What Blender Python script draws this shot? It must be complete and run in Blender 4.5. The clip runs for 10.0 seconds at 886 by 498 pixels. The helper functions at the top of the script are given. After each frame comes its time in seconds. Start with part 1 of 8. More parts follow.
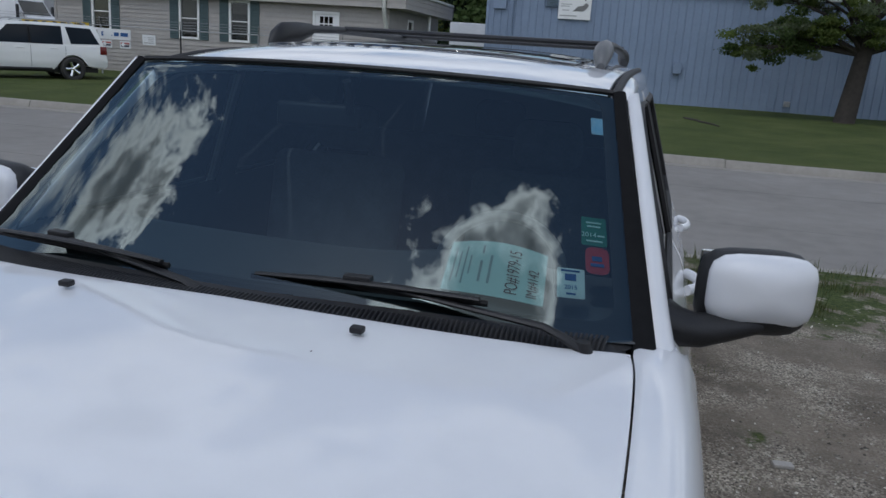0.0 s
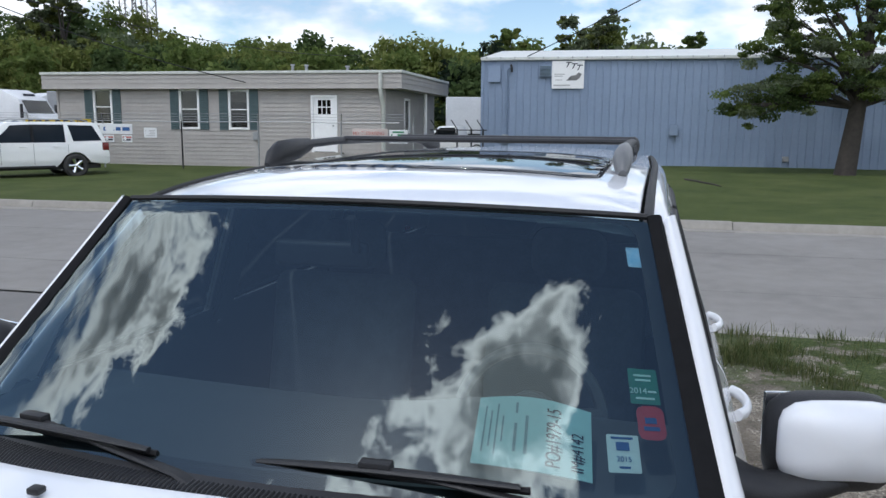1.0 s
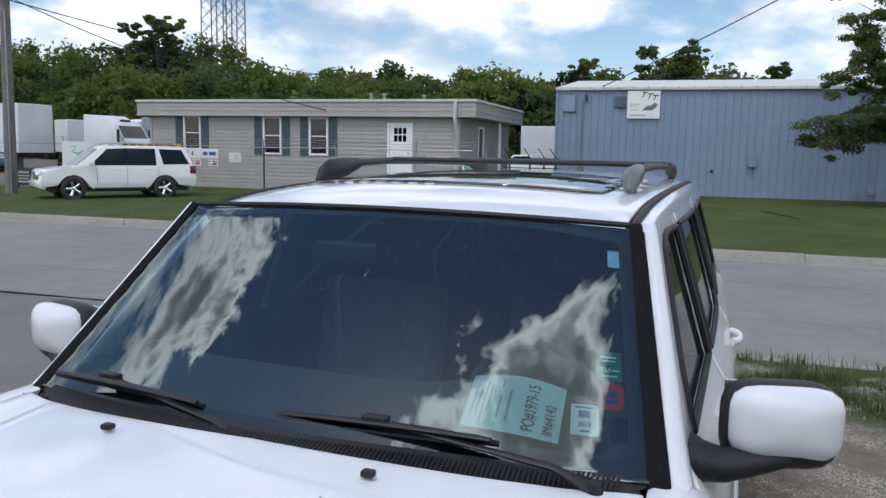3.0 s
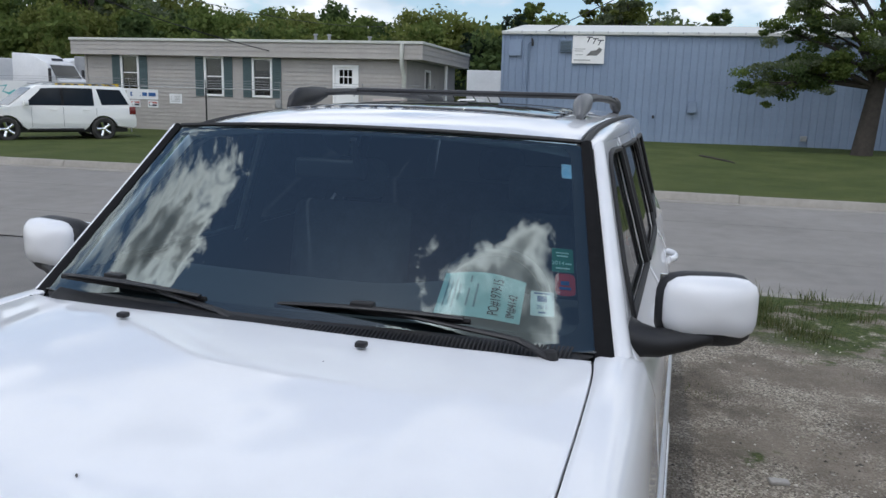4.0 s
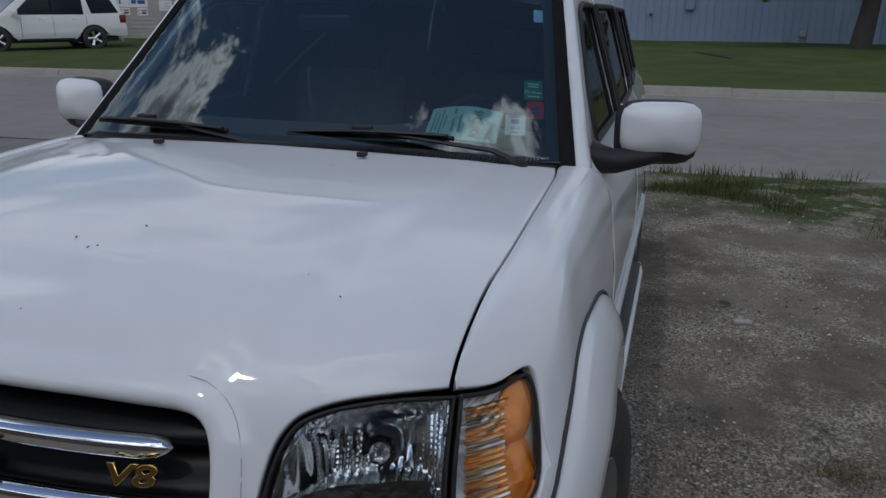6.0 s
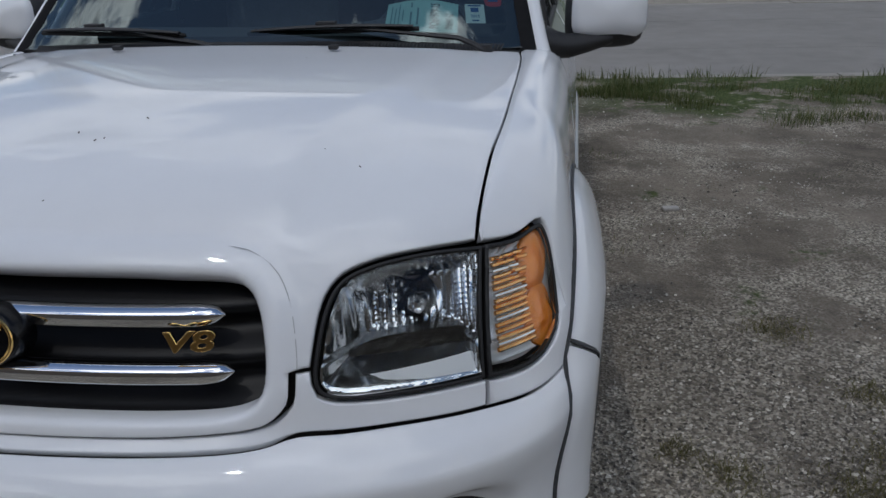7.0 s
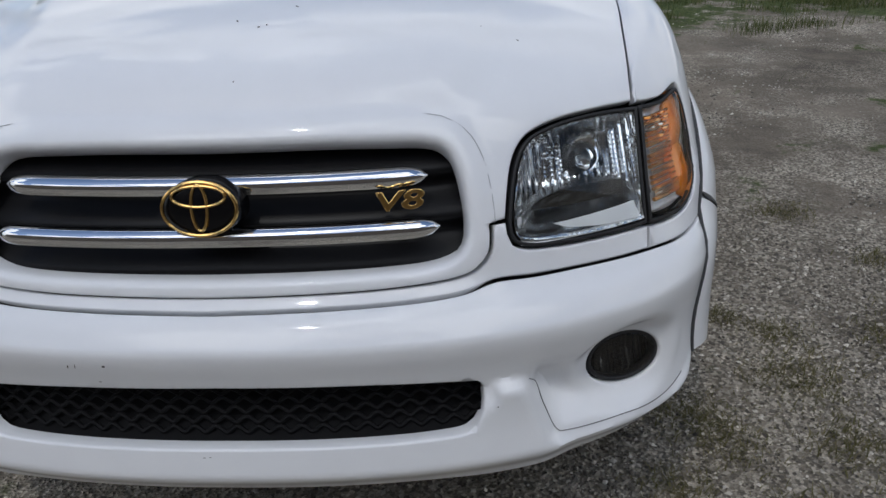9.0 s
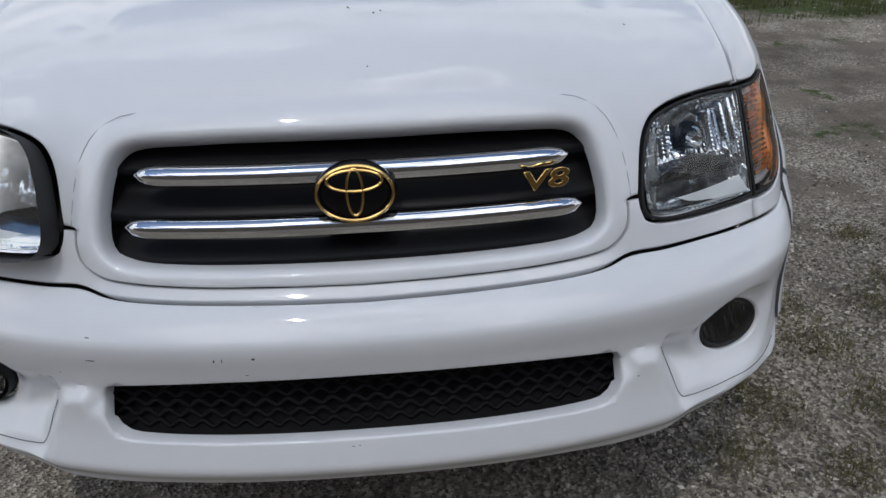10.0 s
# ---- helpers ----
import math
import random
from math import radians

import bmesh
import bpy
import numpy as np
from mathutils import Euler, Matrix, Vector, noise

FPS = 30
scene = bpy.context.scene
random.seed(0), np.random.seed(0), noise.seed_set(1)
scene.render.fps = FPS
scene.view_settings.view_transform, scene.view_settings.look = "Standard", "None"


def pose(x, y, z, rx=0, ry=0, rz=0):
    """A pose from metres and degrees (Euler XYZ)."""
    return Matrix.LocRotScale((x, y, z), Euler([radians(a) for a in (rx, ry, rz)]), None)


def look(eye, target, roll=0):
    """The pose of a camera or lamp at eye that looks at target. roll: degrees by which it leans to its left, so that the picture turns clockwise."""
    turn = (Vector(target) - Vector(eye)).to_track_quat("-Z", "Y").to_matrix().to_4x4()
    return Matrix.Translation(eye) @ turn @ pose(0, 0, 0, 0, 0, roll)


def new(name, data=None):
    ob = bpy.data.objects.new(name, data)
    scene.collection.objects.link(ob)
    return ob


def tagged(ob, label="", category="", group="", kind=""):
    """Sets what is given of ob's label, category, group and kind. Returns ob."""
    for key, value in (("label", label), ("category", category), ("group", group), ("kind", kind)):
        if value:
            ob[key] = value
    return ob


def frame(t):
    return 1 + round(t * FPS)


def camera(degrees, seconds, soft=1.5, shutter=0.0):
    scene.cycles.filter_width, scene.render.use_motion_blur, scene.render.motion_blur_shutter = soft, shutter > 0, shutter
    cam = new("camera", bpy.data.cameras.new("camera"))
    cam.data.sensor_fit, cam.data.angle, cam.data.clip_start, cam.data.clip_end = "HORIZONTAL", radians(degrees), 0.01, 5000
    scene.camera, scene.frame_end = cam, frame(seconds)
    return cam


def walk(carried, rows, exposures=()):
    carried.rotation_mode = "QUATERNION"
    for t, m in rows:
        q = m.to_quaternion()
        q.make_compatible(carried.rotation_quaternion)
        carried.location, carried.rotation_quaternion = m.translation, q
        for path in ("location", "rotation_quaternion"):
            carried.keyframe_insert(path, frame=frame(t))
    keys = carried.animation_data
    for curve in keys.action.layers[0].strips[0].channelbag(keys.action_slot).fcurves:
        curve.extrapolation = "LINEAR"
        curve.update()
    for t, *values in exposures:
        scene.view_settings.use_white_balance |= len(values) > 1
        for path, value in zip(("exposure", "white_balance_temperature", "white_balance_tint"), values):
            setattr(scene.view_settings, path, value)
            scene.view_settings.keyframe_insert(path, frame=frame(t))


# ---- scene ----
cam = camera(58.6, 10.0, soft=1.5)
PATH = [
    (0, (0.799, -0.174, 1.878), (0.303, 1.701, 1.39), 3.7),
    (0.5, (0.781, -0.055, 1.945), (0.252, 1.822, 1.5), 1.9),
    (1, (0.697, 0.051, 2.007), (0.172, 1.955, 1.69), 0.4),
    (1.5, (0.668, 0.081, 2.055), (0.098, 1.982, 1.811), -0.1),
    (2, (0.815, 0.033, 2.051), (0.104, 1.892, 1.851), 0.8),
    (3.5, (0.95, -0.317, 1.947), (0.265, 1.537, 1.641), 1.4),
    (4, (0.963, -0.456, 1.921), (0.396, 1.424, 1.541), 1.6),
    (4.5, (1.065, -0.616, 1.881), (0.482, 1.238, 1.41), 2.5),
    (5, (1.133, -0.723, 1.851), (0.507, 1.105, 1.338), 1.4),
    (6.5, (1.061, -0.894, 1.72), (0.622, 0.938, 1.049), -0.6),
    (7, (0.95, -0.994, 1.684), (0.64, 0.826, 0.915), -1.7),
    (7.5, (0.879, -1.07, 1.647), (0.643, 0.72, 0.787), -2.2),
    (8, (0.831, -1.152, 1.619), (0.675, 0.61, 0.686), -1.9),
    (8.5, (0.702, -1.25, 1.628), (0.532, 0.534, 0.741), -3.3),
    (9, (0.512, -1.236, 1.629), (0.387, 0.537, 0.712), -2.7),
    (9.5, (0.235, -1.192, 1.626), (0.335, 0.572, 0.688), -1.9),
    (10, (0.053, -1.272, 1.614), (0.19, 0.501, 0.698), -1.3),
]
EXPOSURES = [(0.0, -1.18, 5950, 10), (0.5, -0.12, 6200, 10), (1.0, -0.46, 6100, 10), (2.0, -0.62, 6050, 10), (3.5, -0.62, 6150, 10), (4.0, -0.62, 6200, 10), (4.5, -0.98, 6150, 10), (5.0, -1.50, 6000, 10), (6.5, -1.56, 6000, 10), (7.0, -1.30, 6100, 10), (8.0, -0.82, 6250, 10), (8.6, -0.90, 6250, 10), (10.0, -0.98, 6250, 10)]
walk(cam, [(t, look(eye, target, roll)) for t, eye, target, roll in PATH], EXPOSURES)

# ---- sky and sun ----
SUN_DIR = Vector((-0.16, -0.44, 0.88)).normalized()
world = bpy.data.worlds.new("sky")
scene.world = world
world.use_nodes = True


def build_sky(nt):
    n, l = nt.nodes, nt.links
    n.clear()
    out = n.new("ShaderNodeOutputWorld")
    bg = n.new("ShaderNodeBackground")
    bg.inputs["Strength"].default_value = 0.20
    sky = n.new("ShaderNodeTexSky")
    sky.sky_type = "NISHITA"
    sky.sun_disc = False
    sky.sun_elevation = math.asin(SUN_DIR.z)
    sky.sun_rotation = math.atan2(SUN_DIR.x, SUN_DIR.y)
    sky.air_density, sky.dust_density, sky.ozone_density = 1.0, 0.5, 1.6
    # fair-weather clouds on a flat layer overhead
    tc = n.new("ShaderNodeTexCoord")
    sep = n.new("ShaderNodeSeparateXYZ")
    l.new(tc.outputs["Generated"], sep.inputs[0])
    up = n.new("ShaderNodeMath"); up.operation = "ADD"; up.inputs[1].default_value = 0.22
    l.new(sep.outputs["Z"], up.inputs[0])
    mx = n.new("ShaderNodeMath"); mx.operation = "MAXIMUM"; mx.inputs[1].default_value = 0.05
    l.new(up.outputs[0], mx.inputs[0])
    div = n.new("ShaderNodeVectorMath"); div.operation = "DIVIDE"
    comb = n.new("ShaderNodeCombineXYZ")
    for i in range(3):
        l.new(mx.outputs[0], comb.inputs[i])
    l.new(tc.outputs["Generated"], div.inputs[0])
    l.new(comb.outputs[0], div.inputs[1])
    shift = n.new("ShaderNodeVectorMath"); shift.operation = "ADD"
    shift.inputs[1].default_value = CLOUD_SHIFT
    l.new(div.outputs[0], shift.inputs[0])
    big = n.new("ShaderNodeTexNoise")
    big.inputs["Scale"].default_value, big.inputs["Detail"].default_value = 1.9, 9.0
    big.inputs["Roughness"].default_value, big.inputs["Distortion"].default_value = 0.56, 0.15
    l.new(shift.outputs[0], big.inputs["Vector"])
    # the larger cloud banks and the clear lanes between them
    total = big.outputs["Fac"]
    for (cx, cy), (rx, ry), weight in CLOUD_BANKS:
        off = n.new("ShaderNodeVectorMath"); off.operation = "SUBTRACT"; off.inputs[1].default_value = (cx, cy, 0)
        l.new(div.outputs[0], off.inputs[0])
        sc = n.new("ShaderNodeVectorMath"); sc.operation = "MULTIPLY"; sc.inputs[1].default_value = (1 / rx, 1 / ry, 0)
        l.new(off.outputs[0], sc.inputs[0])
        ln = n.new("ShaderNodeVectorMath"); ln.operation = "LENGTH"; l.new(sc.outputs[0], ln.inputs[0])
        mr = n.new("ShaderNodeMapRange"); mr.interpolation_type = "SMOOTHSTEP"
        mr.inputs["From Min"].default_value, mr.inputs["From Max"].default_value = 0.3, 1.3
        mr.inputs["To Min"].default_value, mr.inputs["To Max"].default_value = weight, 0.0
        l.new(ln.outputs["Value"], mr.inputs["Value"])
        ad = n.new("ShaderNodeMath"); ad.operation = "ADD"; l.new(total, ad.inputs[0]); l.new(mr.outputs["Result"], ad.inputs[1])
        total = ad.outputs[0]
    # torn, billowing edges on the clouds overhead
    fine = n.new("ShaderNodeTexNoise")
    fine.inputs["Scale"].default_value, fine.inputs["Detail"].default_value = 15.0, 9.0
    fine.inputs["Roughness"].default_value, fine.inputs["Distortion"].default_value = 0.62, 0.25
    l.new(shift.outputs[0], fine.inputs["Vector"])
    high = n.new("ShaderNodeMapRange"); high.interpolation_type = "SMOOTHSTEP"
    for name, value in (("From Min", 0.35), ("From Max", 0.7), ("To Min", 0.0), ("To Max", 0.52)):
        high.inputs[name].default_value = value
    l.new(sep.outputs["Z"], high.inputs["Value"])
    dev = n.new("ShaderNodeMath"); dev.operation = "SUBTRACT"; dev.inputs[1].default_value = 0.5
    l.new(fine.outputs["Fac"], dev.inputs[0])
    tear = n.new("ShaderNodeMath"); tear.operation = "MULTIPLY_ADD"
    l.new(dev.outputs[0], tear.inputs[0]); l.new(high.outputs["Result"], tear.inputs[1]); l.new(total, tear.inputs[2])
    total = tear.outputs[0]

    def ramp(fac, stops):
        r = n.new("ShaderNodeValToRGB")
        while len(r.color_ramp.elements) < len(stops):
            r.color_ramp.elements.new(0.5)
        for e, (at, c) in zip(r.color_ramp.elements, stops):
            e.position, e.color = at, (*c, 1)
        l.new(fac, r.inputs["Fac"])
        return r.outputs["Color"]

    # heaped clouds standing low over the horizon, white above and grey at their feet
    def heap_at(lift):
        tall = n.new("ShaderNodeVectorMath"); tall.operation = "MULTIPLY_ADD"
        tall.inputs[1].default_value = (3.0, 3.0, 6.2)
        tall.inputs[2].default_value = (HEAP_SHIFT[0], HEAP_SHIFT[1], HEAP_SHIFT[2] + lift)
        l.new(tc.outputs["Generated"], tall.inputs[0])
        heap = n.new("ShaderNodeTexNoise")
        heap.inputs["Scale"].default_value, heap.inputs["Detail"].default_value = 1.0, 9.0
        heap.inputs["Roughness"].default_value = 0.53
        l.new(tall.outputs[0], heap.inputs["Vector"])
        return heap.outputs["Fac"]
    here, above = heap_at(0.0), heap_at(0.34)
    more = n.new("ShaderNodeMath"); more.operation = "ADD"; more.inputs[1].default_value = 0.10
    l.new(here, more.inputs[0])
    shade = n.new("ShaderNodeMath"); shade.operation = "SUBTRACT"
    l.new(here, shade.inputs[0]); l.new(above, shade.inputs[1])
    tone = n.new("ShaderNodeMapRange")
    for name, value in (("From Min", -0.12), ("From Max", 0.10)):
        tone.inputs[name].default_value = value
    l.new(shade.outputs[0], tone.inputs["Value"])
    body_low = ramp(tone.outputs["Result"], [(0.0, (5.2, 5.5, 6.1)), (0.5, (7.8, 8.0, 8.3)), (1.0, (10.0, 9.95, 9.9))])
    low = n.new("ShaderNodeMapRange"); low.interpolation_type = "SMOOTHSTEP"
    for name, value in (("From Min", 0.30), ("From Max", 0.48)):
        low.inputs[name].default_value = value
    l.new(sep.outputs["Z"], low.inputs["Value"])
    join = n.new("ShaderNodeMix")
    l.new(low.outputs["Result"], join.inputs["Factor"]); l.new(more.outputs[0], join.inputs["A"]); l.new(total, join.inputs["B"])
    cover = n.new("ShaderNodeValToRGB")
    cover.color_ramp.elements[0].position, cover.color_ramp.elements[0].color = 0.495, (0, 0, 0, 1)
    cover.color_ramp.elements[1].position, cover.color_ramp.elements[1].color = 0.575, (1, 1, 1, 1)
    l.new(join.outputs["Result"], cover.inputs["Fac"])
    # overhead, thick middles are far greyer than the sunlit rims
    body = ramp(total, [(0.50, (10.5, 10.6, 10.6)), (0.59, (9.0, 9.1, 9.2)), (0.66, (3.8, 3.9, 4.0)), (0.74, (1.7, 1.8, 1.9))])
    # clouds shine through more strongly towards the sun
    dot = n.new("ShaderNodeVectorMath"); dot.operation = "DOT_PRODUCT"; dot.inputs[1].default_value = SUN_DIR
    l.new(tc.outputs["Generated"], dot.inputs[0])
    glow = n.new("ShaderNodeMapRange"); glow.interpolation_type = "SMOOTHSTEP"
    for name, value in (("From Min", 0.35), ("From Max", 0.95), ("To Min", 1.0), ("To Max", 3.0)):
        glow.inputs[name].default_value = value
    l.new(dot.outputs["Value"], glow.inputs["Value"])
    bright = n.new("ShaderNodeVectorMath"); bright.operation = "SCALE"
    l.new(body, bright.inputs[0]); l.new(glow.outputs["Result"], bright.inputs["Scale"])
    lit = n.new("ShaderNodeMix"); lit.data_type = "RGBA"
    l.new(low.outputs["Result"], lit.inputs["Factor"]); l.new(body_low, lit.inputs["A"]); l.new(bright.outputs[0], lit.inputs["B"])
    mix = n.new("ShaderNodeMix"); mix.data_type = "RGBA"
    l.new(cover.outputs["Color"], mix.inputs["Factor"])
    l.new(sky.outputs["Color"], mix.inputs["A"])
    l.new(lit.outputs["Result"], mix.inputs["B"])
    l.new(mix.outputs["Result"], bg.inputs["Color"])
    l.new(bg.outputs[0], out.inputs["Surface"])


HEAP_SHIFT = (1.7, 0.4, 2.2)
CLOUD_SHIFT = (3.1, 7.4, 0.0)
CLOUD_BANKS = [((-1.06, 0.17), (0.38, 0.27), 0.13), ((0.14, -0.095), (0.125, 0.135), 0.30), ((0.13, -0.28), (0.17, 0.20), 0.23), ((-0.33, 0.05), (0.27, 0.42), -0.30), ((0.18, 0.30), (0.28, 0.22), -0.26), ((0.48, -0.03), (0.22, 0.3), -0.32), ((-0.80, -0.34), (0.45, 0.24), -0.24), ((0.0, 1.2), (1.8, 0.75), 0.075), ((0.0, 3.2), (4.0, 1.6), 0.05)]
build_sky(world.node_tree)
sun_data = bpy.data.lights.new("sun", "SUN")
sun_data.energy, sun_data.angle, sun_data.color = 1.15, radians(1.6), (1.0, 0.96, 0.90)
sun = new("sun", sun_data)
sun.matrix_world = look(SUN_DIR * 50, (0, 0, 0))

# ---- helpers ----
def mat(name, color, rough=0.6, metal=0.0, vary=0.0, scale=8.0, bump=0.0, bump_scale=60.0, color2=None, coat=0.0, detail=6.0, per_object=0.0, spec=0.5):
    """A node material: base colour with stains at two scales, fine relief, gloss."""
    m = bpy.data.materials.new(name)
    m.use_nodes = True
    n, l = m.node_tree.nodes, m.node_tree.links
    b = n["Principled BSDF"]
    b.inputs["Base Color"].default_value = (*color, 1)
    b.inputs["Roughness"].default_value = rough
    b.inputs["Metallic"].default_value = metal
    b.inputs["Coat Weight"].default_value = coat
    b.inputs["Coat Roughness"].default_value = 0.03
    b.inputs["Specular IOR Level"].default_value = spec
    tc = n.new("ShaderNodeTexCoord")
    if vary or color2 or per_object:
        c2 = color2 or tuple(c * (1 - vary) for c in color)
        n1 = n.new("ShaderNodeTexNoise"); n1.inputs["Scale"].default_value = scale; n1.inputs["Detail"].default_value = detail
        n1.inputs["Roughness"].default_value = 0.65
        n2 = n.new("ShaderNodeTexNoise"); n2.inputs["Scale"].default_value = scale * 9; n2.inputs["Detail"].default_value = 3
        l.new(tc.outputs["Object"], n1.inputs["Vector"]); l.new(tc.outputs["Object"], n2.inputs["Vector"])
        add = n.new("ShaderNodeMath"); add.operation = "MULTIPLY_ADD"; add.inputs[1].default_value = 0.45
        l.new(n2.outputs["Fac"], add.inputs[0]); l.new(n1.outputs["Fac"], add.inputs[2])
        r = n.new("ShaderNodeMapRange"); r.inputs["From Min"].default_value, r.inputs["From Max"].default_value = 0.5, 0.95
        l.new(add.outputs[0], r.inputs["Value"])
        mix = n.new("ShaderNodeMix"); mix.data_type = "RGBA"
        mix.inputs["A"].default_value, mix.inputs["B"].default_value = (*color, 1), (*c2, 1)
        l.new(r.outputs["Result"], mix.inputs["Factor"])
        last = mix.outputs["Result"]
        if per_object:
            oi = n.new("ShaderNodeObjectInfo")
            hsv = n.new("ShaderNodeHueSaturation")
            mr = n.new("ShaderNodeMapRange"); mr.inputs["To Min"].default_value, mr.inputs["To Max"].default_value = 1 - per_object, 1 + per_object
            l.new(oi.outputs["Random"], mr.inputs["Value"]); l.new(mr.outputs["Result"], hsv.inputs["Value"])
            l.new(last, hsv.inputs["Color"]); last = hsv.outputs["Color"]
        l.new(last, b.inputs["Base Color"])
    if bump:
        nb = n.new("ShaderNodeTexNoise"); nb.inputs["Scale"].default_value = bump_scale; nb.inputs["Detail"].default_value = 5
        bp = n.new("ShaderNodeBump"); bp.inputs["Strength"].default_value = bump; bp.inputs["Distance"].default_value = 0.01
        l.new(tc.outputs["Object"], nb.inputs["Vector"]); l.new(nb.outputs["Fac"], bp.inputs["Height"]); l.new(bp.outputs["Normal"], b.inputs["Normal"])
    return m


def glass_mat(name, color, rough=0.0, ior=1.45, shine=(1.0, 1.0, 1.0)):
    m = bpy.data.materials.new(name)
    m.use_nodes = True
    n, l = m.node_tree.nodes, m.node_tree.links
    n.clear()
    out = n.new("ShaderNodeOutputMaterial")
    tr = n.new("ShaderNodeBsdfTransparent"); tr.inputs["Color"].default_value = (*color, 1)
    gl = n.new("ShaderNodeBsdfGlossy"); gl.inputs["Roughness"].default_value = rough; gl.inputs["Color"].default_value = (*shine, 1)
    fr = n.new("ShaderNodeFresnel"); fr.inputs["IOR"].default_value = ior
    mx = n.new("ShaderNodeMixShader")
    l.new(fr.outputs[0], mx.inputs[0]); l.new(tr.outputs[0], mx.inputs[1]); l.new(gl.outputs[0], mx.inputs[2]); l.new(mx.outputs[0], out.inputs[0])
    return m


def mesh_of(name, bm, smooth=True):
    bmesh.ops.recalc_face_normals(bm, faces=bm.faces)
    me = bpy.data.meshes.new(name)
    bm.to_mesh(me)
    bm.free()
    if smooth:
        me.shade_smooth()
        me.set_sharp_from_angle(angle=radians(38))
    return me


def part(name, bm, material, parent, label="", smooth=True):
    me = mesh_of(name, bm, smooth)
    me.materials.append(material)
    ob = new(name, me)
    ob.parent = parent
    if label:
        tagged(ob, label)
    return ob


def raw(name, verts, faces, material, parent=None, label="", smooth=False):
    me = bpy.data.meshes.new(name)
    me.from_pydata(verts, [], faces)
    me.materials.append(material)
    if smooth:
        me.shade_smooth()
    ob = new(name, me)
    ob.parent = parent
    if label:
        tagged(ob, label)
    return ob


def thing(name, label, category, m=None, group="", kind=""):
    ob = new(name)
    ob.empty_display_size = 0.1
    if m is not None:
        ob.matrix_basis = m
    return tagged(ob, label, category, group, kind)


def box(bm, lo, hi, bevel=0.0, seg=1, m=None):
    r = bmesh.ops.create_cube(bm, size=1)
    vs = r["verts"]
    c, s = [(a + b) / 2 for a, b in zip(lo, hi)], [b - a for a, b in zip(lo, hi)]
    for v in vs:
        v.co = Vector([c[i] + v.co[i] * s[i] for i in range(3)])
        if m is not None:
            v.co = m @ v.co
    if bevel:
        es = {e for v in vs for e in v.link_edges}
        bmesh.ops.bevel(bm, geom=list(es), offset=bevel, segments=seg, affect="EDGES", profile=0.5)
    return bm


def tube(bm, pts, radii, n=10, caps=True, squash=None):
    """A tapered tube along points. squash: (sideways, up) factors of its section."""
    pts = [Vector(p) for p in pts]
    if not isinstance(radii, (list, tuple)):
        radii = [radii] * len(pts)
    rings = []
    side = None
    for i, p in enumerate(pts):
        d = (pts[min(i + 1, len(pts) - 1)] - pts[max(i - 1, 0)]).normalized()
        if side is None:
            ref = Vector((0, 0, 1)) if abs(d.z) < 0.9 else Vector((1, 0, 0))
            side = d.cross(ref).normalized()
        side = (side - d * side.dot(d)).normalized()
        top = side.cross(d)
        a, b = squash or (1, 1)
        rings.append([bm.verts.new(p + radii[i] * (a * math.cos(2 * math.pi * k / n) * side + b * math.sin(2 * math.pi * k / n) * top)) for k in range(n)])
    for r0, r1 in zip(rings, rings[1:]):
        for k in range(n):
            bm.faces.new((r0[k], r0[(k + 1) % n], r1[(k + 1) % n], r1[k]))
    if caps:
        bm.faces.new(rings[0][::-1])
        bm.faces.new(rings[-1])
    return bm


def lathe(bm, profile, n=32, m=None, closed=False):
    """Turns (radius, along) pairs round the local z axis."""
    rings = []
    for r, h in profile:
        ring = [Vector((r * math.cos(2 * math.pi * k / n), r * math.sin(2 * math.pi * k / n), h)) for k in range(n)]
        rings.append([bm.verts.new(m @ c if m is not None else c) for c in ring])
    pairs = list(zip(rings, rings[1:])) + ([(rings[-1], rings[0])] if closed else [])
    for r0, r1 in pairs:
        for k in range(n):
            bm.faces.new((r0[k], r0[(k + 1) % n], r1[(k + 1) % n], r1[k]))
    if not closed:
        for ring in (rings[0], rings[-1]):
            bm.faces.new(ring)
    return bm


def surf(bm, fn, nu, nv, u0=0.0, u1=1.0, v0=0.0, v1=1.0, thick=0.0, inward=None):
    """A sheet fn(u, v) of nu x nv cells, given thickness by a second skin."""
    g = [[bm.verts.new(fn(u0 + (u1 - u0) * i / nu, v0 + (v1 - v0) * j / nv)) for j in range(nv + 1)] for i in range(nu + 1)]
    fs = []
    for i in range(nu):
        for j in range(nv):
            fs.append(bm.faces.new((g[i][j], g[i + 1][j], g[i + 1][j + 1], g[i][j + 1])))
    if thick:
        bmesh.ops.recalc_face_normals(bm, faces=fs)
        bmesh.ops.solidify(bm, geom=fs, thickness=thick)
    return g


def smooth_step(a, b, x):
    t = min(1.0, max(0.0, (x - a) / (b - a)))
    return t * t * (3 - 2 * t)


def curve_at(table, x):
    """Monotone smooth look-up in (x, y) pairs."""
    if x <= table[0][0]:
        return table[0][1]
    for k in range(len(table) - 1):
        (x0, y0), (x1, y1) = table[k], table[k + 1]
        if x <= x1:
            def slope(i):
                a, b = table[max(i - 1, 0)], table[min(i + 1, len(table) - 1)]
                return (b[1] - a[1]) / (b[0] - a[0])
            h, t = x1 - x0, (x - x0) / (x1 - x0)
            m0, m1 = slope(k) * h, slope(k + 1) * h
            return (2 * t**3 - 3 * t**2 + 1) * y0 + (t**3 - 2 * t**2 + t) * m0 + (-2 * t**3 + 3 * t**2) * y1 + (t**3 - t**2) * m1
    return table[-1][1]


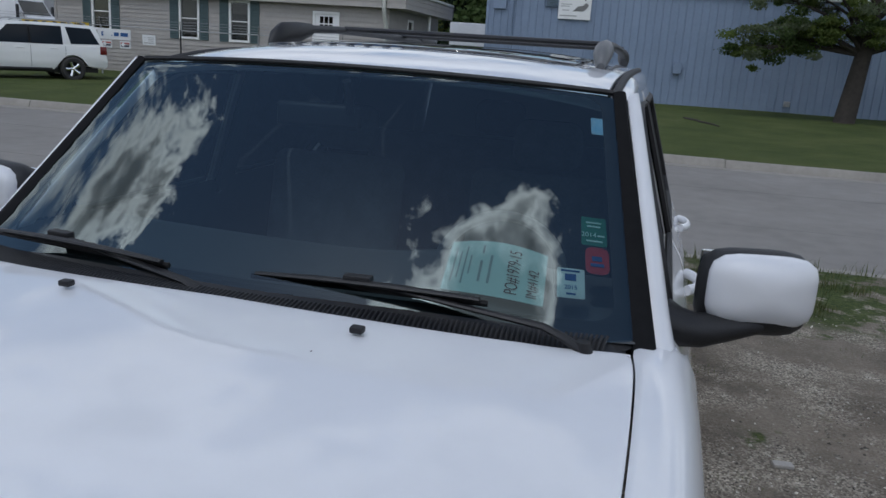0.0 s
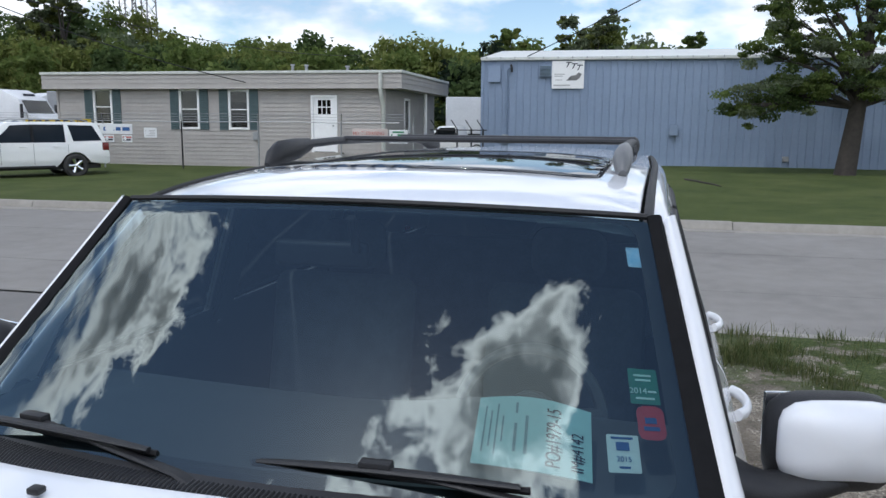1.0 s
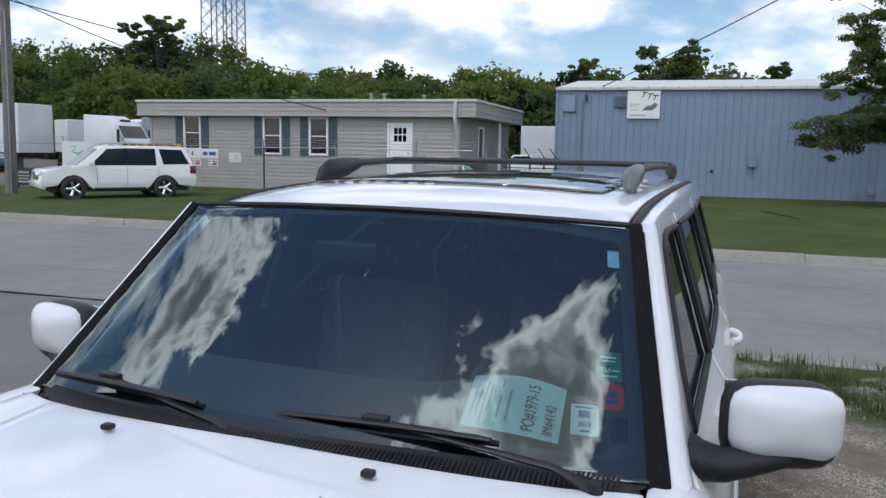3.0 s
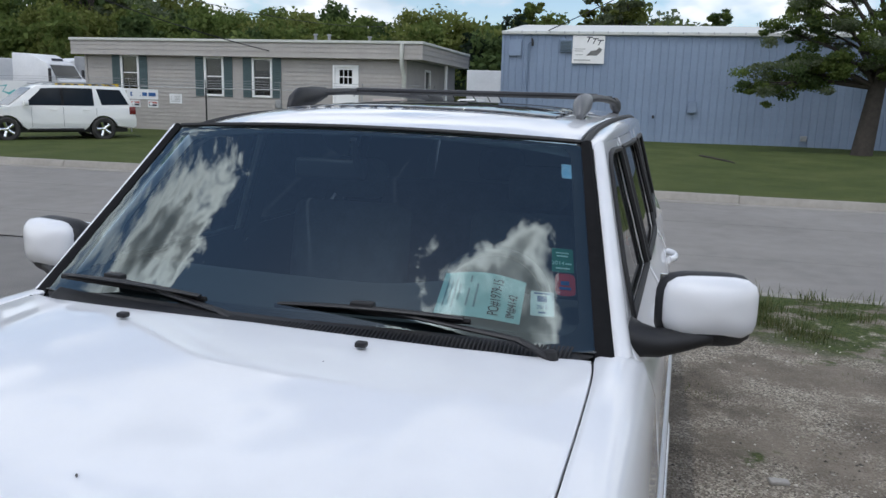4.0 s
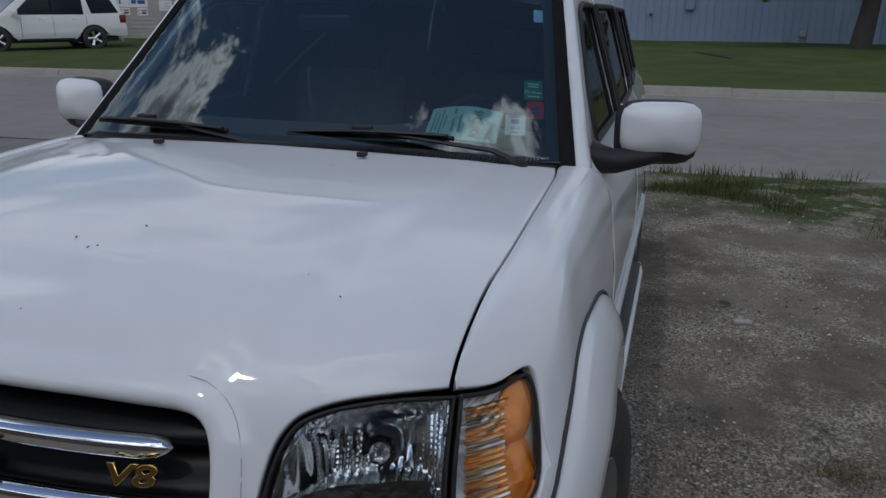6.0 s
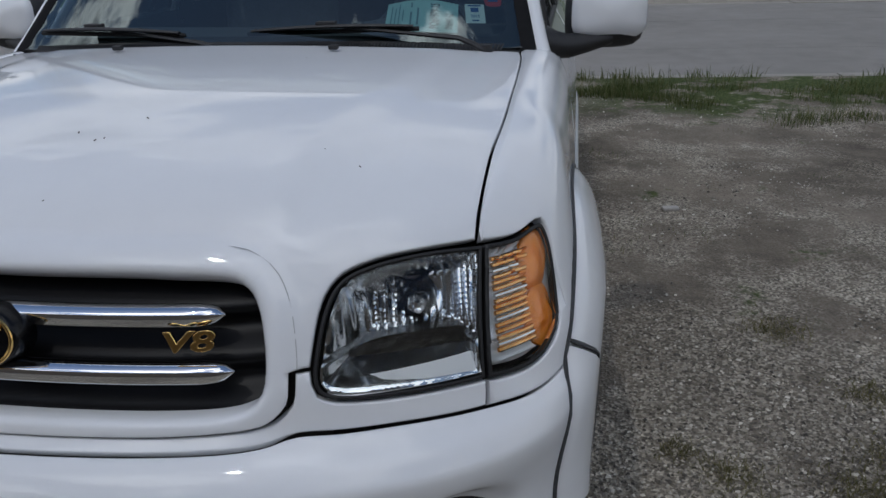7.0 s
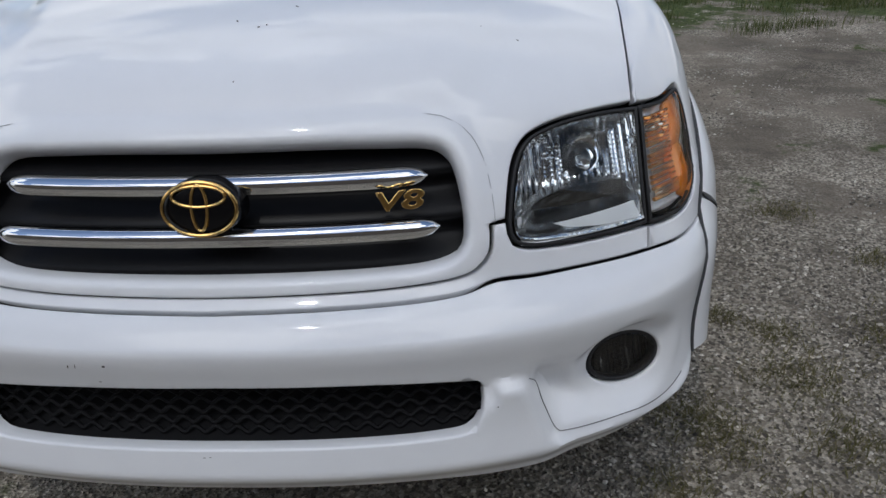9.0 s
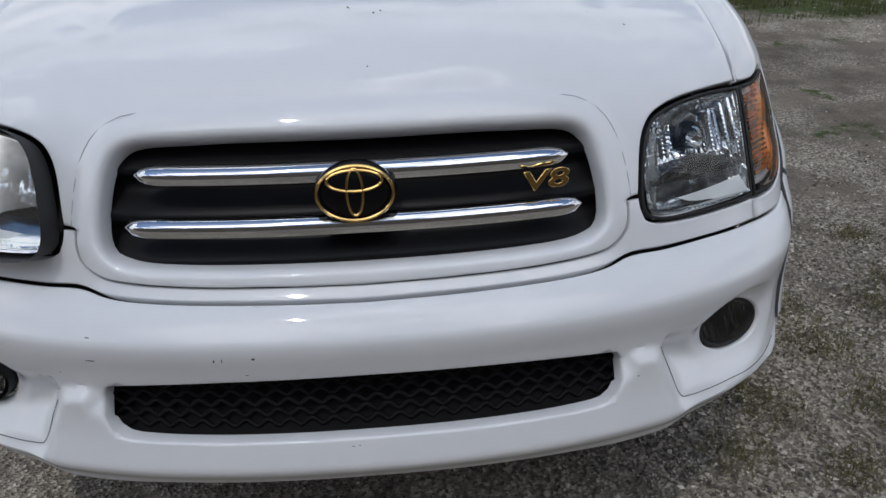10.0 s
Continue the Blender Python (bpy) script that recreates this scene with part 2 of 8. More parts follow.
def text_mesh(name, words, size, material, parent, m, depth=0.002, label="", stretch=1.0):
    c = bpy.data.curves.new(name, "FONT")
    c.body, c.size, c.extrude, c.align_x, c.align_y = words, size, depth, "CENTER", "CENTER"
    tmp = bpy.data.objects.new(name, c)
    me = bpy.data.meshes.new_from_object(tmp)
    bpy.data.objects.remove(tmp)
    me.transform(Matrix.Diagonal((stretch, 1, 1, 1)))
    me.transform(m)
    me.materials.clear()
    me.materials.append(material)
    ob = new(name, me)
    ob.parent = parent
    if label:
        tagged(ob, label)
    return ob


# ---- materials ----
M_PAINT = mat("white car paint", (0.82, 0.83, 0.85), 0.5, vary=0.04, scale=2.0, coat=1.0, bump=0.0)
M_BLACK = mat("black plastic", (0.018, 0.018, 0.02), 0.5, vary=0.3, scale=20, bump=0.15, bump_scale=300)
M_RUBBER = mat("black rubber", (0.012, 0.012, 0.013), 0.6, vary=0.3, scale=15)
M_TYRE = mat("tyre rubber", (0.022, 0.022, 0.023), 0.8, color2=(0.05, 0.047, 0.043), scale=6, bump=0.3, bump_scale=120)
M_DARK = mat("dark grille plastic", (0.006, 0.006, 0.007), 0.42, vary=0.2, scale=30, spec=0.2)
M_CHROME = mat("chrome", (0.86, 0.87, 0.88), 0.06, 1.0)
M_ALLOY = mat("silver alloy", (0.62, 0.62, 0.63), 0.28, 1.0, vary=0.15, scale=10)
M_GOLD = mat("gold plating", (0.88, 0.58, 0.21), 0.16, 1.0, vary=0.1, scale=30)
M_GLASS = glass_mat("clear glass", (0.92, 0.95, 0.94))
M_TINT = glass_mat("tinted glass", (0.09, 0.11, 0.11), ior=1.55)
M_WSHIELD = glass_mat("windscreen glass", (0.48, 0.63, 0.69), ior=1.95, shine=(0.90, 1.0, 0.98))
M_DOORGLASS = glass_mat("pale green door glass", (0.50, 0.58, 0.54), ior=1.5)
M_GRAVEL_STONE = mat("loose gravel", (0.34, 0.32, 0.30), 0.85, color2=(0.14, 0.125, 0.115), scale=3.0, detail=2)
M_CONCRETE = mat("kerb concrete", (0.33, 0.308, 0.272), 0.9, color2=(0.24, 0.222, 0.195), scale=1.2, bump=0.4, bump_scale=80)
M_STEEL = mat("galvanised steel", (0.42, 0.43, 0.44), 0.45, 0.8, vary=0.3, scale=6)
M_WHITE = mat("white enamel", (0.85, 0.85, 0.84), 0.4, vary=0.1, scale=3)
M_WOODPOLE = mat("weathered pole wood", (0.22, 0.20, 0.185), 0.9, color2=(0.12, 0.11, 0.10), scale=3, bump=0.6, bump_scale=40)
M_BARK = mat("tree bark", (0.062, 0.052, 0.044), 0.95, color2=(0.035, 0.030, 0.026), scale=6, bump=0.9, bump_scale=25)

# ---- ground, road and kerbs ----
STREET = math.atan(0.063)
CS, SN = math.cos(STREET), math.sin(STREET)


def street(u, v, z=0.0):
    """A place from metres along the street and across it."""
    return Vector((u * CS - v * SN, u * SN + v * CS, z))


ROAD_NEAR, ROAD_FAR = 7.78, 15.45


def ground_z(x, y):
    v = -x * SN + y * CS
    z = 0.08 - 0.06 * smooth_step(ROAD_NEAR - 0.25, ROAD_NEAR, v)
    z += 0.18 * smooth_step(ROAD_FAR + 0.02, ROAD_FAR + 0.12, v)
    z += 0.06 * smooth_step(18, 27, v)
    if v < ROAD_NEAR and abs(x) < 12:
        z += 0.012 * noise.noise((x * 0.9, y * 0.9, 0)) + 0.006 * noise.noise((x * 3, y * 3, 5))
    if v > ROAD_FAR + 0.3:
        z += 0.03 * noise.noise((x * 0.35, y * 0.35, 9))
    return z


def ground_material():
    """Gravel lot, scruffy verge and lawn, told apart by place along and across the street."""
    m = bpy.data.materials.new("gravel and lawn")
    m.use_nodes = True
    n, l = m.node_tree.nodes, m.node_tree.links
    b = n["Principled BSDF"]
    b.inputs["Roughness"].default_value = 0.95
    b.inputs["Specular IOR Level"].default_value = 0.2
    geo = n.new("ShaderNodeNewGeometry")
    rot = n.new("ShaderNodeVectorRotate"); rot.rotation_type = "Z_AXIS"; rot.inputs["Angle"].default_value = -STREET
    l.new(geo.outputs["Position"], rot.inputs["Vector"])
    sep = n.new("ShaderNodeSeparateXYZ"); l.new(rot.outputs[0], sep.inputs[0])

    def noise_tex(scale, detail=5, rough=0.6):
        t = n.new("ShaderNodeTexNoise"); t.inputs["Scale"].default_value = scale; t.inputs["Detail"].default_value = detail; t.inputs["Roughness"].default_value = rough
        l.new(geo.outputs["Position"], t.inputs["Vector"]); return t.outputs["Fac"]

    def ramp(fac, stops):
        r = n.new("ShaderNodeValToRGB")
        while len(r.color_ramp.elements) < len(stops):
            r.color_ramp.elements.new(0.5)
        for e, (p, c) in zip(r.color_ramp.elements, stops):
            e.position, e.color = p, (*c, 1)
        l.new(fac, r.inputs["Fac"]); return r.outputs["Color"]

    def mix(fac, a, bb, how="MIX"):
        k = n.new("ShaderNodeMix"); k.data_type = "RGBA"; k.blend_type = how
        if isinstance(fac, float): k.inputs["Factor"].default_value = fac
        else: l.new(fac, k.inputs["Factor"])
        l.new(a, k.inputs["A"]); l.new(bb, k.inputs["B"]); return k.outputs["Result"]

    def step(val, a, c):
        r = n.new("ShaderNodeMapRange"); r.interpolation_type = "SMOOTHSTEP"
        r.inputs["From Min"].default_value, r.inputs["From Max"].default_value = a, c
        l.new(val, r.inputs["Value"]); return r.outputs["Result"]

    def math_node(op, a, c):
        k = n.new("ShaderNodeMath"); k.operation = op
        for i, q in enumerate((a, c)):
            if isinstance(q, float): k.inputs[i].default_value = q
            else: l.new(q, k.inputs[i])
        return k.outputs[0]

    vor = n.new("ShaderNodeTexVoronoi"); vor.inputs["Scale"].default_value = 95.0
    l.new(geo.outputs["Position"], vor.inputs["Vector"])
    stones = ramp(vor.outputs["Color"], [(0.0, (0.075, 0.067, 0.058)), (0.5, (0.280, 0.252, 0.208)), (1.0, (0.66, 0.61, 0.52))])
    dirt = ramp(noise_tex(1.3, 8, 0.7), [(0.3, (0.108, 0.092, 0.073)), (0.5, (0.180, 0.156, 0.127)), (0.72, (0.262, 0.231, 0.192))])
    close = math_node("MULTIPLY", step(math_node("MULTIPLY", sep.outputs["Y"], -1.0), -2.6, -0.9), 0.22)
    gravel = mix(step(math_node("ADD", noise_tex(2.2, 6), close), 0.42, 0.66), dirt, stones)
    gravel = mix(0.12, gravel, stones)
    stain = ramp(noise_tex(0.8, 9, 0.7), [(0.33, (0.58, 0.56, 0.53)), (0.5, (0.98, 0.96, 0.93)), (0.66, (1.28, 1.25, 1.20))])
    gravel = mix(1.0, gravel, stain, "MULTIPLY")
    tufts = ramp(noise_tex(30, 4), [(0.3, (0.035, 0.055, 0.016)), (0.7, (0.10, 0.125, 0.04))])
    patch = math_node("MULTIPLY", step(noise_tex(1.9, 4), 0.60, 0.68), step(noise_tex(12, 4), 0.42, 0.6))
    gravel = mix(patch, gravel, tufts)
    n_v = math_node("ADD", sep.outputs["Y"], math_node("MULTIPLY", noise_tex(0.9, 5), 2.6))
    verge = math_node("MULTIPLY", step(n_v, 6.9, 7.6), step(noise_tex(3.5, 5), 0.40, 0.50))
    along = step(sep.outputs["X"], 0.8, 2.2)
    verge = math_node("MULTIPLY", verge, along)
    ground = mix(verge, gravel, tufts)
    # packed, paler drive to the left of the car
    drive = ramp(noise_tex(0.8, 7, 0.65), [(0.3, (0.205, 0.195, 0.185)), (0.7, (0.275, 0.262, 0.245))])
    left = math_node("MULTIPLY", step(math_node("MULTIPLY", sep.outputs["X"], -1.0), 0.9, 2.4), step(n_v, 3.2, 4.6))
    ground = mix(left, ground, drive)
    lawn = ramp(noise_tex(0.55, 9, 0.72), [(0.28, (0.050, 0.072, 0.018)), (0.5, (0.080, 0.104, 0.028)), (0.66, (0.112, 0.128, 0.042)), (0.8, (0.17, 0.16, 0.08))])
    fine = ramp(noise_tex(45, 4), [(0.2, (0.55, 0.55, 0.55)), (0.8, (1.25, 1.25, 1.25))])
    lawn = mix(1.0, lawn, fine, "MULTIPLY")
    ground = mix(step(sep.outputs["Y"], ROAD_FAR, ROAD_FAR + 0.2), ground, lawn)
    # the truck yard beyond the fence is bare again
    yard = math_node("MULTIPLY", step(sep.outputs["Y"], 24.5, 25.5), step(math_node("MULTIPLY", sep.outputs["X"], -1.0), 22.0, 23.5))
    ground = mix(yard, ground, dirt)
    l.new(ground, b.inputs["Base Color"])
    bp = n.new("ShaderNodeBump"); bp.inputs["Strength"].default_value = 0.9; bp.inputs["Distance"].default_value = 0.012
    l.new(math_node("ADD", vor.outputs["Distance"], noise_tex(40, 5)), bp.inputs["Height"])
    l.new(bp.outputs["Normal"], b.inputs["Normal"])
    return m


M_GROUND = ground_material()


def axis(fine_lo, fine_hi, fine, far):
    a = list(np.arange(fine_lo, fine_hi + 1e-6, fine))
    lo, hi, s = fine_lo, fine_hi, fine
    while hi < far:
        s *= 1.35
        lo, hi = lo - s, hi + s
        a = [lo] + a + [hi]
    return a


def build_ground():
    us = axis(-6.0, 8.0, 0.25, 2500)
    vs = axis(-3.0, 20.0, 0.2, 2500)
    extra = [ROAD_NEAR - 0.25, ROAD_NEAR, ROAD_FAR + 0.02, ROAD_FAR + 0.12]
    vs = sorted(set([round(float(v), 3) for v in vs] + extra))
    verts = []
    for u in us:
        for v in vs:
            p = street(u, v)
            verts.append((p.x, p.y, ground_z(p.x, p.y)))
    k = len(vs)
    faces = [(i * k + j, (i + 1) * k + j, (i + 1) * k + j + 1, i * k + j + 1) for i in range(len(us) - 1) for j in range(k - 1)]
    ob = raw("ground", verts, faces, M_GROUND, smooth=True)
    tagged(ob, "grey gravel lot with weedy verge and mown lawn beyond the street", "ground", kind="structure")


build_ground()

M_ROAD = mat("worn street concrete", (0.255, 0.239, 0.219), 0.88, color2=(0.185, 0.173, 0.158), scale=0.45, bump=0.25, bump_scale=120)
M_JOINT = mat("tar-filled joint", (0.115, 0.108, 0.10), 0.9, vary=0.3, scale=5)


def build_road():
    bm = bmesh.new()
    surf(bm, lambda u, v: street(-260 + 520 * u, ROAD_NEAR + 0.0 + (ROAD_FAR - ROAD_NEAR) * v, 0.046 + 0.03 * math.sin(math.pi * v)), 260, 8)
    road = tagged(part("road", bm, M_ROAD, None), "worn pale grey street with cracks and tar joints", "road", kind="structure")
    for v0, lo, hi, wd in ((9.55, -30, 30, 0.022), (12.4, -40, 40, 0.03)):
        bm = bmesh.new()
        rng = random.Random(int(v0 * 10))
        n = int((hi - lo) * 2)
        rows = []
        for i in range(n + 1):
            u = lo + (hi - lo) * i / n
            w = v0 + 0.02 * u * 0.2 + 0.05 * noise.noise((u * 0.7, v0, 0)) + rng.uniform(-0.012, 0.012)
            h = 0.046 + 0.03 * math.sin(math.pi * (w - ROAD_NEAR) / (ROAD_FAR - ROAD_NEAR)) + 0.004
            t = wd * rng.uniform(0.35, 1.0)
            rows.append((bm.verts.new(street(u, w - t / 2, h)), bm.verts.new(street(u, w + t / 2, h))))
        for a, c in zip(rows, rows[1:]):
            bm.faces.new((a[0], a[1], c[1], c[0]))
        part("joint", bm, M_JOINT, road)
    return road


build_road()


def kerb(v0, lo, hi, profile, name, label):
    """Poured kerb in lengths with open joints between them."""
    k = thing(name, label, "kerb", kind="structure")
    u = lo
    rng = random.Random(int(v0))
    while u < hi:
        bm = bmesh.new()
        n = 6
        dz = rng.uniform(-0.008, 0.008)
        dv = rng.uniform(-0.01, 0.01)
        rings = []
        for i in range(n + 1):
            uu = u + 0.006 + (3.0 - 0.012) * i / n
            j = 0.006 * noise.noise((uu * 1.3, v0, 2))
            rings.append([bm.verts.new(street(uu, v0 + pv + dv, pz + dz + j)) for pv, pz in profile])
        for a, c in zip(rings, rings[1:]):
            for q in range(len(profile)):
                bm.faces.new((a[q], a[(q + 1) % len(profile)], c[(q + 1) % len(profile)], c[q]))
        bm.faces.new(rings[0]); bm.faces.new(rings[-1])
        part("kerb_length", bm, M_CONCRETE, k)
        u += 3.0
    return k


kerb(ROAD_FAR - 0.36, -60, 45, [(0, -0.05), (0, 0.056), (0.34, 0.052), (0.38, 0.16), (0.42, 0.195), (0.52, 0.20), (0.54, 0.18), (0.54, -0.05)], "far_kerb", "pale concrete kerb and gutter along the lawn")
kerb(ROAD_NEAR - 0.16, 1.2, 31, [(0, -0.03), (0, 0.062), (0.02, 0.07), (0.13, 0.072), (0.155, 0.06), (0.155, -0.03)], "near_kerb", "low worn concrete edge between verge and street")

# unseen wall, added to keep low sky light off the car's front
M_SKYBLOCK = mat("plain brown of the light blocker", (0.19, 0.155, 0.125), 0.9, color2=(0.13, 0.105, 0.085), scale=0.6, bump=0.3, bump_scale=30)
bm = bmesh.new()
box(bm, (-24, -8.6, -0.1), (24, -8.2, 6.6), 0.02)
box(bm, (-24.1, -8.7, 6.6), (24.1, -8.1, 6.75), 0.02)
tagged(part("wall_near", bm, M_SKYBLOCK, None), "plain brown wall added out of view to block low sky light", "wall", kind="structure")

# ---- the parked car: surfaces ----
# The nose, hood and bumper share one surface: a side profile carried round a rounded plan curve.
PROFILE = [(-0.045, 0.40), (-0.085, 0.44), (-0.108, 0.50), (-0.110, 0.56), (-0.088, 0.64), (-0.080, 0.70), (-0.086, 0.76), (-0.0935, 0.80), (-0.0935, 0.827), (-0.0865, 0.838),
           (-0.061, 0.866), (-0.032, 0.886), (-0.008, 0.91), (0.006, 0.96), (0.026, 1.01), (0.050, 1.06), (0.078, 1.11), (0.103, 1.15), (0.126, 1.18),
           (0.175, 1.22), (0.25, 1.262), (0.36, 1.302), (0.55, 1.335), (0.80, 1.355), (1.05, 1.366), (1.30, 1.372)]
P_LEN = [0.0]
for (ya, za), (yb, zb) in zip(PROFILE, PROFILE[1:]):
    P_LEN.append(P_LEN[-1] + math.hypot(yb - ya, zb - za))
P_Y = [(s, p[0]) for s, p in zip(P_LEN, PROFILE)]
P_Z = [(s, p[1]) for s, p in zip(P_LEN, PROFILE)]
HALF_W = [(0.0, 0.985), (0.95, 0.985), (1.13, 0.955), (1.2, 0.945), (1.38, 0.935)]
EDGE_DROP = [(0.05, 0.0), (0.12, 0.002), (0.25, 0.02), (0.5, 0.035), (1.3, 0.04)]
NOSE_DEPTH, NOSE_POW, NOSE_W = 0.50, 2.3, 0.985
ARC = [(0.0, 0.0, 0.0)]
for i in range(1, 241):
    th = math.pi / 2 * i / 240
    px, py = NOSE_W * math.sin(th) ** (2 / NOSE_POW), NOSE_DEPTH * (1 - math.cos(th) ** (2 / NOSE_POW))
    ARC.append((ARC[-1][0] + math.hypot(px - ARC[-1][1], py - ARC[-1][2]), px, py))
ARC_A, ARC_X, ARC_Y = (np.array(c) for c in zip(*ARC))


def plan(a, w):
    if a >= ARC_A[-1]:
        return w, NOSE_DEPTH + (a - ARC_A[-1])
    return float(np.interp(a, ARC_A, ARC_X)) * w / NOSE_W, float(np.interp(a, ARC_A, ARC_Y))


def line_at(tab, x):
    return float(np.interp(x, [p[0] for p in tab], [p[1] for p in tab]))


def nose(a, h):
    """A place on the nose: a metres round from the middle, h metres up the profile."""
    y0, z0 = curve_at(P_Y, h), curve_at(P_Z, h)
    x, back = plan(abs(a), line_at(HALF_W, z0))
    drop = curve_at(EDGE_DROP, y0) * min(1.0, abs(x) / 0.8) ** 2.4 if y0 > 0.05 else 0.0
    return Vector((math.copysign(x, a), y0 + back, z0 - drop))


def normal_of(fn, u, v, e=0.003):
    n = (fn(u + e, v) - fn(u - e, v)).cross(fn(u, v + e) - fn(u, v - e))
    return n.normalized() if n.length > 1e-12 else Vector((0, -1, 0))


def spline(pts, step=0.012, closed=False):
    """A smooth line through 2D points. A point given with a third value is a corner."""
    out = []
    n = len(pts)
    for i in range(n if closed else n - 1):
        p1, p2 = pts[i], pts[(i + 1) % n]
        p0 = pts[i - 1] if (closed or i > 0) and len(p1) < 3 else p1
        p3 = pts[(i + 2) % n] if (closed or i + 2 < n) and len(p2) < 3 else p2
        k = max(1, int(math.hypot(p2[0] - p1[0], p2[1] - p1[1]) / step))
        for j in range(k):
            t = j / k
            out.append(tuple(0.5 * (2 * p1[c] + (p2[c] - p0[c]) * t + (2 * p0[c] - 5 * p1[c] + 4 * p2[c] - p3[c]) * t * t + (3 * p1[c] - p0[c] - 3 * p2[c] + p3[c]) * t**3) for c in (0, 1)))
    if not closed:
        out.append(tuple(pts[-1][:2]))
    return out


def both_sides(half):
    """A closed outline from its right half, listed from the middle round to the middle."""
    return half + [(-a, h) for a, h in half[::-1]]


def inside(poly, q):
    """Which of the points q lie in the polygon."""
    p = np.asarray(poly)
    r = np.roll(p, -1, 0)
    x, y = q[:, :1], q[:, 1:]
    cross = (p[:, 1] > y) != (r[:, 1] > y)
    with np.errstate(divide="ignore", invalid="ignore"):
        at = (r[:, 0] - p[:, 0]) * (y - p[:, 1]) / (r[:, 1] - p[:, 1]) + p[:, 0]
    return (cross & (x < at)).sum(1) % 2 == 1


def distance_to(poly, q):
    p = np.asarray(poly)
    d = np.roll(p, -1, 0) - p
    w = q[:, None] - p[None]
    t = np.clip((w * d).sum(-1) / np.maximum((d * d).sum(-1), 1e-12), 0, 1)
    return np.linalg.norm(w - t[..., None] * d, axis=-1).min(1)


from mathutils.geometry import delaunay_2d_cdt


def panel(outline, fn, step=0.03, roll=0.006, rim=0.014, holes=(), hole_roll=None, hole_rim=None, lift=0.0, flip=False):
    """A pressed panel: the outline, less its holes, laid on the surface fn(u, v), with rolled edges and turned-in rims."""
    loops = [outline, *holes]
    free = []
    allb = [np.asarray(l) for l in loops]
    rolls = [roll] + [hole_roll if hole_roll is not None else roll] * len(holes)
    rims = [rim] + [hole_rim if hole_rim is not None else rim] * len(holes)
    for b, r in zip(allb, rolls):
        t = np.roll(b, -1, 0) - np.roll(b, 1, 0)
        nrm = np.stack([-t[:, 1], t[:, 0]], 1) / np.maximum(np.linalg.norm(t, axis=1, keepdims=True), 1e-9)
        for f in (0.3, 0.65, 1.0):
            for s in (1, -1):
                free.append(b + s * nrm * r * f)
    lo, hi = allb[0].min(0), allb[0].max(0)
    gx, gy = np.meshgrid(np.arange(lo[0] + step / 2, hi[0], step), np.arange(lo[1] + step / 2, hi[1], step * 0.9))
    gx[::2] += step / 2
    grid = np.stack([gx.ravel(), gy.ravel()], 1)

    def keep(q, margins):
        ok = inside(allb[0], q) & (distance_to(allb[0], q) > margins[0])
        for b, m in zip(allb[1:], margins[1:]):
            ok &= ~inside(b, q) & (distance_to(b, q) > m)
        return q[ok]

    rings = keep(np.concatenate(free), [0.25 * r for r in rolls])
    grid = keep(grid, [r + step * 0.35 for r in rolls])
    pts = np.concatenate([*allb, rings, grid])
    edges, at = [], 0
    for b in allb:
        edges += [(at + i, at + (i + 1) % len(b)) for i in range(len(b))]
        at += len(b)
    vs, _, fs, *_ = delaunay_2d_cdt([Vector(p) for p in pts], edges, [], 0, 1e-6)
    q = np.array([(v.x, v.y) for v in vs])
    mid = np.array([q[list(f)].mean(0) for f in fs])
    ok = inside(allb[0], mid)
    for b in allb[1:]:
        ok &= ~inside(b, mid)
    sink = np.zeros(len(q))
    near = []
    for b, r in zip(allb, rolls):
        d = distance_to(b, q)
        near.append(d)
        e = np.clip(r - d, 0, r)
        sink = np.maximum(sink, r - np.sqrt(np.maximum(r * r - e * e, 0)))
    bm = bmesh.new()
    normals = [normal_of(fn, u, v) * (-1 if flip else 1) for u, v in q]
    verts = [bm.verts.new(fn(u, v) + n * (lift - s)) for (u, v), n, s in zip(q, normals, sink)]
    for f, good in zip(fs, ok):
        if good:
            bm.faces.new([verts[i] for i in f])
    border = [e for e in bm.edges if len(e.link_faces) == 1]
    rim_of = {}
    index = {v: i for i, v in enumerate(verts)}
    for e in border:
        for v in e.verts:
            if v not in rim_of:
                i = index[v]
                deep = rims[int(np.argmin([n[i] for n in near]))]
                rim_of[v] = bm.verts.new(v.co - normals[i] * deep) if deep > 0 else None
    for e in border:
        v, w = e.verts
        if rim_of[v] and rim_of[w]:
            bm.faces.new((v, w, rim_of[w], rim_of[v]))
    for v in [v for v in verts if not v.link_faces]:
        bm.verts.remove(v)
    return bm


LOT = 0.08
car = thing("sport_utility_vehicle", "white full-size sport utility vehicle with gold badges parked on gravel", "car")

# grille opening and the raised band round it
OPENING = [(0.0, 0.834), (0.19, 0.835), (0.30, 0.832), (0.398, 0.826), (0.437, 0.810), (0.456, 0.778), (0.465, 0.73), (0.467, 0.68), (0.460, 0.645), (0.437, 0.622), (0.395, 0.612), (0.28, 0.608), (0.0, 0.606)]
opening = both_sides([(a * 1.02 + (0.0001 if a == 0 else 0), 0.722 + (h - 0.722) * 1.075) for a, h in spline(OPENING)])[1:]
OPEN_NP = np.asarray(opening)
BULGE = [(0.85, 0.44), (0.94, 0.478), (1.05, 0.50), (1.15, 0.53), (1.31, 0.565), (1.57, 0.62), (1.95, 0.66)]


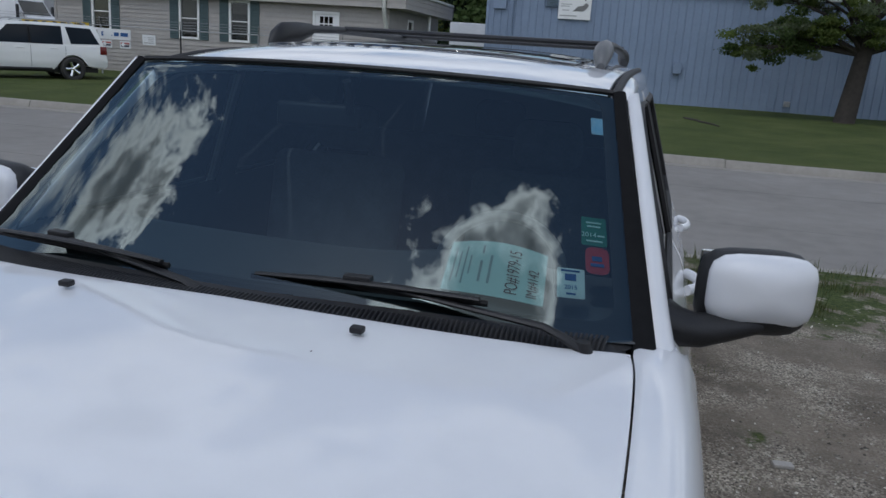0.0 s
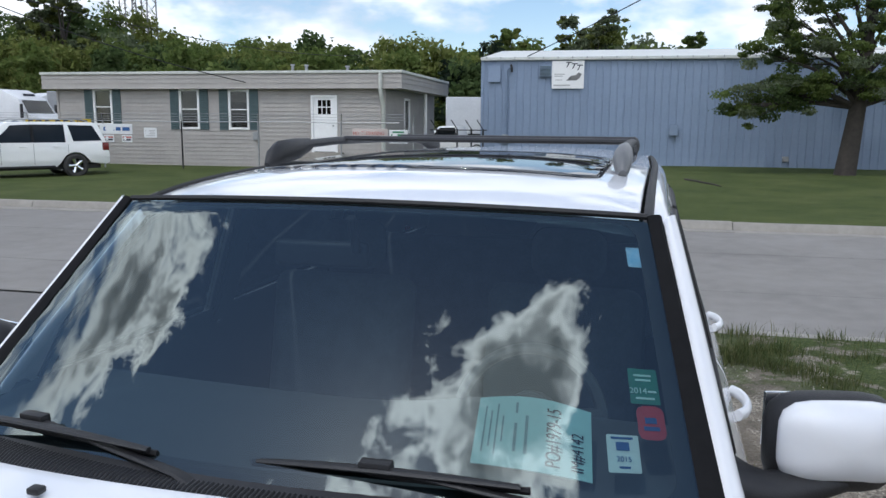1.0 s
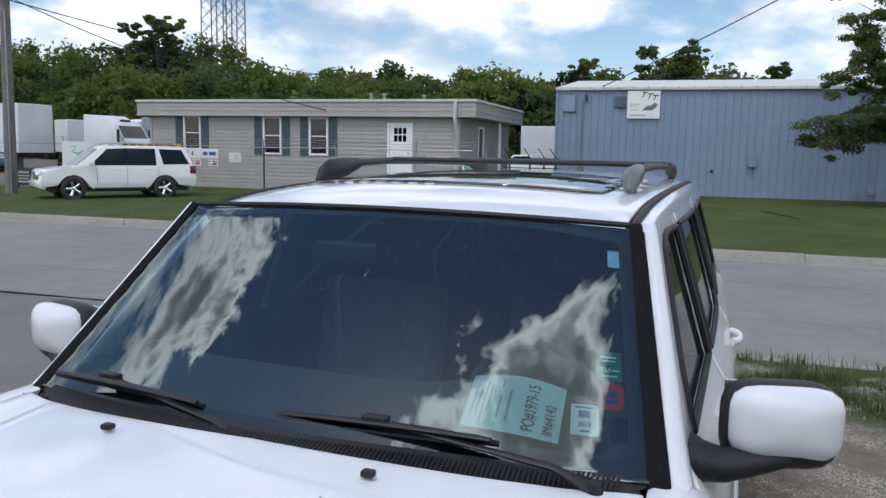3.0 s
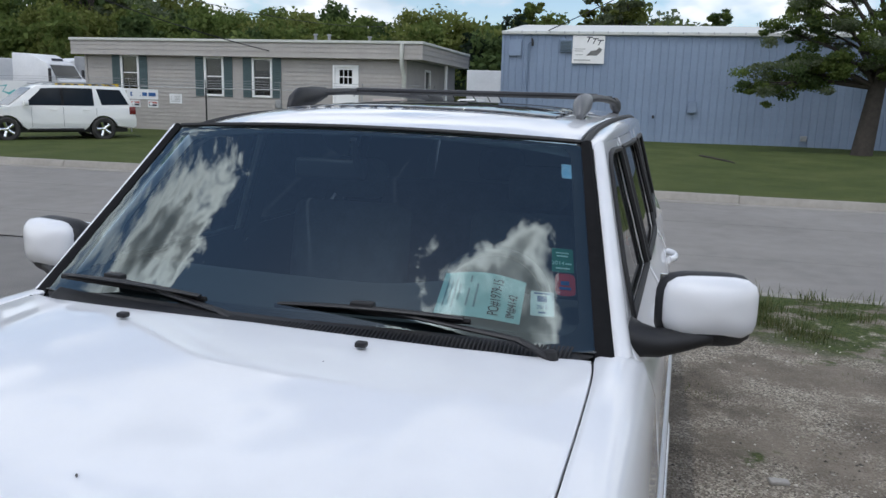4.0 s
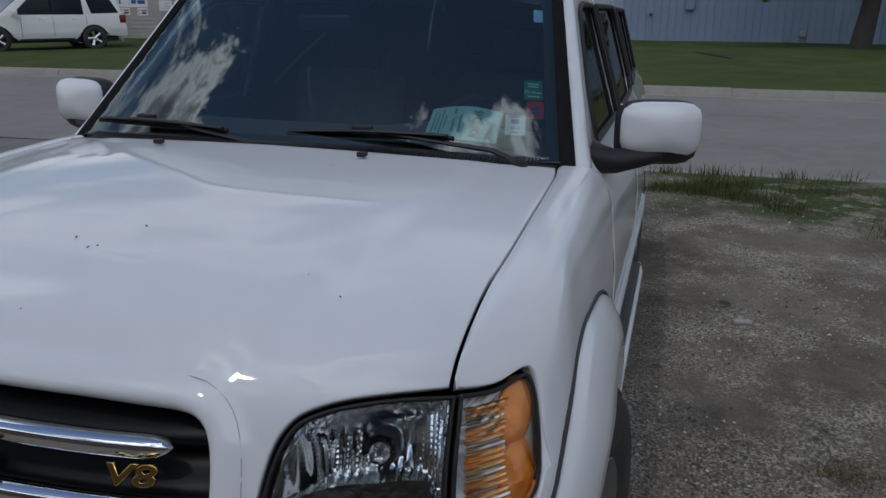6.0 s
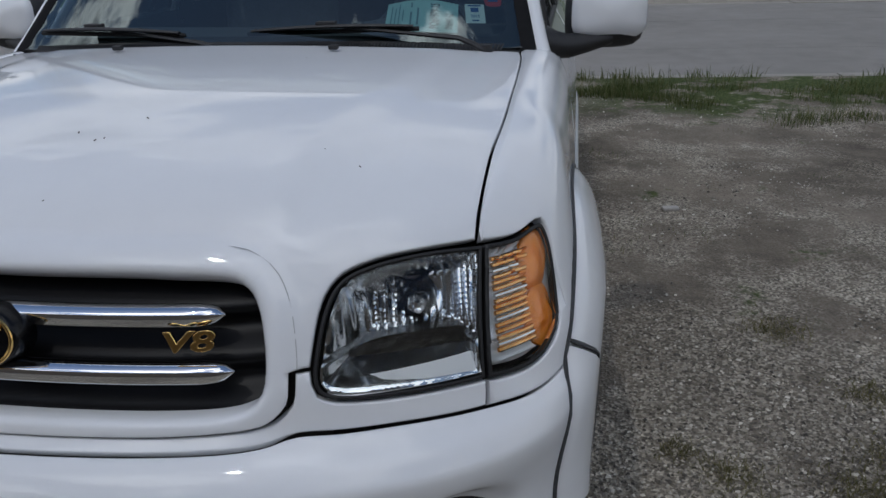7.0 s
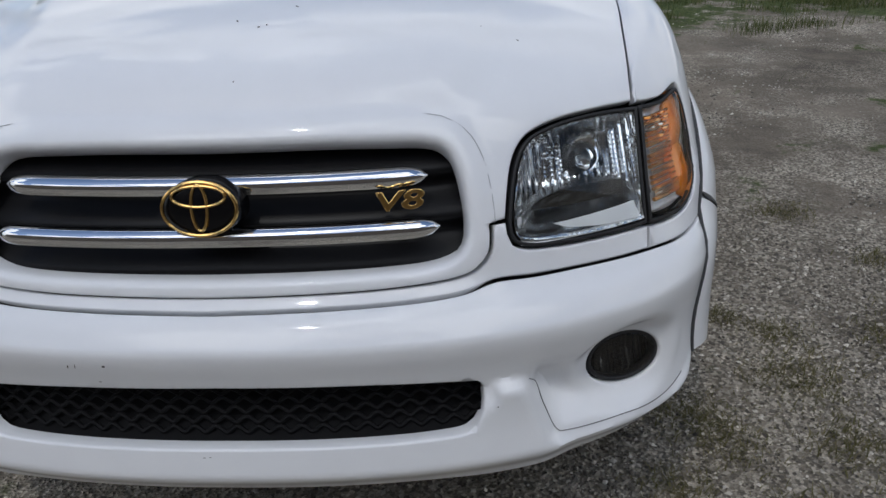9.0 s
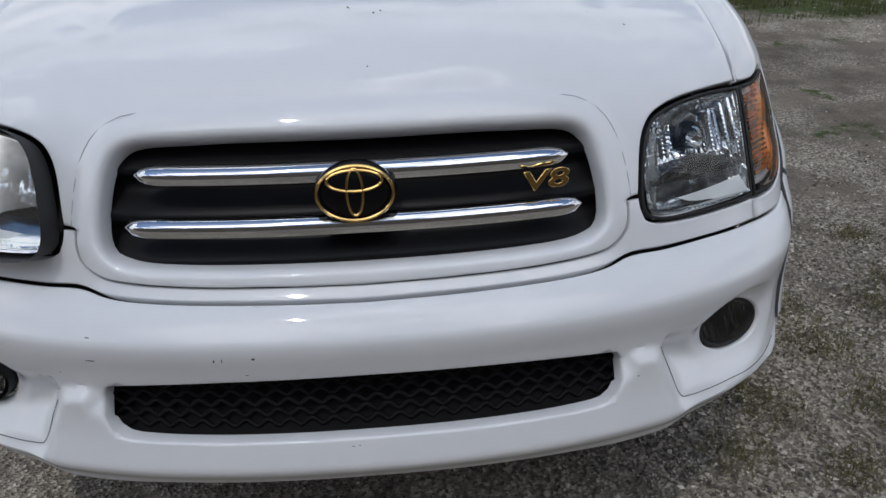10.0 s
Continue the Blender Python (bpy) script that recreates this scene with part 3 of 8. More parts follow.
def hood_surface(a, h):
    p = nose(a, h)
    raise_by = 0.0
    if h < 0.93 and abs(a) < 0.56:
        d = float(distance_to(OPEN_NP, np.array([[a, h]]))[0])
        raise_by += 0.012 * (1 - smooth_step(0.040, 0.052, d))
    if h > 0.86:
        w = curve_at(BULGE, h)
        raise_by += 0.011 * (1 - smooth_step(w - 0.05, w + 0.06, abs(a))) * smooth_step(0.87, 1.0, h) * (1 - 0.6 * smooth_step(1.4, 1.9, h))
    return p + Vector((0, -0.55, 0.83)) * raise_by if h > 0.87 else p + Vector((0, -1, 0.15)) * raise_by


HOOD_SEAM = [(0.852, 0.852, 1), (0.858, 0.92), (0.863, 0.99), (0.871, 1.09), (0.883, 1.2), (0.890, 1.33), (0.893, 1.58), (0.888, 1.80), (0.876, 1.905, 1)]
hood_half = (spline([(0.0, 0.568), (0.17, 0.570), (0.33, 0.573), (0.447, 0.581), (0.487, 0.595), (0.510, 0.618), (0.516, 0.645), (0.517, 0.672, 1)])[:-1]
             + spline([(0.517, 0.672, 1), (0.547, 0.675, 1), (0.565, 0.765), (0.587, 0.809), (0.620, 0.833), (0.684, 0.849), (0.772, 0.854), (0.852, 0.852, 1)])[:-1]
             + spline(HOOD_SEAM)[:-1] + spline([(0.876, 1.905, 1), (0.80, 1.922), (0.57, 1.935), (0.31, 1.95), (0.0, 1.962)]))
hood = part("hood", panel(both_sides(hood_half[:-1] + [(0.0001, 1.962)])[1:], hood_surface, 0.021, 0.005, 0.02, [opening], 0.016, 0.035), M_PAINT, car, "glossy white hood with small stone chips")

# painted strip under the grille and headlamps
strip_half = (spline([(0.0, 0.536), (0.28, 0.541), (0.40, 0.545), (0.468, 0.552), (0.522, 0.567), (0.60, 0.566), (0.71, 0.565), (0.854, 0.560, 1)])[:-1]
              + spline([(0.854, 0.560, 1), (0.853, 0.601, 1), (0.752, 0.603), (0.657, 0.605), (0.588, 0.610), (0.556, 0.624), (0.548, 0.646), (0.547, 0.667, 1)])[:-1]
              + spline([(0.547, 0.667, 1), (0.523, 0.665, 1), (0.522, 0.645), (0.516, 0.614), (0.491, 0.589), (0.449, 0.575), (0.33, 0.567), (0.17, 0.564), (0.0001, 0.562)]))
part("header_panel", panel(both_sides(strip_half)[1:], nose, 0.025, 0.0035, 0.02), M_PAINT, car)

# bumper
LOW_OPEN = [(0.0, 0.372), (0.26, 0.368), (0.45, 0.356), (0.488, 0.348), (0.496, 0.32), (0.490, 0.285), (0.466, 0.262), (0.40, 0.257), (0.26, 0.256), (0.0001, 0.256)]
low_open = both_sides(spline(LOW_OPEN))[1:]
LIP = spline([(-1.2, 0.31, 1), (0.45, 0.31, 1), (0.478, 0.352, 1), (0.562, 0.350), (0.590, 0.333), (0.614, 0.278), (0.641, 0.219), (0.671, 0.209), (0.77, 0.205), (0.87, 0.199), (0.94, 0.206), (1.007, 0.228), (1.06, 0.262, 1), (1.2, 0.262, 1), (1.2, -0.1, 1), (-1.2, -0.1, 1)], 0.008)
FOG_C, FOG_R, FOG_TURN = (0.816, 0.306), (0.086, 0.057), -0.08
fog_ring = [(FOG_C[0] + FOG_R[0] * math.cos(t) * math.cos(FOG_TURN) - FOG_R[1] * math.sin(t) * math.sin(FOG_TURN), FOG_C[1] + FOG_R[0] * math.cos(t) * math.sin(FOG_TURN) + FOG_R[1] * math.sin(t) * math.cos(FOG_TURN)) for t in [2 * math.pi * k / 48 for k in range(48)]]
LIP_NP = np.asarray(LIP)
LIP_EDGE = spline([(0.515, 0.352, 1), (0.562, 0.350), (0.590, 0.333), (0.614, 0.278), (0.641, 0.219), (0.671, 0.209), (0.77, 0.205), (0.87, 0.199), (0.94, 0.206), (1.007, 0.228), (1.06, 0.262, 1)], 0.008)


FOG_AT = nose(*FOG_C)
FOG_OUT = Vector((0.40, -0.90, 0.16)).normalized()
FOG_X = Vector((-FOG_OUT.y, FOG_OUT.x, 0)).normalized()
FOG_Z = FOG_X.cross(-FOG_OUT).normalized()
if FOG_Z.z < 0:
    FOG_Z = -FOG_Z


def bumper_surface(a, h):
    """The bumper skin: raised lower lip, hollow above it and a flat seat for each fog lamp."""
    p = nose(a, h)
    q = np.array([[abs(a), h]])
    out = 0.0
    d = float(distance_to(LIP_NP, q)[0])
    ends = 1 - 0.85 * smooth_step(0.95, 1.06, abs(a))
    if h < 0.37 and inside(LIP_NP, q)[0]:
        proud = 0.026 - 0.016 * smooth_step(0.60, 0.70, abs(a))
        out += proud * smooth_step(0.0, 0.022, d) * ends * (1 - (1 - smooth_step(0.50, 0.535, abs(a))) * smooth_step(0.295, 0.335, h))
        out -= 0.035 * smooth_step(0.20, 0.14, h) if h < 0.2 else 0.0
    elif abs(a) > 0.5:
        wall = 0.585 + 0.055 * (1 - smooth_step(0.22, 0.335, h))
        along = max(0.0, abs(a) - wall)
        hollow = smooth_step(0.0, 0.022, along) * (1 - smooth_step(0.03, 0.17, along)) * smooth_step(0.212, 0.275, h) * (1 - smooth_step(0.30, 0.385, h))
        out -= 0.046 * hollow
    side = Vector((math.copysign(smooth_step(0.6, 1.15, abs(a)), a), -1.0, 0)).normalized()
    p = p + side * out
    e = math.hypot((abs(a) - FOG_C[0]) / FOG_R[0], (h - FOG_C[1]) / FOG_R[1])
    if e < 1.9:
        flat = FOG_AT - FOG_OUT * 0.030 + FOG_X * (abs(a) - FOG_C[0]) + FOG_Z * (h - FOG_C[1])
        flat.x = math.copysign(flat.x, a)
        p = flat.lerp(p, smooth_step(1.0, 1.9, e))
    return p


bumper_half = (spline([(0.0, 0.530), (0.28, 0.535), (0.404, 0.539), (0.468, 0.546), (0.522, 0.560), (0.60, 0.559), (0.71, 0.559), (0.857, 0.553), (0.958, 0.545), (1.024, 0.548), (1.086, 0.560, 1)])[::-1][:-1])
bumper_half = ([(0.0001, 0.142)] + spline([(0.02, 0.142, 1), (0.35, 0.140), (0.54, 0.134), (0.80, 0.140), (0.93, 0.150), (1.0, 0.172), (1.045, 0.235), (1.072, 0.30), (1.098, 0.38), (1.106, 0.45), (1.10, 0.51), (1.088, 0.558, 1)], 0.015)
               + bumper_half)
fog_left = [(-a, h) for a, h in fog_ring]
part("front_bumper", panel(both_sides(bumper_half), bumper_surface, 0.0095, 0.006, 0.03, [low_open, fog_ring, fog_left], 0.006, 0.03), M_PAINT, car, "white wraparound bumper with fine scuffs")
bumper = car.children[-1]
bumper.data.set_sharp_from_angle(angle=radians(75))
# thin grey line on the lip's joint, with the crease's shade put into its colour
M_LIPCREASE = mat("grey lip joint and crease shade", (0.20, 0.20, 0.205), 0.8, vary=0.3, scale=40)
for side in (1, -1):
    bm = bmesh.new()
    tube(bm, [bumper_surface(side * a, h) + Vector((0, -0.0006, 0.0008)) for a, h in LIP_EDGE if 0.582 < a < 0.99], 0.0011, 6)
    part("lip_joint", bm, M_LIPCREASE, bumper)


def inset(surface, depth):
    """The surface moved straight back by depth."""
    return lambda u, v: surface(u, v) + Vector((0, depth, 0))


# black inner grille behind the lower opening
bm = bmesh.new()
M_MESH = mat("matt black intake plastic", (0.010, 0.010, 0.011), 0.6, vary=0.3, scale=30, spec=0.1)
surf(bm, lambda u, v: nose(-0.55 + 1.1 * u, 0.215 + 0.18 * v) + Vector((0, 0.048 - 0.03 * (1 - v) ** 3, 0)), 44, 6)
part("intake_backing", bm, M_MESH, bumper)
for i in range(6):
    bm = bmesh.new()
    pts = [nose(-0.50 + 1.0 * k / 180, 0.258 + 0.0215 * i + 0.0065 * math.sin(2 * math.pi * (k / 180 / 0.042) + math.pi * (i % 2))) + Vector((0, 0.030, 0)) for k in range(181)]
    tube(bm, pts, 0.0046, 6)
    part("intake_mesh_strand", bm, M_MESH, bumper)


def oval(c, r, turn=0.0, n=40):
    return [(c[0] + r[0] * math.cos(t) * math.cos(turn) - r[1] * math.sin(t) * math.sin(turn), c[1] + r[0] * math.cos(t) * math.sin(turn) + r[1] * math.sin(t) * math.cos(turn)) for t in [2 * math.pi * k / n for k in range(n)]]


M_LENS = glass_mat("lamp lens", (0.93, 0.95, 0.95), 0.01, 1.35)
M_SMOKE = glass_mat("fog lamp glass", (0.62, 0.62, 0.60), 0.02, 1.5)
M_REFLECT = mat("lamp reflector", (0.80, 0.81, 0.82), 0.12, 1.0, vary=0.15, scale=25)
M_REFLECT_DARK = mat("dark lamp bowl", (0.17, 0.165, 0.16), 0.14, 0.9, vary=0.5, scale=30, bump=0.5, bump_scale=45)
M_SILVER = mat("satin silver plastic", (0.72, 0.73, 0.75), 0.38, 0.6, vary=0.1, scale=20)
M_AMBER = mat("amber plastic", (1.0, 0.34, 0.015), 0.16, 0.35, color2=(0.80, 0.22, 0.008), scale=35, coat=1.0, bump=0.25, bump_scale=90)
M_AMBER_PALE = mat("pale amber reflector", (0.78, 0.33, 0.07), 0.12, 0.9, color2=(0.90, 0.58, 0.28), scale=60)

for side in (1, -1):
    def mir(poly):
        return [(side * a, h) for a, h in poly]
    lamp = new("fog_lamp")
    lamp.parent = car
    tagged(lamp, "oval smoked-glass fog lamp")
    part("bezel", panel(mir(oval(FOG_C, (0.085, 0.056), FOG_TURN)), inset(bumper_surface, 0.008), 0.02, 0.004, 0.02, [mir(oval(FOG_C, (0.075, 0.047), FOG_TURN))], 0.003, 0.02, flip=side < 0), M_BLACK, lamp)
    part("lens", panel(mir(oval(FOG_C, (0.075, 0.047), FOG_TURN)), inset(bumper_surface, 0.010), 0.016, 0.003, 0.0), M_SMOKE, lamp).visible_shadow = False
    bm = bmesh.new()
    surf(bm, lambda u, v: inset(bumper_surface, 0.03 + 0.03 * (1 - (2 * v - 1) ** 2) + 0.004 * math.sin(u * 60))(side * (FOG_C[0] - 0.075 + 0.15 * u), FOG_C[1] - 0.05 + 0.10 * v), 36, 10)
    part("reflector", bm, M_REFLECT_DARK, lamp)

# ---- grille ----
grille = new("grille")
grille.parent = car
tagged(grille, "black grille with two chrome bars and gold badges")
bm = bmesh.new()


def grille_back(u, v):
    a, h = -0.49 + 0.98 * u, 0.585 + 0.27 * v
    wave = 0.016 * math.cos(2 * math.pi * (h - 0.723) / 0.087)
    ends = -0.01 * smooth_step(0.38, 0.47, abs(a))
    return nose(a, h) + Vector((0, 0.052 + wave - ends * 0.6, 0))


surf(bm, grille_back, 70, 40)
part("grille_shell", bm, M_DARK, grille)
# each bar: rounded on top, upright in front, hollowed behind
BAR_SECTION = [(0.9, -0.95), (-0.55, -1.0), (-0.95, -0.85), (-1.05, -0.5), (-1.05, 0.0), (-0.92, 0.42), (-0.6, 0.76), (-0.1, 0.95), (0.5, 1.0), (0.9, 0.9)]
for h, end in ((0.771, 0.408), (0.677, 0.424)):
    bm = bmesh.new()
    n = 60
    rings = []
    for k in range(n + 1):
        a = -end + 2 * end * k / n
        t = (end - abs(a)) / 0.06
        r = 0.0155 * (1 - (1 - min(1, t)) ** 2.2) ** 0.5 + 0.0008
        p = nose(a, h)
        rings.append([bm.verts.new(p + Vector((0, dy * r - 0.002, dz * r))) for dy, dz in BAR_SECTION])
    for r0, r1 in zip(rings, rings[1:]):
        for k in range(len(BAR_SECTION)):
            q = (k + 1) % len(BAR_SECTION)
            bm.faces.new((r0[k], r0[q], r1[q], r1[k]))
    bm.faces.new(rings[0])
    bm.faces.new(rings[-1])
    part("grille_bar", bm, M_CHROME, grille, "bright chrome bar with tapered ends")

badge = new("oval_badge")
badge.parent = grille
EMB = Matrix.Translation((0, 0.012, 1.072)) @ Matrix.Rotation(radians(90 - 14), 4, "X")


def oval_ring(bm, c, rx, ry, thick, z, m, n=48):
    tube(bm, [m @ Vector((c[0] + rx * math.cos(2 * math.pi * k / n), c[1] + ry * math.sin(2 * math.pi * k / n), z)) for k in range(n + 1)], thick, 8, False)


bm = bmesh.new()
lathe(bm, [(0.0005, 0.010), (0.05, 0.009), (0.066, 0.004), (0.072, -0.004), (0.074, -0.045)], 40, EMB @ Matrix.Diagonal((1.0, 0.72, 1, 1)))
part("badge_base", bm, mat("gloss black badge", (0.004, 0.004, 0.005), 0.22, vary=0.2, scale=40, spec=0.3), badge)
for c, rx, ry, th in (((0, 0), 0.067, 0.0475, 0.0034), ((0, 0.022), 0.048, 0.0185, 0.0030), ((0, 0.002), 0.014, 0.041, 0.0030)):
    bm = bmesh.new()
    oval_ring(bm, c, rx, ry, th, 0.010, EMB)
    part("badge_loop", bm, M_GOLD, badge)
c = bpy.data.curves.new("v8", "FONT")
c.body, c.size, c.extrude, c.offset, c.shear, c.bevel_depth, c.align_x, c.align_y = "V8", 0.047, 0.003, 0.0004, 0.16, 0.0010, "CENTER", "CENTER"
tmp = bpy.data.objects.new("v8", c)
me = bpy.data.meshes.new_from_object(tmp)
bpy.data.objects.remove(tmp)
me.transform(Matrix.Translation((0.344, 0.052, 1.060)) @ Matrix.Rotation(radians(6), 4, "Z") @ Matrix.Rotation(radians(72), 4, "X") @ Matrix.Rotation(radians(2.5), 4, "Z") @ Matrix.Diagonal((1.68, 1.0, 1, 1)))
me.materials.clear()
me.materials.append(M_GOLD)
v8 = new("engine_badge", me)
v8.parent = grille
tagged(v8, "gold V8 lettering")

# ---- headlamps and corner lamps ----
LAMP = [(0.866, 0.838, 1), (0.772, 0.846), (0.684, 0.841), (0.624, 0.826), (0.593, 0.804), (0.572, 0.762), (0.557, 0.698), (0.552, 0.656), (0.560, 0.631), (0.588, 0.617), (0.657, 0.612), (0.752, 0.610), (0.851, 0.608, 1)]
lamp_line = spline(LAMP, 0.01) + spline([(0.851, 0.608, 1), (0.856, 0.72), (0.866, 0.838, 1)], 0.012)[1:-1]
CORNER = [(0.874, 0.838, 1), (0.94, 0.834), (0.985, 0.842), (1.014, 0.843), (1.034, 0.815), (1.046, 0.76), (1.050, 0.70), (1.042, 0.652), (1.012, 0.622), (0.968, 0.604), (0.921, 0.601), (0.858, 0.606, 1)]
corner_line = spline(CORNER, 0.01) + spline([(0.858, 0.606, 1), (0.864, 0.72), (0.874, 0.838, 1)], 0.012)[1:-1]


def shrink(poly, d):
    """The outline moved inwards by d."""
    p = np.asarray(poly)
    t = np.roll(p, -1, 0) - np.roll(p, 1, 0)
    n = np.stack([-t[:, 1], t[:, 0]], 1) / np.maximum(np.linalg.norm(t, axis=1, keepdims=True), 1e-9)
    area = (p[:, 0] * np.roll(p[:, 1], -1) - np.roll(p[:, 0], -1) * p[:, 1]).sum()
    q = p + n * d * (1 if area > 0 else -1)
    good = inside(p, q) & (distance_to(p, q) > d * 0.8)
    return [tuple(v) for v in q[good]]


for side in (1, -1):
    lamp = new("headlamp")
    lamp.parent = car
    tagged(lamp, "clear glass headlamp with fluted chrome reflector")

    def mir(poly):
        return [(side * a, h) for a, h in poly]
    inner = shrink(lamp_line, 0.0075)
    part("seal", panel(mir(lamp_line), nose, 0.03, 0.003, 0.05, [mir(inner)], 0.003, 0.012, flip=side < 0), M_RUBBER, lamp)
    lens = part("lens", panel(mir(inner), nose, 0.03, 0.006, 0.01, flip=side < 0), M_LENS, lamp)
    lens.visible_shadow = False

    def bowl(a, h):
        """The reflector: a bowl with upright flutes, dished round the bulb."""
        u = abs(a)
        d = float(distance_to(inner, np.array([[u, h]]))[0])
        dish = 0.085 * smooth_step(0.0, 0.075, d)
        r = math.hypot(u - 0.72, h - 0.735)
        dish += 0.022 * math.exp(-(r / 0.045) ** 2)
        flute = 0.0045 * math.cos(2 * math.pi * u / 0.0155) * smooth_step(0.035, 0.055, r) * (1 - smooth_step(0.10, 0.17, r)) * (1 if h > 0.675 else 0)
        step_in = 0.012 * smooth_step(0.682, 0.676, h) if h < 0.69 else 0.0
        return nose(a, h) + Vector((0, 0.012 + dish + flute - step_in, 0))
    part("reflector", panel(mir(shrink(inner, 0.004)), bowl, 0.0052, 0.001, 0.0, flip=side < 0), M_REFLECT, lamp)
    bm = bmesh.new()
    surf(bm, lambda u, v: nose(side * (0.60 + 0.24 * u), 0.640 + 0.055 * v * (1 - 0.45 * (2 * u - 1) ** 4)) + Vector((0, 0.056 - 0.012 * v, 0)), 24, 5)
    part("lower_bowl", bm, M_REFLECT_DARK, lamp)
    bm = bmesh.new()
    surf(bm, lambda u, v: nose(side * (0.572 + 0.272 * u), 0.620 + 0.034 * v * (0.6 + 0.4 * u)) + Vector((0, 0.002 + 0.008 * v + 0.010 * v * v, 0)), 20, 3)
    part("lower_shelf", bm, mat("satin lamp ledge", (0.88, 0.90, 0.93), 0.3, 0.0, vary=0.08, scale=20), lamp, "bright satin silver ledge")
    b0 = nose(side * 0.72, 0.735)
    bm = bmesh.new()
    lathe(bm, [(0.0005, -0.018), (0.012, -0.014), (0.017, 0.0), (0.017, 0.05)], 20, Matrix.Translation(b0 + Vector((0, 0.055, 0))) @ Matrix.Rotation(radians(-90), 4, "X"))
    part("bulb_shield", bm, M_CHROME, lamp)
    bm = bmesh.new()
    lathe(bm, [(0.022, 0.0), (0.027, -0.004), (0.030, 0.006), (0.026, 0.03)], 24, Matrix.Translation(b0 + Vector((0, 0.075, 0))) @ Matrix.Rotation(radians(-90), 4, "X"), closed=True)
    part("bulb_collar", bm, M_REFLECT_DARK, lamp)


# thin grey line round the raised grille surround, drawn for its crease's shade
ring = np.asarray(opening)
turn = np.roll(ring, -1, 0) - np.roll(ring, 1, 0)
away = np.stack([-turn[:, 1], turn[:, 0]], 1) / np.maximum(np.linalg.norm(turn, axis=1, keepdims=True), 1e-9)
grown = [ring + s * away * 0.050 for s in (1, -1)]
grown = max(grown, key=lambda g: np.ptp(g[:, 0]))
path = [(float(a), float(h)) for a, h in grown if h > 0.665]
path.sort(key=lambda q: -math.atan2(q[1] - 0.66, q[0]))
bm = bmesh.new()
tube(bm, [hood_surface(a, h) + (Vector((0, -0.0014, 0.0018)) if h > 0.87 else Vector((math.copysign(0.0008, a), -0.0024, 0.0004))) for a, h in path], 0.0008, 5)
part("surround_joint", bm, mat("grey surround crease shade", (0.46, 0.46, 0.47), 0.8), hood)

# stone chips, bug marks and scuffs
M_CHIP = mat("dark chip", (0.09, 0.085, 0.085), 0.8, vary=0.4, scale=90)


def chip(x, y, z, normal, long, wide, parent, turn=0.0):
    q = Vector(normal).normalized().to_track_quat("Z", "X").to_matrix().to_4x4()
    rng = random.Random(int((x + 3) * 7919 + y * 977))
    bm = bmesh.new()
    ring = [bm.verts.new(Matrix.Translation((x, y, z)) @ q @ Matrix.Rotation(turn, 4, "Z") @ Vector((long * math.cos(t) * rng.uniform(0.6, 1.1), wide * math.sin(t) * rng.uniform(0.6, 1.1), 0.0012))) for t in [2 * math.pi * k / 9 for k in range(9)]]
    top = bm.verts.new(Matrix.Translation((x, y, z)) @ q @ Vector((0, 0, 0.0016)))
    for k in range(9):
        bm.faces.new((ring[k], ring[(k + 1) % 9], top))
    part("chip", bm, M_CHIP, parent)


for x, y, z, n, lo, wi, tn in ((-0.001, 0.388, 1.319, (0, -0.21, 0.98), 0.007, 0.0022, 0.5), (0.05, 0.358, 1.312, (0, -0.23, 0.97), 0.006, 0.0028, 0.1), (0.064, 0.368, 1.314, (0, -0.23, 0.97), 0.006, 0.0024, 0.3),
                               (0.109, 0.459, 1.332, (0, -0.16, 0.99), 0.007, 0.0022, 0.7), (0.27, 0.991, 1.365, (0, -0.02, 1), 0.003, 0.0024, 0), (0.495, 0.392, 1.293, (0.25, -0.27, 0.93), 0.002, 0.0014, 0),
                               (0.568, 0.365, 1.268, (0.15, -0.33, 0.93), 0.0035, 0.002, 0.3), (0.033, 0.198, 1.245, (0, -0.57, 0.82), 0.0026, 0.002, 0)):
    chip(x, y, z, n, lo, wi, hood, tn)
for x, y, z, n, lo, wi in ((-0.513, 0.003, 0.868, (-0.16, -0.62, 0.77), 0.005, 0.0012), (-0.502, 0.001, 0.87, (-0.15, -0.62, 0.77), 0.004, 0.0016), (-0.494, -0.037, 0.839, (-0.19, -0.79, 0.58), 0.0015, 0.005), (-0.493, -0.049, 0.798, (-0.23, -0.97, 0), 0.0014, 0.010),
                           (-0.604, -0.014, 0.751, (-0.35, -0.93, -0.1), 0.001, 0.005), (-0.56, -0.029, 0.765, (-0.28, -0.96, -0.1), 0.001, 0.003), (-0.268, -0.085, 0.803, (-0.09, -1, 0), 0.004, 0.002), (-0.254, -0.086, 0.804, (-0.09, -1, 0), 0.006, 0.001),
                           (-0.198, -0.09, 0.806, (-0.06, -1, 0), 0.003, 0.004), (-0.213, -0.088, 0.771, (-0.07, -1, -0.1), 0.001, 0.004), (-0.033, -0.125, 0.621, (0, -0.98, 0.21), 0.001, 0.003), (-0.021, -0.125, 0.622, (0, -0.98, 0.21), 0.001, 0.0025), (0.518, -0.067, 0.693, (0.24, -0.97, 0.04), 0.002, 0.002)):
    chip(x, y, z, n, lo, wi, bumper)
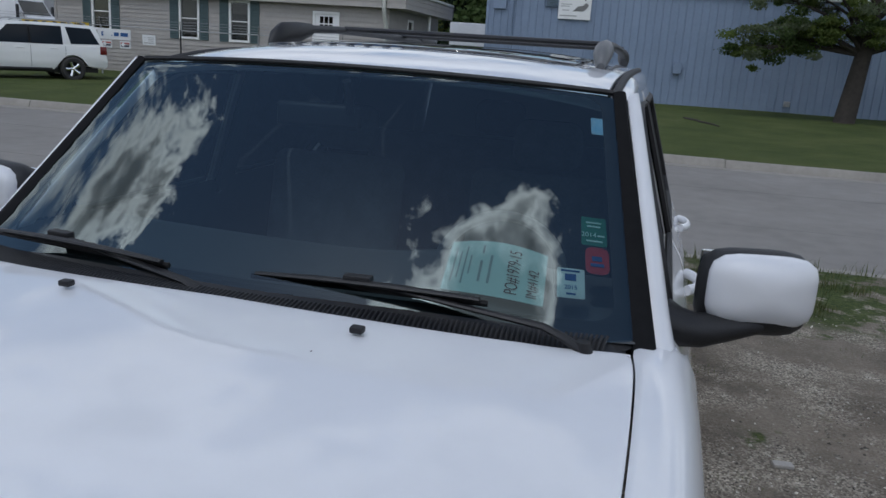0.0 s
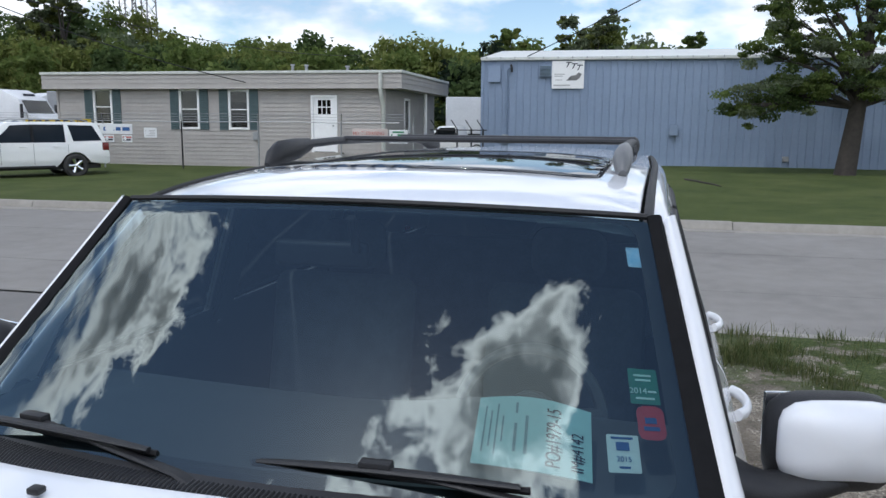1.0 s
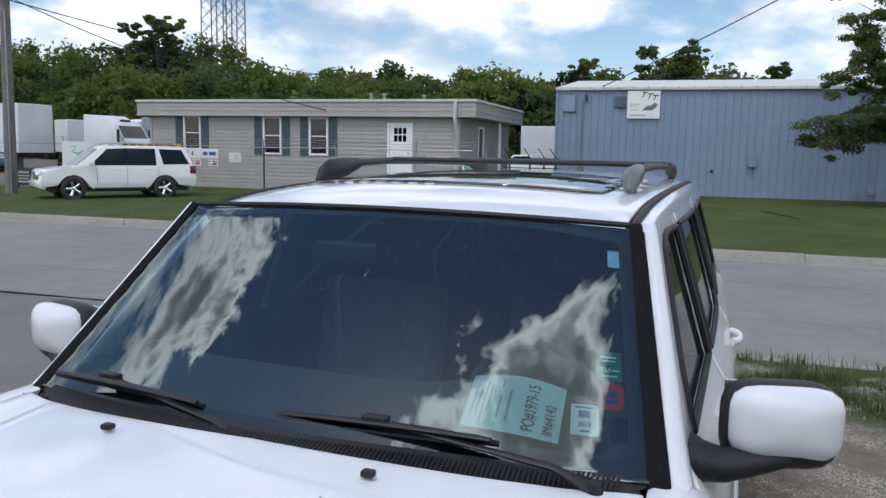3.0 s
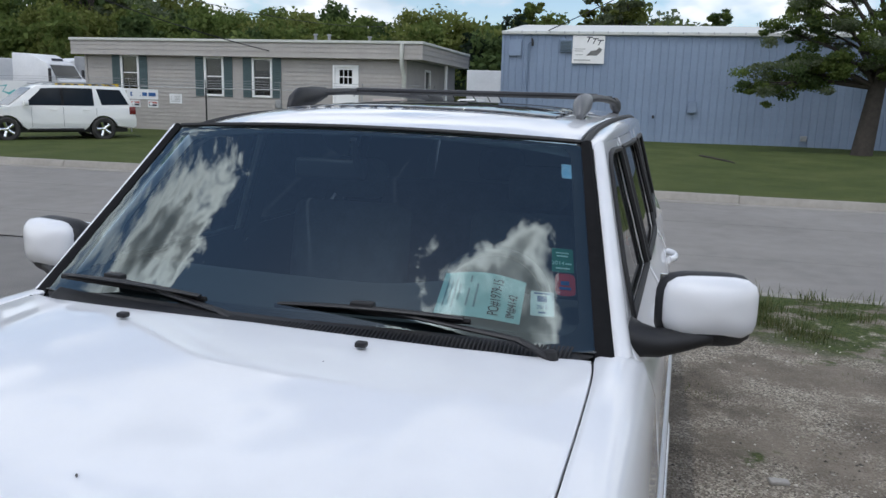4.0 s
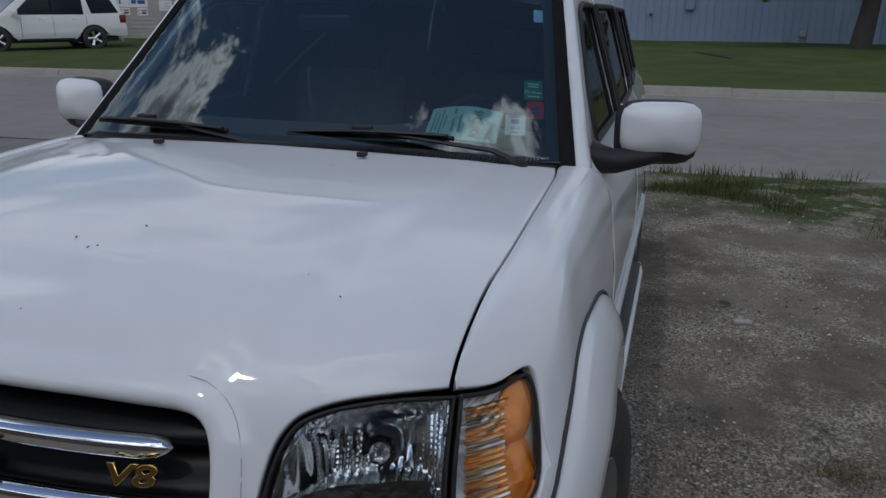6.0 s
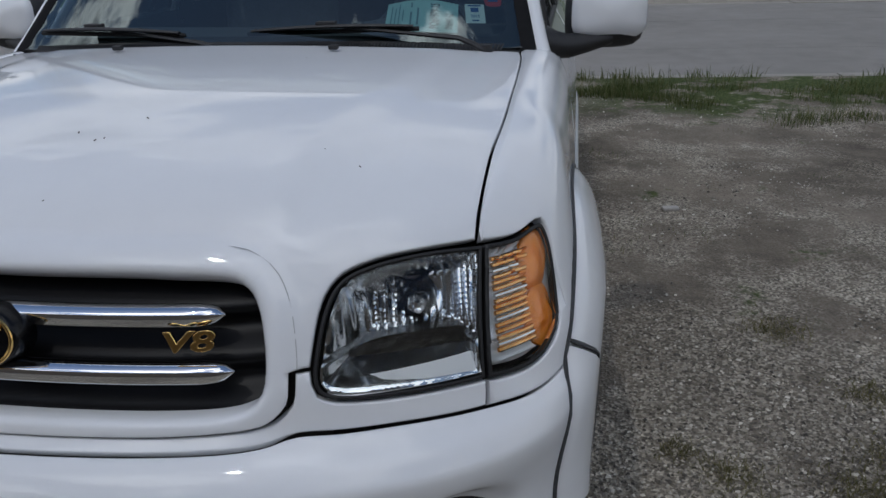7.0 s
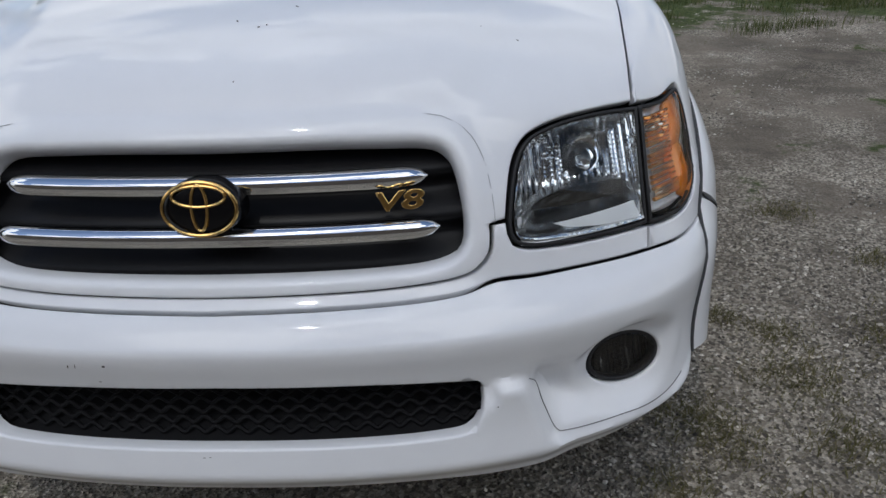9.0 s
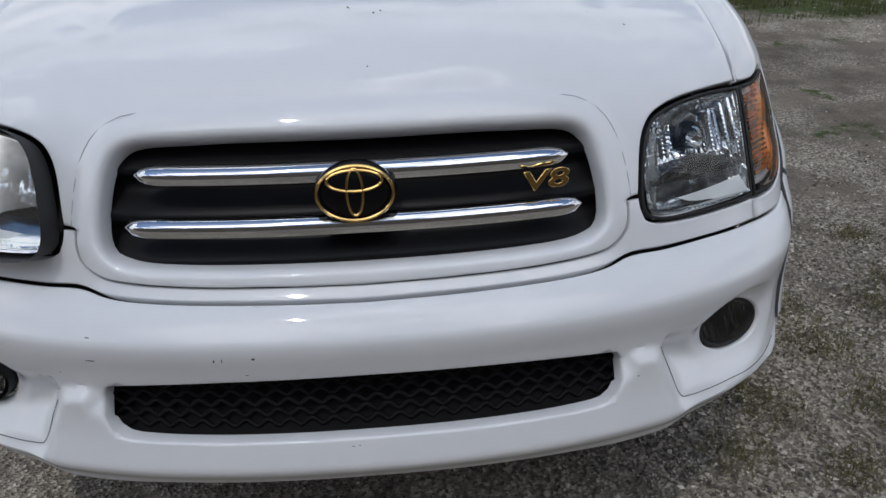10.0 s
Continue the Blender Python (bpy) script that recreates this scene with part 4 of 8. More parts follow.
# ---- fenders, corner lamps, flares ----
def seam_point(s):
    """A place on the hood's edge, s from 0 at the lamp to 1 at the windscreen."""
    pts = spline(HOOD_SEAM, 0.02)
    k = min(len(pts) - 1, max(0.0, s * (len(pts) - 1)))
    i = min(int(k), len(pts) - 2)
    a = pts[i][0] + (pts[i + 1][0] - pts[i][0]) * (k - i) + 0.005
    h = pts[i][1] + (pts[i + 1][1] - pts[i][1]) * (k - i)
    return nose(a, h)


SEAM3 = [seam_point(i / 60) for i in range(61)]
SEAM_Y = [p.y for p in SEAM3]
SIDE_X = [(0.40, 0.90), (0.50, 0.93), (0.65, 0.955), (0.80, 0.966), (0.95, 0.966), (1.05, 0.96), (1.15, 0.945), (1.25, 0.910), (1.31, 0.872), (1.45, 0.828), (1.60, 0.782), (1.75, 0.735), (1.80, 0.715), (1.86, 0.68)]
NOSE_Y0 = [(p[1], p[0]) for p in PROFILE]


def side_x(y, z):
    w = curve_at(SIDE_X, z)
    return w * (1 - 0.10 * smooth_step(2.9, 5.3, y))


def nose_x(y, z):
    """Half width of the nose at a height, y metres back."""
    w = line_at(HALF_W, z)
    back = min(NOSE_DEPTH, max(0.0, y - line_at(NOSE_Y0, min(z, 1.30))))
    return w * (1 - (1 - back / NOSE_DEPTH) ** NOSE_POW) ** (1 / NOSE_POW)


def wing_m(y):
    return 7.0 - 3.6 * smooth_step(0.33, 0.85, y)


def wing_z(y, w):
    """Height for a girth w: straight up to 1.0, then round the shoulder."""
    if w <= 1.0:
        return w
    ze = float(np.interp(y, SEAM_Y, [p.z for p in SEAM3]))
    t = min(1.0, (w - 1.0) / 0.40)
    return 1.0 + (ze - 1.0) * math.sin(t * math.pi / 2) ** (2 / wing_m(y))


def wing(y, w):
    """The front fender: y metres back, w up and over the shoulder."""
    z = wing_z(y, w)
    t = smooth_step(0.55, 1.25, y)
    flank = nose_x(y, z) * (1 - t) + side_x(y, min(z, 1.12)) * t
    if w <= 1.0:
        return Vector((flank, y, z))
    xe, ze = float(np.interp(y, SEAM_Y, [p.x for p in SEAM3])), float(np.interp(y, SEAM_Y, [p.z for p in SEAM3]))
    t = min(1.0, (w - 1.0) / 0.40)
    return Vector((xe + (flank - xe) * max(0.0, math.cos(t * math.pi / 2)) ** (2 / wing_m(y)), y, z))


def wing_uv(a, h):
    """Fender coordinates of a place on the nose."""
    p = nose(a, h)
    if p.z <= 1.0:
        return (p.y, p.z)
    ze = float(np.interp(p.y, SEAM_Y, [q.z for q in SEAM3]))
    return (p.y, 1.0 + 0.40 * 2 / math.pi * math.asin(min(1.0, (p.z - 1.0) / (ze - 1.0)) ** (wing_m(p.y) / 2)))


WHEEL_Y, WHEEL_Z, ARCH_R = 0.87, LOT + 0.395, 0.555


def on_side(fn, s):
    return lambda u, v: Vector((s * fn(u, v).x, fn(u, v).y, fn(u, v).z))


arch = [(WHEEL_Y + ARCH_R * math.cos(t), WHEEL_Z + ARCH_R * math.sin(t)) for t in [math.radians(d) for d in range(142, -13, -4)]]
FENDER_END = 1.47
lamp_edge = [wing_uv(a, h) for a, h in spline([(0.868, 0.847, 1), (0.94, 0.842), (0.985, 0.851), (1.018, 0.852), (1.040, 0.820), (1.052, 0.76), (1.056, 0.70), (1.048, 0.646), (1.015, 0.615), (0.968, 0.597), (0.921, 0.594), (0.861, 0.598, 1)], 0.014)]
under_lamp = [wing_uv(a, h) for a, h in spline([(0.861, 0.598, 1), (0.861, 0.560, 1), (0.958, 0.551), (1.024, 0.553), (1.088, 0.565, 1)], 0.02)][1:]
fender_line = lamp_edge + under_lamp
low = fender_line[-1]
fender_line += [p for p in arch if p[0] > low[0] + 0.01 and not (p[0] < WHEEL_Y and p[1] < low[1] + 0.01)]
fender_line += [(FENDER_END, 0.58), (FENDER_END, 0.8), (FENDER_END, 1.0), (FENDER_END, 1.12), (FENDER_END - 0.01, 1.25), (FENDER_END - 0.04, 1.34), (1.395, 1.40)]
top_y = np.linspace(1.37, seam_point(0).y + 0.012, 60)
fender_line += [(float(y), 1.4) for y in top_y]

def body_x(y, z):
    """Half width of the body side at a place, round the shoulder too."""
    if y >= 1.45:
        return side_x(y, z)
    y = max(y, 0.12)
    if z <= 1.0:
        return wing(y, z).x
    ze = float(np.interp(y, SEAM_Y, [q.z for q in SEAM3]))
    return wing(y, 1.0 + 0.40 * 2 / math.pi * math.asin(min(1.0, (z - 1.0) / (ze - 1.0)) ** (wing_m(y) / 2))).x


FLARE_R = [(-14, 0.56), (20, 0.60), (56, 0.632), (75, 0.622), (90, 0.624), (105, 0.658), (117, 0.686), (138, 0.692), (152, 0.678), (168, 0.652)]
FLARE_SECTION = [(0.0, -0.004), (0.03, 0.010), (0.15, 0.026), (0.35, 0.042), (0.58, 0.053), (0.80, 0.057), (0.93, 0.048), (1.0, 0.030), (1.0, -0.06)]
M_SEALGREY = mat("weathered rubber joint", (0.05, 0.052, 0.056), 0.7, vary=0.3, scale=20)
for side in (1, -1):
    part("front_fender", panel(fender_line, on_side(wing, side), 0.03, 0.005, 0.02, flip=side < 0), M_PAINT, car)
    lamp = new("corner_lamp")
    lamp.parent = car
    tagged(lamp, "clear corner lamp with amber reflectors")
    uv = [wing_uv(a, h) for a, h in corner_line]
    inner_ab = shrink(corner_line, 0.008)
    uv_in = [wing_uv(a, h) for a, h in inner_ab]
    face = on_side(wing, side)
    part("seal", panel(uv, face, 0.03, 0.002, 0.05, [uv_in], 0.002, 0.01, flip=side < 0), M_RUBBER, lamp)
    lens = part("lens", panel(uv_in, face, 0.025, 0.004, 0.01, flip=side < 0), M_LENS, lamp)
    lens.visible_shadow = False

    def back(y, w):
        p = wing(y, w)
        n = Vector((0.55, -0.83, 0))
        ribs = 0.003 * math.cos(2 * math.pi * w / 0.013)
        return Vector((side * p.x, p.y, p.z)) - Vector((side * n.x, n.y, 0)) * (0.019 + ribs * 0.5)
    inner2 = [wing_uv(a, h) for a, h in shrink(inner_ab, 0.002)]
    part("reflector", panel(inner2, back, 0.006, 0.001, 0.0, flip=side < 0), M_SILVER, lamp)
    # ribbed, amber-tinted middle and two amber lobes at the outer end
    for k in range(16):
        h = 0.640 + 0.0108 * k
        bm = bmesh.new()
        pts = []
        for a in np.linspace(0.890, 0.980 - 0.016 * abs(math.sin((h - 0.628) * 16)), 12):
            y, w = wing_uv(float(a), h)
            pts.append(back(y, w) + Vector((side * 0.003, -0.005, 0)))
        tube(bm, pts, 0.0046, 8)
        # every fourth rib is mirror-bright, to put white glints among the amber
        part("amber_rib", bm, M_REFLECT if k % 4 == 1 else M_AMBER_PALE, lamp)
    for (ca, ch), (ra, rh) in (((0.994, 0.778), (0.044, 0.060)), ((0.998, 0.674), (0.042, 0.060))):
        lobe = [wing_uv(ca + ra * math.cos(t), ch + rh * math.sin(t)) for t in [2 * math.pi * k / 28 for k in range(28)]]

        def dome(y, w, c=wing_uv(ca, ch)):
            p = wing(y, w)
            r = math.hypot((y - c[0]) / 0.06, (w - c[1]) / 0.055)
            return Vector((side * p.x, p.y, p.z)) - Vector((side * 0.62, -0.78, 0)) * (0.006 + 0.009 * min(1, r))
        part("amber_lobe", panel(lobe, dome, 0.012, 0.006, 0.012, flip=side < 0), M_AMBER, lamp)

    # wheel-arch flare: a swollen band with a dark joint to the body, carried on below by the bumper's end piece
    def flare(d0, d1, name, label=""):
        bm = bmesh.new()
        rings = []
        for k in range(41):
            d = d0 + (d1 - d0) * k / 40
            t = math.radians(d)
            outer = curve_at(FLARE_R, d)
            swell = 0.55 + 0.45 * smooth_step(165, 110, d)
            ring = []
            for f, o in FLARE_SECTION:
                rr = outer + (0.472 - outer) * f
                y, z = WHEEL_Y + rr * math.cos(t), WHEEL_Z + rr * math.sin(t)
                ring.append(bm.verts.new((side * (body_x(y, z) + o * swell), y, z)))
            rings.append(ring)
        for r0, r1 in zip(rings, rings[1:]):
            for k in range(len(FLARE_SECTION) - 1):
                bm.faces.new((r0[k], r0[k + 1], r1[k + 1], r1[k]))
        bm.faces.new(rings[0])
        bm.faces.new(rings[-1])
        part(name, bm, M_PAINT, car, label)
    flare(138.0, -14.0, "wheel_arch_flare")
    flare(168.0, 139.2, "bumper_end_piece")

    def on_wing(d, r, off):
        t = math.radians(d)
        y, z = WHEEL_Y + r * math.cos(t), WHEEL_Z + r * math.sin(t)
        return Vector((side * (body_x(y, z) + off), y, z))
    bm = bmesh.new()
    tube(bm, [on_wing(d, curve_at(FLARE_R, d) + 0.004, 0.001) for d in range(168, 2, -3)], 0.005, 6)
    part("flare_seal", bm, M_SEALGREY, car, "dark rubber joint strip")
    bm = bmesh.new()
    tube(bm, [on_wing(138.6, curve_at(FLARE_R, 138) + (0.48 - curve_at(FLARE_R, 138)) * f, 0.006 + 0.030 * smooth_step(0.0, 0.5, f)) for f in np.linspace(0, 1, 12)], 0.0026, 6)
    part("end_piece_joint", bm, M_RUBBER, car)
# ---- windscreen, roof and sides ----
def screen(u, v):
    """The windscreen: u from -1 to 1 across, v from 0 at the cowl to 1 at the roof."""
    k = u * u
    lo = Vector((0.800 * u, 1.205 + 0.150 * k, 1.345 - 0.022 * k))
    hi = Vector((0.668 * u, 1.790 + 0.078 * k, 1.822 - 0.020 * k))
    p = lo.lerp(hi, v)
    bulge = 0.018 * math.sin(math.pi * v) * (1 - k)
    return p + Vector((0, -0.62, 0.78)) * bulge


def rect(u0, v0, u1, v1, r, n=5, step=0.06):
    """A rectangle with rounded corners, in surface coordinates."""
    out = []
    for cx, cy, t0 in ((u1 - r, v1 - r, 0), (u0 + r, v1 - r, 90), (u0 + r, v0 + r, 180), (u1 - r, v0 + r, 270)):
        out += [(cx + r * math.cos(math.radians(t0 + 90 * k / n)), cy + r * math.sin(math.radians(t0 + 90 * k / n))) for k in range(n + 1)]
    res = []
    for p, q in zip(out, out[1:] + out[:1]):
        m = max(1, int(math.hypot(q[0] - p[0], q[1] - p[1]) / step))
        res += [(p[0] + (q[0] - p[0]) * i / m, p[1] + (q[1] - p[1]) * i / m) for i in range(m)]
    return res


M_SEAL = mat("matt black seal", (0.012, 0.012, 0.013), 0.85, vary=0.3, scale=25, spec=0.15)
windscreen = new("windscreen")
windscreen.parent = car
tagged(windscreen, "tinted windscreen reflecting blue sky and clouds")
glass = part("glass", panel(rect(-1.01, 0.02, 1.01, 0.985, 0.04), screen, 0.06, 0.001, 0.0), M_WSHIELD, windscreen)
glass.visible_shadow = False
part("dark_border", panel(rect(-1.01, 0.0, 1.01, 0.985, 0.04), lambda u, v: screen(u, v) + Vector((0, 0.003, -0.003)), 0.05, 0.0005, 0.0, [rect(-0.958, 0.085, 0.958, 0.965, 0.06)]), M_RUBBER, windscreen, "black ceramic border")
for side in (1, -1):
    bm = bmesh.new()
    rings = []
    for i in range(25):
        v = -0.03 + 1.03 * i / 24
        wide = 0.024 - 0.008 * v
        p = screen(side * 1.029, v)
        out = Vector((side, 0.25, 0)).normalized()
        up = Vector((side * 0.35, -0.55, 0.72)).normalized()
        rings.append([bm.verts.new(p + out * a * wide + up * b) for a, b in ((-1.15, -0.004), (-1.1, 0.003), (-0.4, 0.008), (0.4, 0.008), (0.85, 0.002), (0.9, -0.02))])
    for r0, r1 in zip(rings, rings[1:]):
        for k in range(5):
            bm.faces.new((r0[k], r0[k + 1], r1[k + 1], r1[k]))
    part("side_moulding", bm, M_SEAL, windscreen)
bm = bmesh.new()
tube(bm, [screen(u, 0.992) + Vector((0, 0.002, 0.003)) for u in np.linspace(-1, 1, 41)], 0.008, 6)
part("top_moulding", bm, M_RUBBER, windscreen)

ROOF_Z = [(1.79, 1.822), (1.90, 1.845), (2.10, 1.868), (2.4, 1.884), (3.0, 1.895), (4.2, 1.885), (4.9, 1.855), (5.0, 1.83)]


def roof(x, y):
    front_y = 1.790 + 0.078 * (x / 0.668) ** 2
    yy = front_y + (y - 1.79) * (5.0 - front_y) / (5.0 - 1.79)
    z = curve_at(ROOF_Z, y) - 0.020 * (x / 0.668) ** 2 - 0.028 * (abs(x) / 0.668) ** 4
    return Vector((x * (1 - 0.08 * smooth_step(2.9, 5.3, y)), yy, z))


part("roof", panel(rect(-0.655, 1.795, 0.655, 4.98, 0.01, 2, 0.05), roof, 0.08, 0.008, 0.02, [rect(-0.53, 2.225, 0.53, 3.09, 0.08)], 0.004, 0.012), M_PAINT, car)
sunroof = part("sunroof", panel(rect(-0.524, 2.231, 0.524, 3.084, 0.075), lambda x, y: roof(x, y) + Vector((0, 0, 0.006)), 0.06, 0.006, 0.012), mat("dark sunroof glass", (0.02, 0.024, 0.028), 0.03, spec=0.9), car, "dark tinted glass sunroof")
for side in (1, -1):
    bm = bmesh.new()
    tube(bm, [Vector((side * roof(0.672, y).x, roof(0.66, y).y, roof(0.66, y).z - 0.004)) for y in np.linspace(1.80, 4.95, 40)], 0.012, 8)
    part("roof_gutter_trim", bm, M_RUBBER, car)
    rail = new("roof_rail")
    rail.parent = car
    tagged(rail, "dark grey roof rack rail on moulded feet")

    def rp(y, up):
        q = roof(0.585, y)
        return Vector((side * (q.x - 0.01 * up / 0.07), q.y, q.z + up))
    bm = bmesh.new()
    tube(bm, [rp(2.48, 0.005), rp(2.56, 0.045), rp(2.70, 0.064), rp(3.0, 0.068), rp(3.5, 0.066), rp(4.0, 0.060), rp(4.25, 0.045), rp(4.36, 0.0)], [0.013, 0.016, 0.016, 0.016, 0.016, 0.016, 0.015, 0.012], 10, squash=(1.2, 1.0))
    part("rail_tube", bm, M_BLACK, rail)
    for y0, y1, y2 in ((2.42, 2.50, 2.74), (4.42, 4.35, 4.12)):
        bm = bmesh.new()
        secs = [(y0, 0.004, 0.026, 0.014), (y0 * 0.6 + y1 * 0.4, 0.026, 0.032, 0.030), (y1, 0.044, 0.034, 0.036), ((y1 + y2) / 2, 0.050, 0.030, 0.034), (y2, 0.062, 0.022, 0.020)]
        tube(bm, [rp(y, up - 0.0) for y, up, w, hgt in secs], [h for *_, h in secs], 12, squash=(0.85, 1.15))
        part("rail_foot", bm, M_BLACK if side < 0 or y0 > 3 else mat("grey rail cover", (0.17, 0.175, 0.18), 0.4, vary=0.15, scale=12), rail)
for y in (3.12, 3.85):
    bm = bmesh.new()
    tube(bm, [(x, roof(0, y).y, roof(0, y).z + 0.044) for x in np.linspace(-0.57, 0.57, 13)], 0.016, 8, squash=(1.6, 0.7))
    part("roof_crossbar", bm, M_BLACK, car)

# flanks: doors and quarter panels with window openings
BELT = 1.315


def flank(y, z):
    return Vector((side_x(y, z), y, z))


def poly(pts, step=0.03):
    out = []
    for p, q in zip(pts, pts[1:] + pts[:1]):
        m = max(1, int(math.hypot(q[0] - p[0], q[1] - p[1]) / step))
        out += [(p[0] + (q[0] - p[0]) * i / m, p[1] + (q[1] - p[1]) * i / m) for i in range(m)]
    return out


FRONT_DOOR = [(1.478, 0.56), (2.555, 0.56), (2.555, 1.79), (2.06, 1.795), (1.985, 1.77), (1.64, 1.44), (1.545, 1.34), (1.49, 1.25), (1.478, 1.0)]
REAR_DOOR = [(2.565, 0.56), (3.30, 0.56), (3.36, 0.75), (3.52, 0.95), (3.56, 1.20), (3.56, 1.79), (2.565, 1.79)]
REAR_Y = WHEEL_Y + 3.0
rear_arch = [(REAR_Y + 0.5 * math.cos(math.radians(d)), WHEEL_Z + 0.5 * math.sin(math.radians(d))) for d in range(165, -6, -8)]
QUARTER = [(3.57, 1.79), (3.57, 1.2), (3.53, 0.98)] + [p for p in rear_arch if p[0] > 3.52 or p[1] > 0.7] + [(4.9, 0.55), (5.02, 0.7), (5.05, 1.2), (5.0, 1.5), (4.9, 1.79)]
WIN_F = [(1.70, 1.338), (2.48, 1.338), (2.48, 1.752), (2.20, 1.760), (2.10, 1.752), (2.02, 1.725), (1.91, 1.625), (1.76, 1.47)]
WIN_R = [(2.58, 1.338), (3.36, 1.342), (3.44, 1.40), (3.42, 1.70), (3.36, 1.745), (2.58, 1.752)]
WIN_Q = [(3.65, 1.345), (4.75, 1.345), (4.68, 1.72), (3.65, 1.735)]
for side in (1, -1):
    for name, line, win in (("front_door", FRONT_DOOR, WIN_F), ("rear_door", REAR_DOOR, WIN_R), ("rear_quarter", QUARTER, WIN_Q)):
        hole = poly(win)
        door = part(name, panel(poly(line), on_side(flank, side), 0.07, 0.006, 0.03, [hole], 0.004, 0.02, flip=side < 0), M_PAINT, car)
        part("window_glass", panel(poly(win), lambda y, z: on_side(flank, side)(y, z) + Vector((-side * 0.012, 0, 0)), 0.08, 0.001, 0.0, flip=side < 0), M_DOORGLASS if name == "front_door" else M_TINT, door)
        bm = bmesh.new()
        loop = [on_side(flank, side)(y, z) + Vector((side * 0.001, 0, 0)) for y, z in hole]
        tube(bm, loop + loop[:1], 0.011, 6, False)
        part("window_seal", bm, M_RUBBER, door)
        if "door" in name:
            hy = 2.42 if name == "front_door" else 3.42
            bm = bmesh.new()
            q = [on_side(flank, side)(hy - 0.11 + 0.22 * k / 8, 1.20) + Vector((side * (0.006 + 0.034 * math.sin(math.pi * k / 8) ** 0.6), 0, 0)) for k in range(9)]
            tube(bm, q, 0.017, 10, squash=(0.8, 1.0))
            part("door_handle", bm, M_PAINT, door)
    # windscreen pillar and the strip between door tops and roof
    bm = bmesh.new()
    inner = [screen(side * 1.05, v) + Vector((side * 0.004, 0.006, -0.006)) for v in np.linspace(-0.02, 1.0, 19)]
    outer = [on_side(flank, side)(y, z) for y, z in spline([(1.475, 1.30), (1.545, 1.348), (1.635, 1.447), (1.80, 1.607), (1.975, 1.775)], 0.02)]
    outer = [outer[round(i * (len(outer) - 1) / 18)] for i in range(19)]
    rows = []
    for p, q in zip(inner, outer):
        rows.append([bm.verts.new(p.lerp(q, t) + Vector((side * 0.5, -0.55, 0.6)) * 0.030 * math.sin(math.pi * t) ** 0.7) for t in np.linspace(0, 1, 9)])
    for r0, r1 in zip(rows, rows[1:]):
        for k in range(8):
            bm.faces.new((r0[k], r0[k + 1], r1[k + 1], r1[k]))
    part("windscreen_pillar", bm, M_PAINT, car)
    bm = bmesh.new()
    rows = []
    for i in range(41):
        y = 1.80 + 3.15 * i / 40
        q = roof(0.67, y)
        a = Vector((side * roof(0.678, y).x, q.y, q.z - 0.004))
        b = on_side(flank, side)(max(q.y, 1.975) if i else 1.975, 1.778 if i < 2 else 1.79)
        rows.append([bm.verts.new(a.lerp(b, t) + Vector((side * 0.6, 0, 0.6)) * 0.014 * math.sin(math.pi * t)) for t in np.linspace(0, 1, 6)])
    for r0, r1 in zip(rows, rows[1:]):
        for k in range(5):
            bm.faces.new((r0[k], r0[k + 1], r1[k + 1], r1[k]))
    part("cant_rail", bm, M_PAINT, car)
    # door mirror
    mirror = new("door_mirror")
    mirror.parent = car
    tagged(mirror, "white and black door mirror on a black foot")
    bm = bmesh.new()
    tube(bm, [(side * 0.850, 1.60, 1.318), (side * 0.885, 1.60, 1.308), (side * 0.93, 1.61, 1.303), (side * 0.99, 1.635, 1.312), (side * 1.06, 1.66, 1.325)], [0.054, 0.047, 0.040, 0.034, 0.026], 14, squash=(1.3, 0.95))
    part("foot", bm, M_BLACK, mirror)
    swing = Matrix.Translation((side * 0.98, 1.65, 0)) @ Matrix.Rotation(radians(side * 14), 4, "Z") @ Matrix.Translation((-side * 0.98, -1.65, 0))

    def shell(c, size, power, cut=None, n=28, m=18):
        b = bmesh.new()
        rows = []
        for i in range(m + 1):
            ph = -math.pi / 2 + math.pi * i / m
            row = []
            for j in range(n):
                th = 2 * math.pi * j / n
                d = Vector((math.cos(ph) * math.cos(th), math.sin(ph), math.cos(ph) * math.sin(th)))
                r = (abs(d.x) ** power + abs(d.z) ** power) ** (1 / power) if abs(d.x) + abs(d.z) > 1e-6 else 1
                s = (d.x * d.x + d.z * d.z) ** 0.5 / r if r > 1e-9 else 1
                p = Vector((d.x * size[0] * s, d.y * size[1], d.z * size[2] * s))
                row.append(b.verts.new(swing @ (Vector(c) + Vector((side * p.x, p.y, p.z)))))
            rows.append(row)
        for r0, r1 in zip(rows, rows[1:]):
            for k in range(n):
                try:
                    b.faces.new((r0[k], r0[(k + 1) % n], r1[(k + 1) % n], r1[k]))
                except ValueError:
                    pass
        bmesh.ops.remove_doubles(b, verts=b.verts, dist=1e-5)
        return b
    part("back_shell", shell((side * 1.054, 1.682, 1.385), (0.129, 0.090, 0.100), 4.2), M_BLACK, mirror)
    part("painted_cover", shell((side * 1.057, 1.640, 1.399), (0.122, 0.056, 0.083), 4.4), M_PAINT, mirror, "white painted mirror cover")
    bm = bmesh.new()
    box(bm, (side * 1.05 - 0.1, 1.752, 1.34), (side * 1.05 + 0.1, 1.764, 1.46), 0.004, 2, swing)
    part("mirror_glass", bm, M_CHROME, mirror)
    # running board
    step_board = new("running_board")
    step_board.parent = car
    bm = bmesh.new()
    box(bm, (min(side * 0.86, side * 0.985), 1.48, 0.40), (max(side * 0.86, side * 0.985), 3.28, 0.46), 0.02, 2)
    part("tread", bm, M_BLACK, step_board)
    bm = bmesh.new()
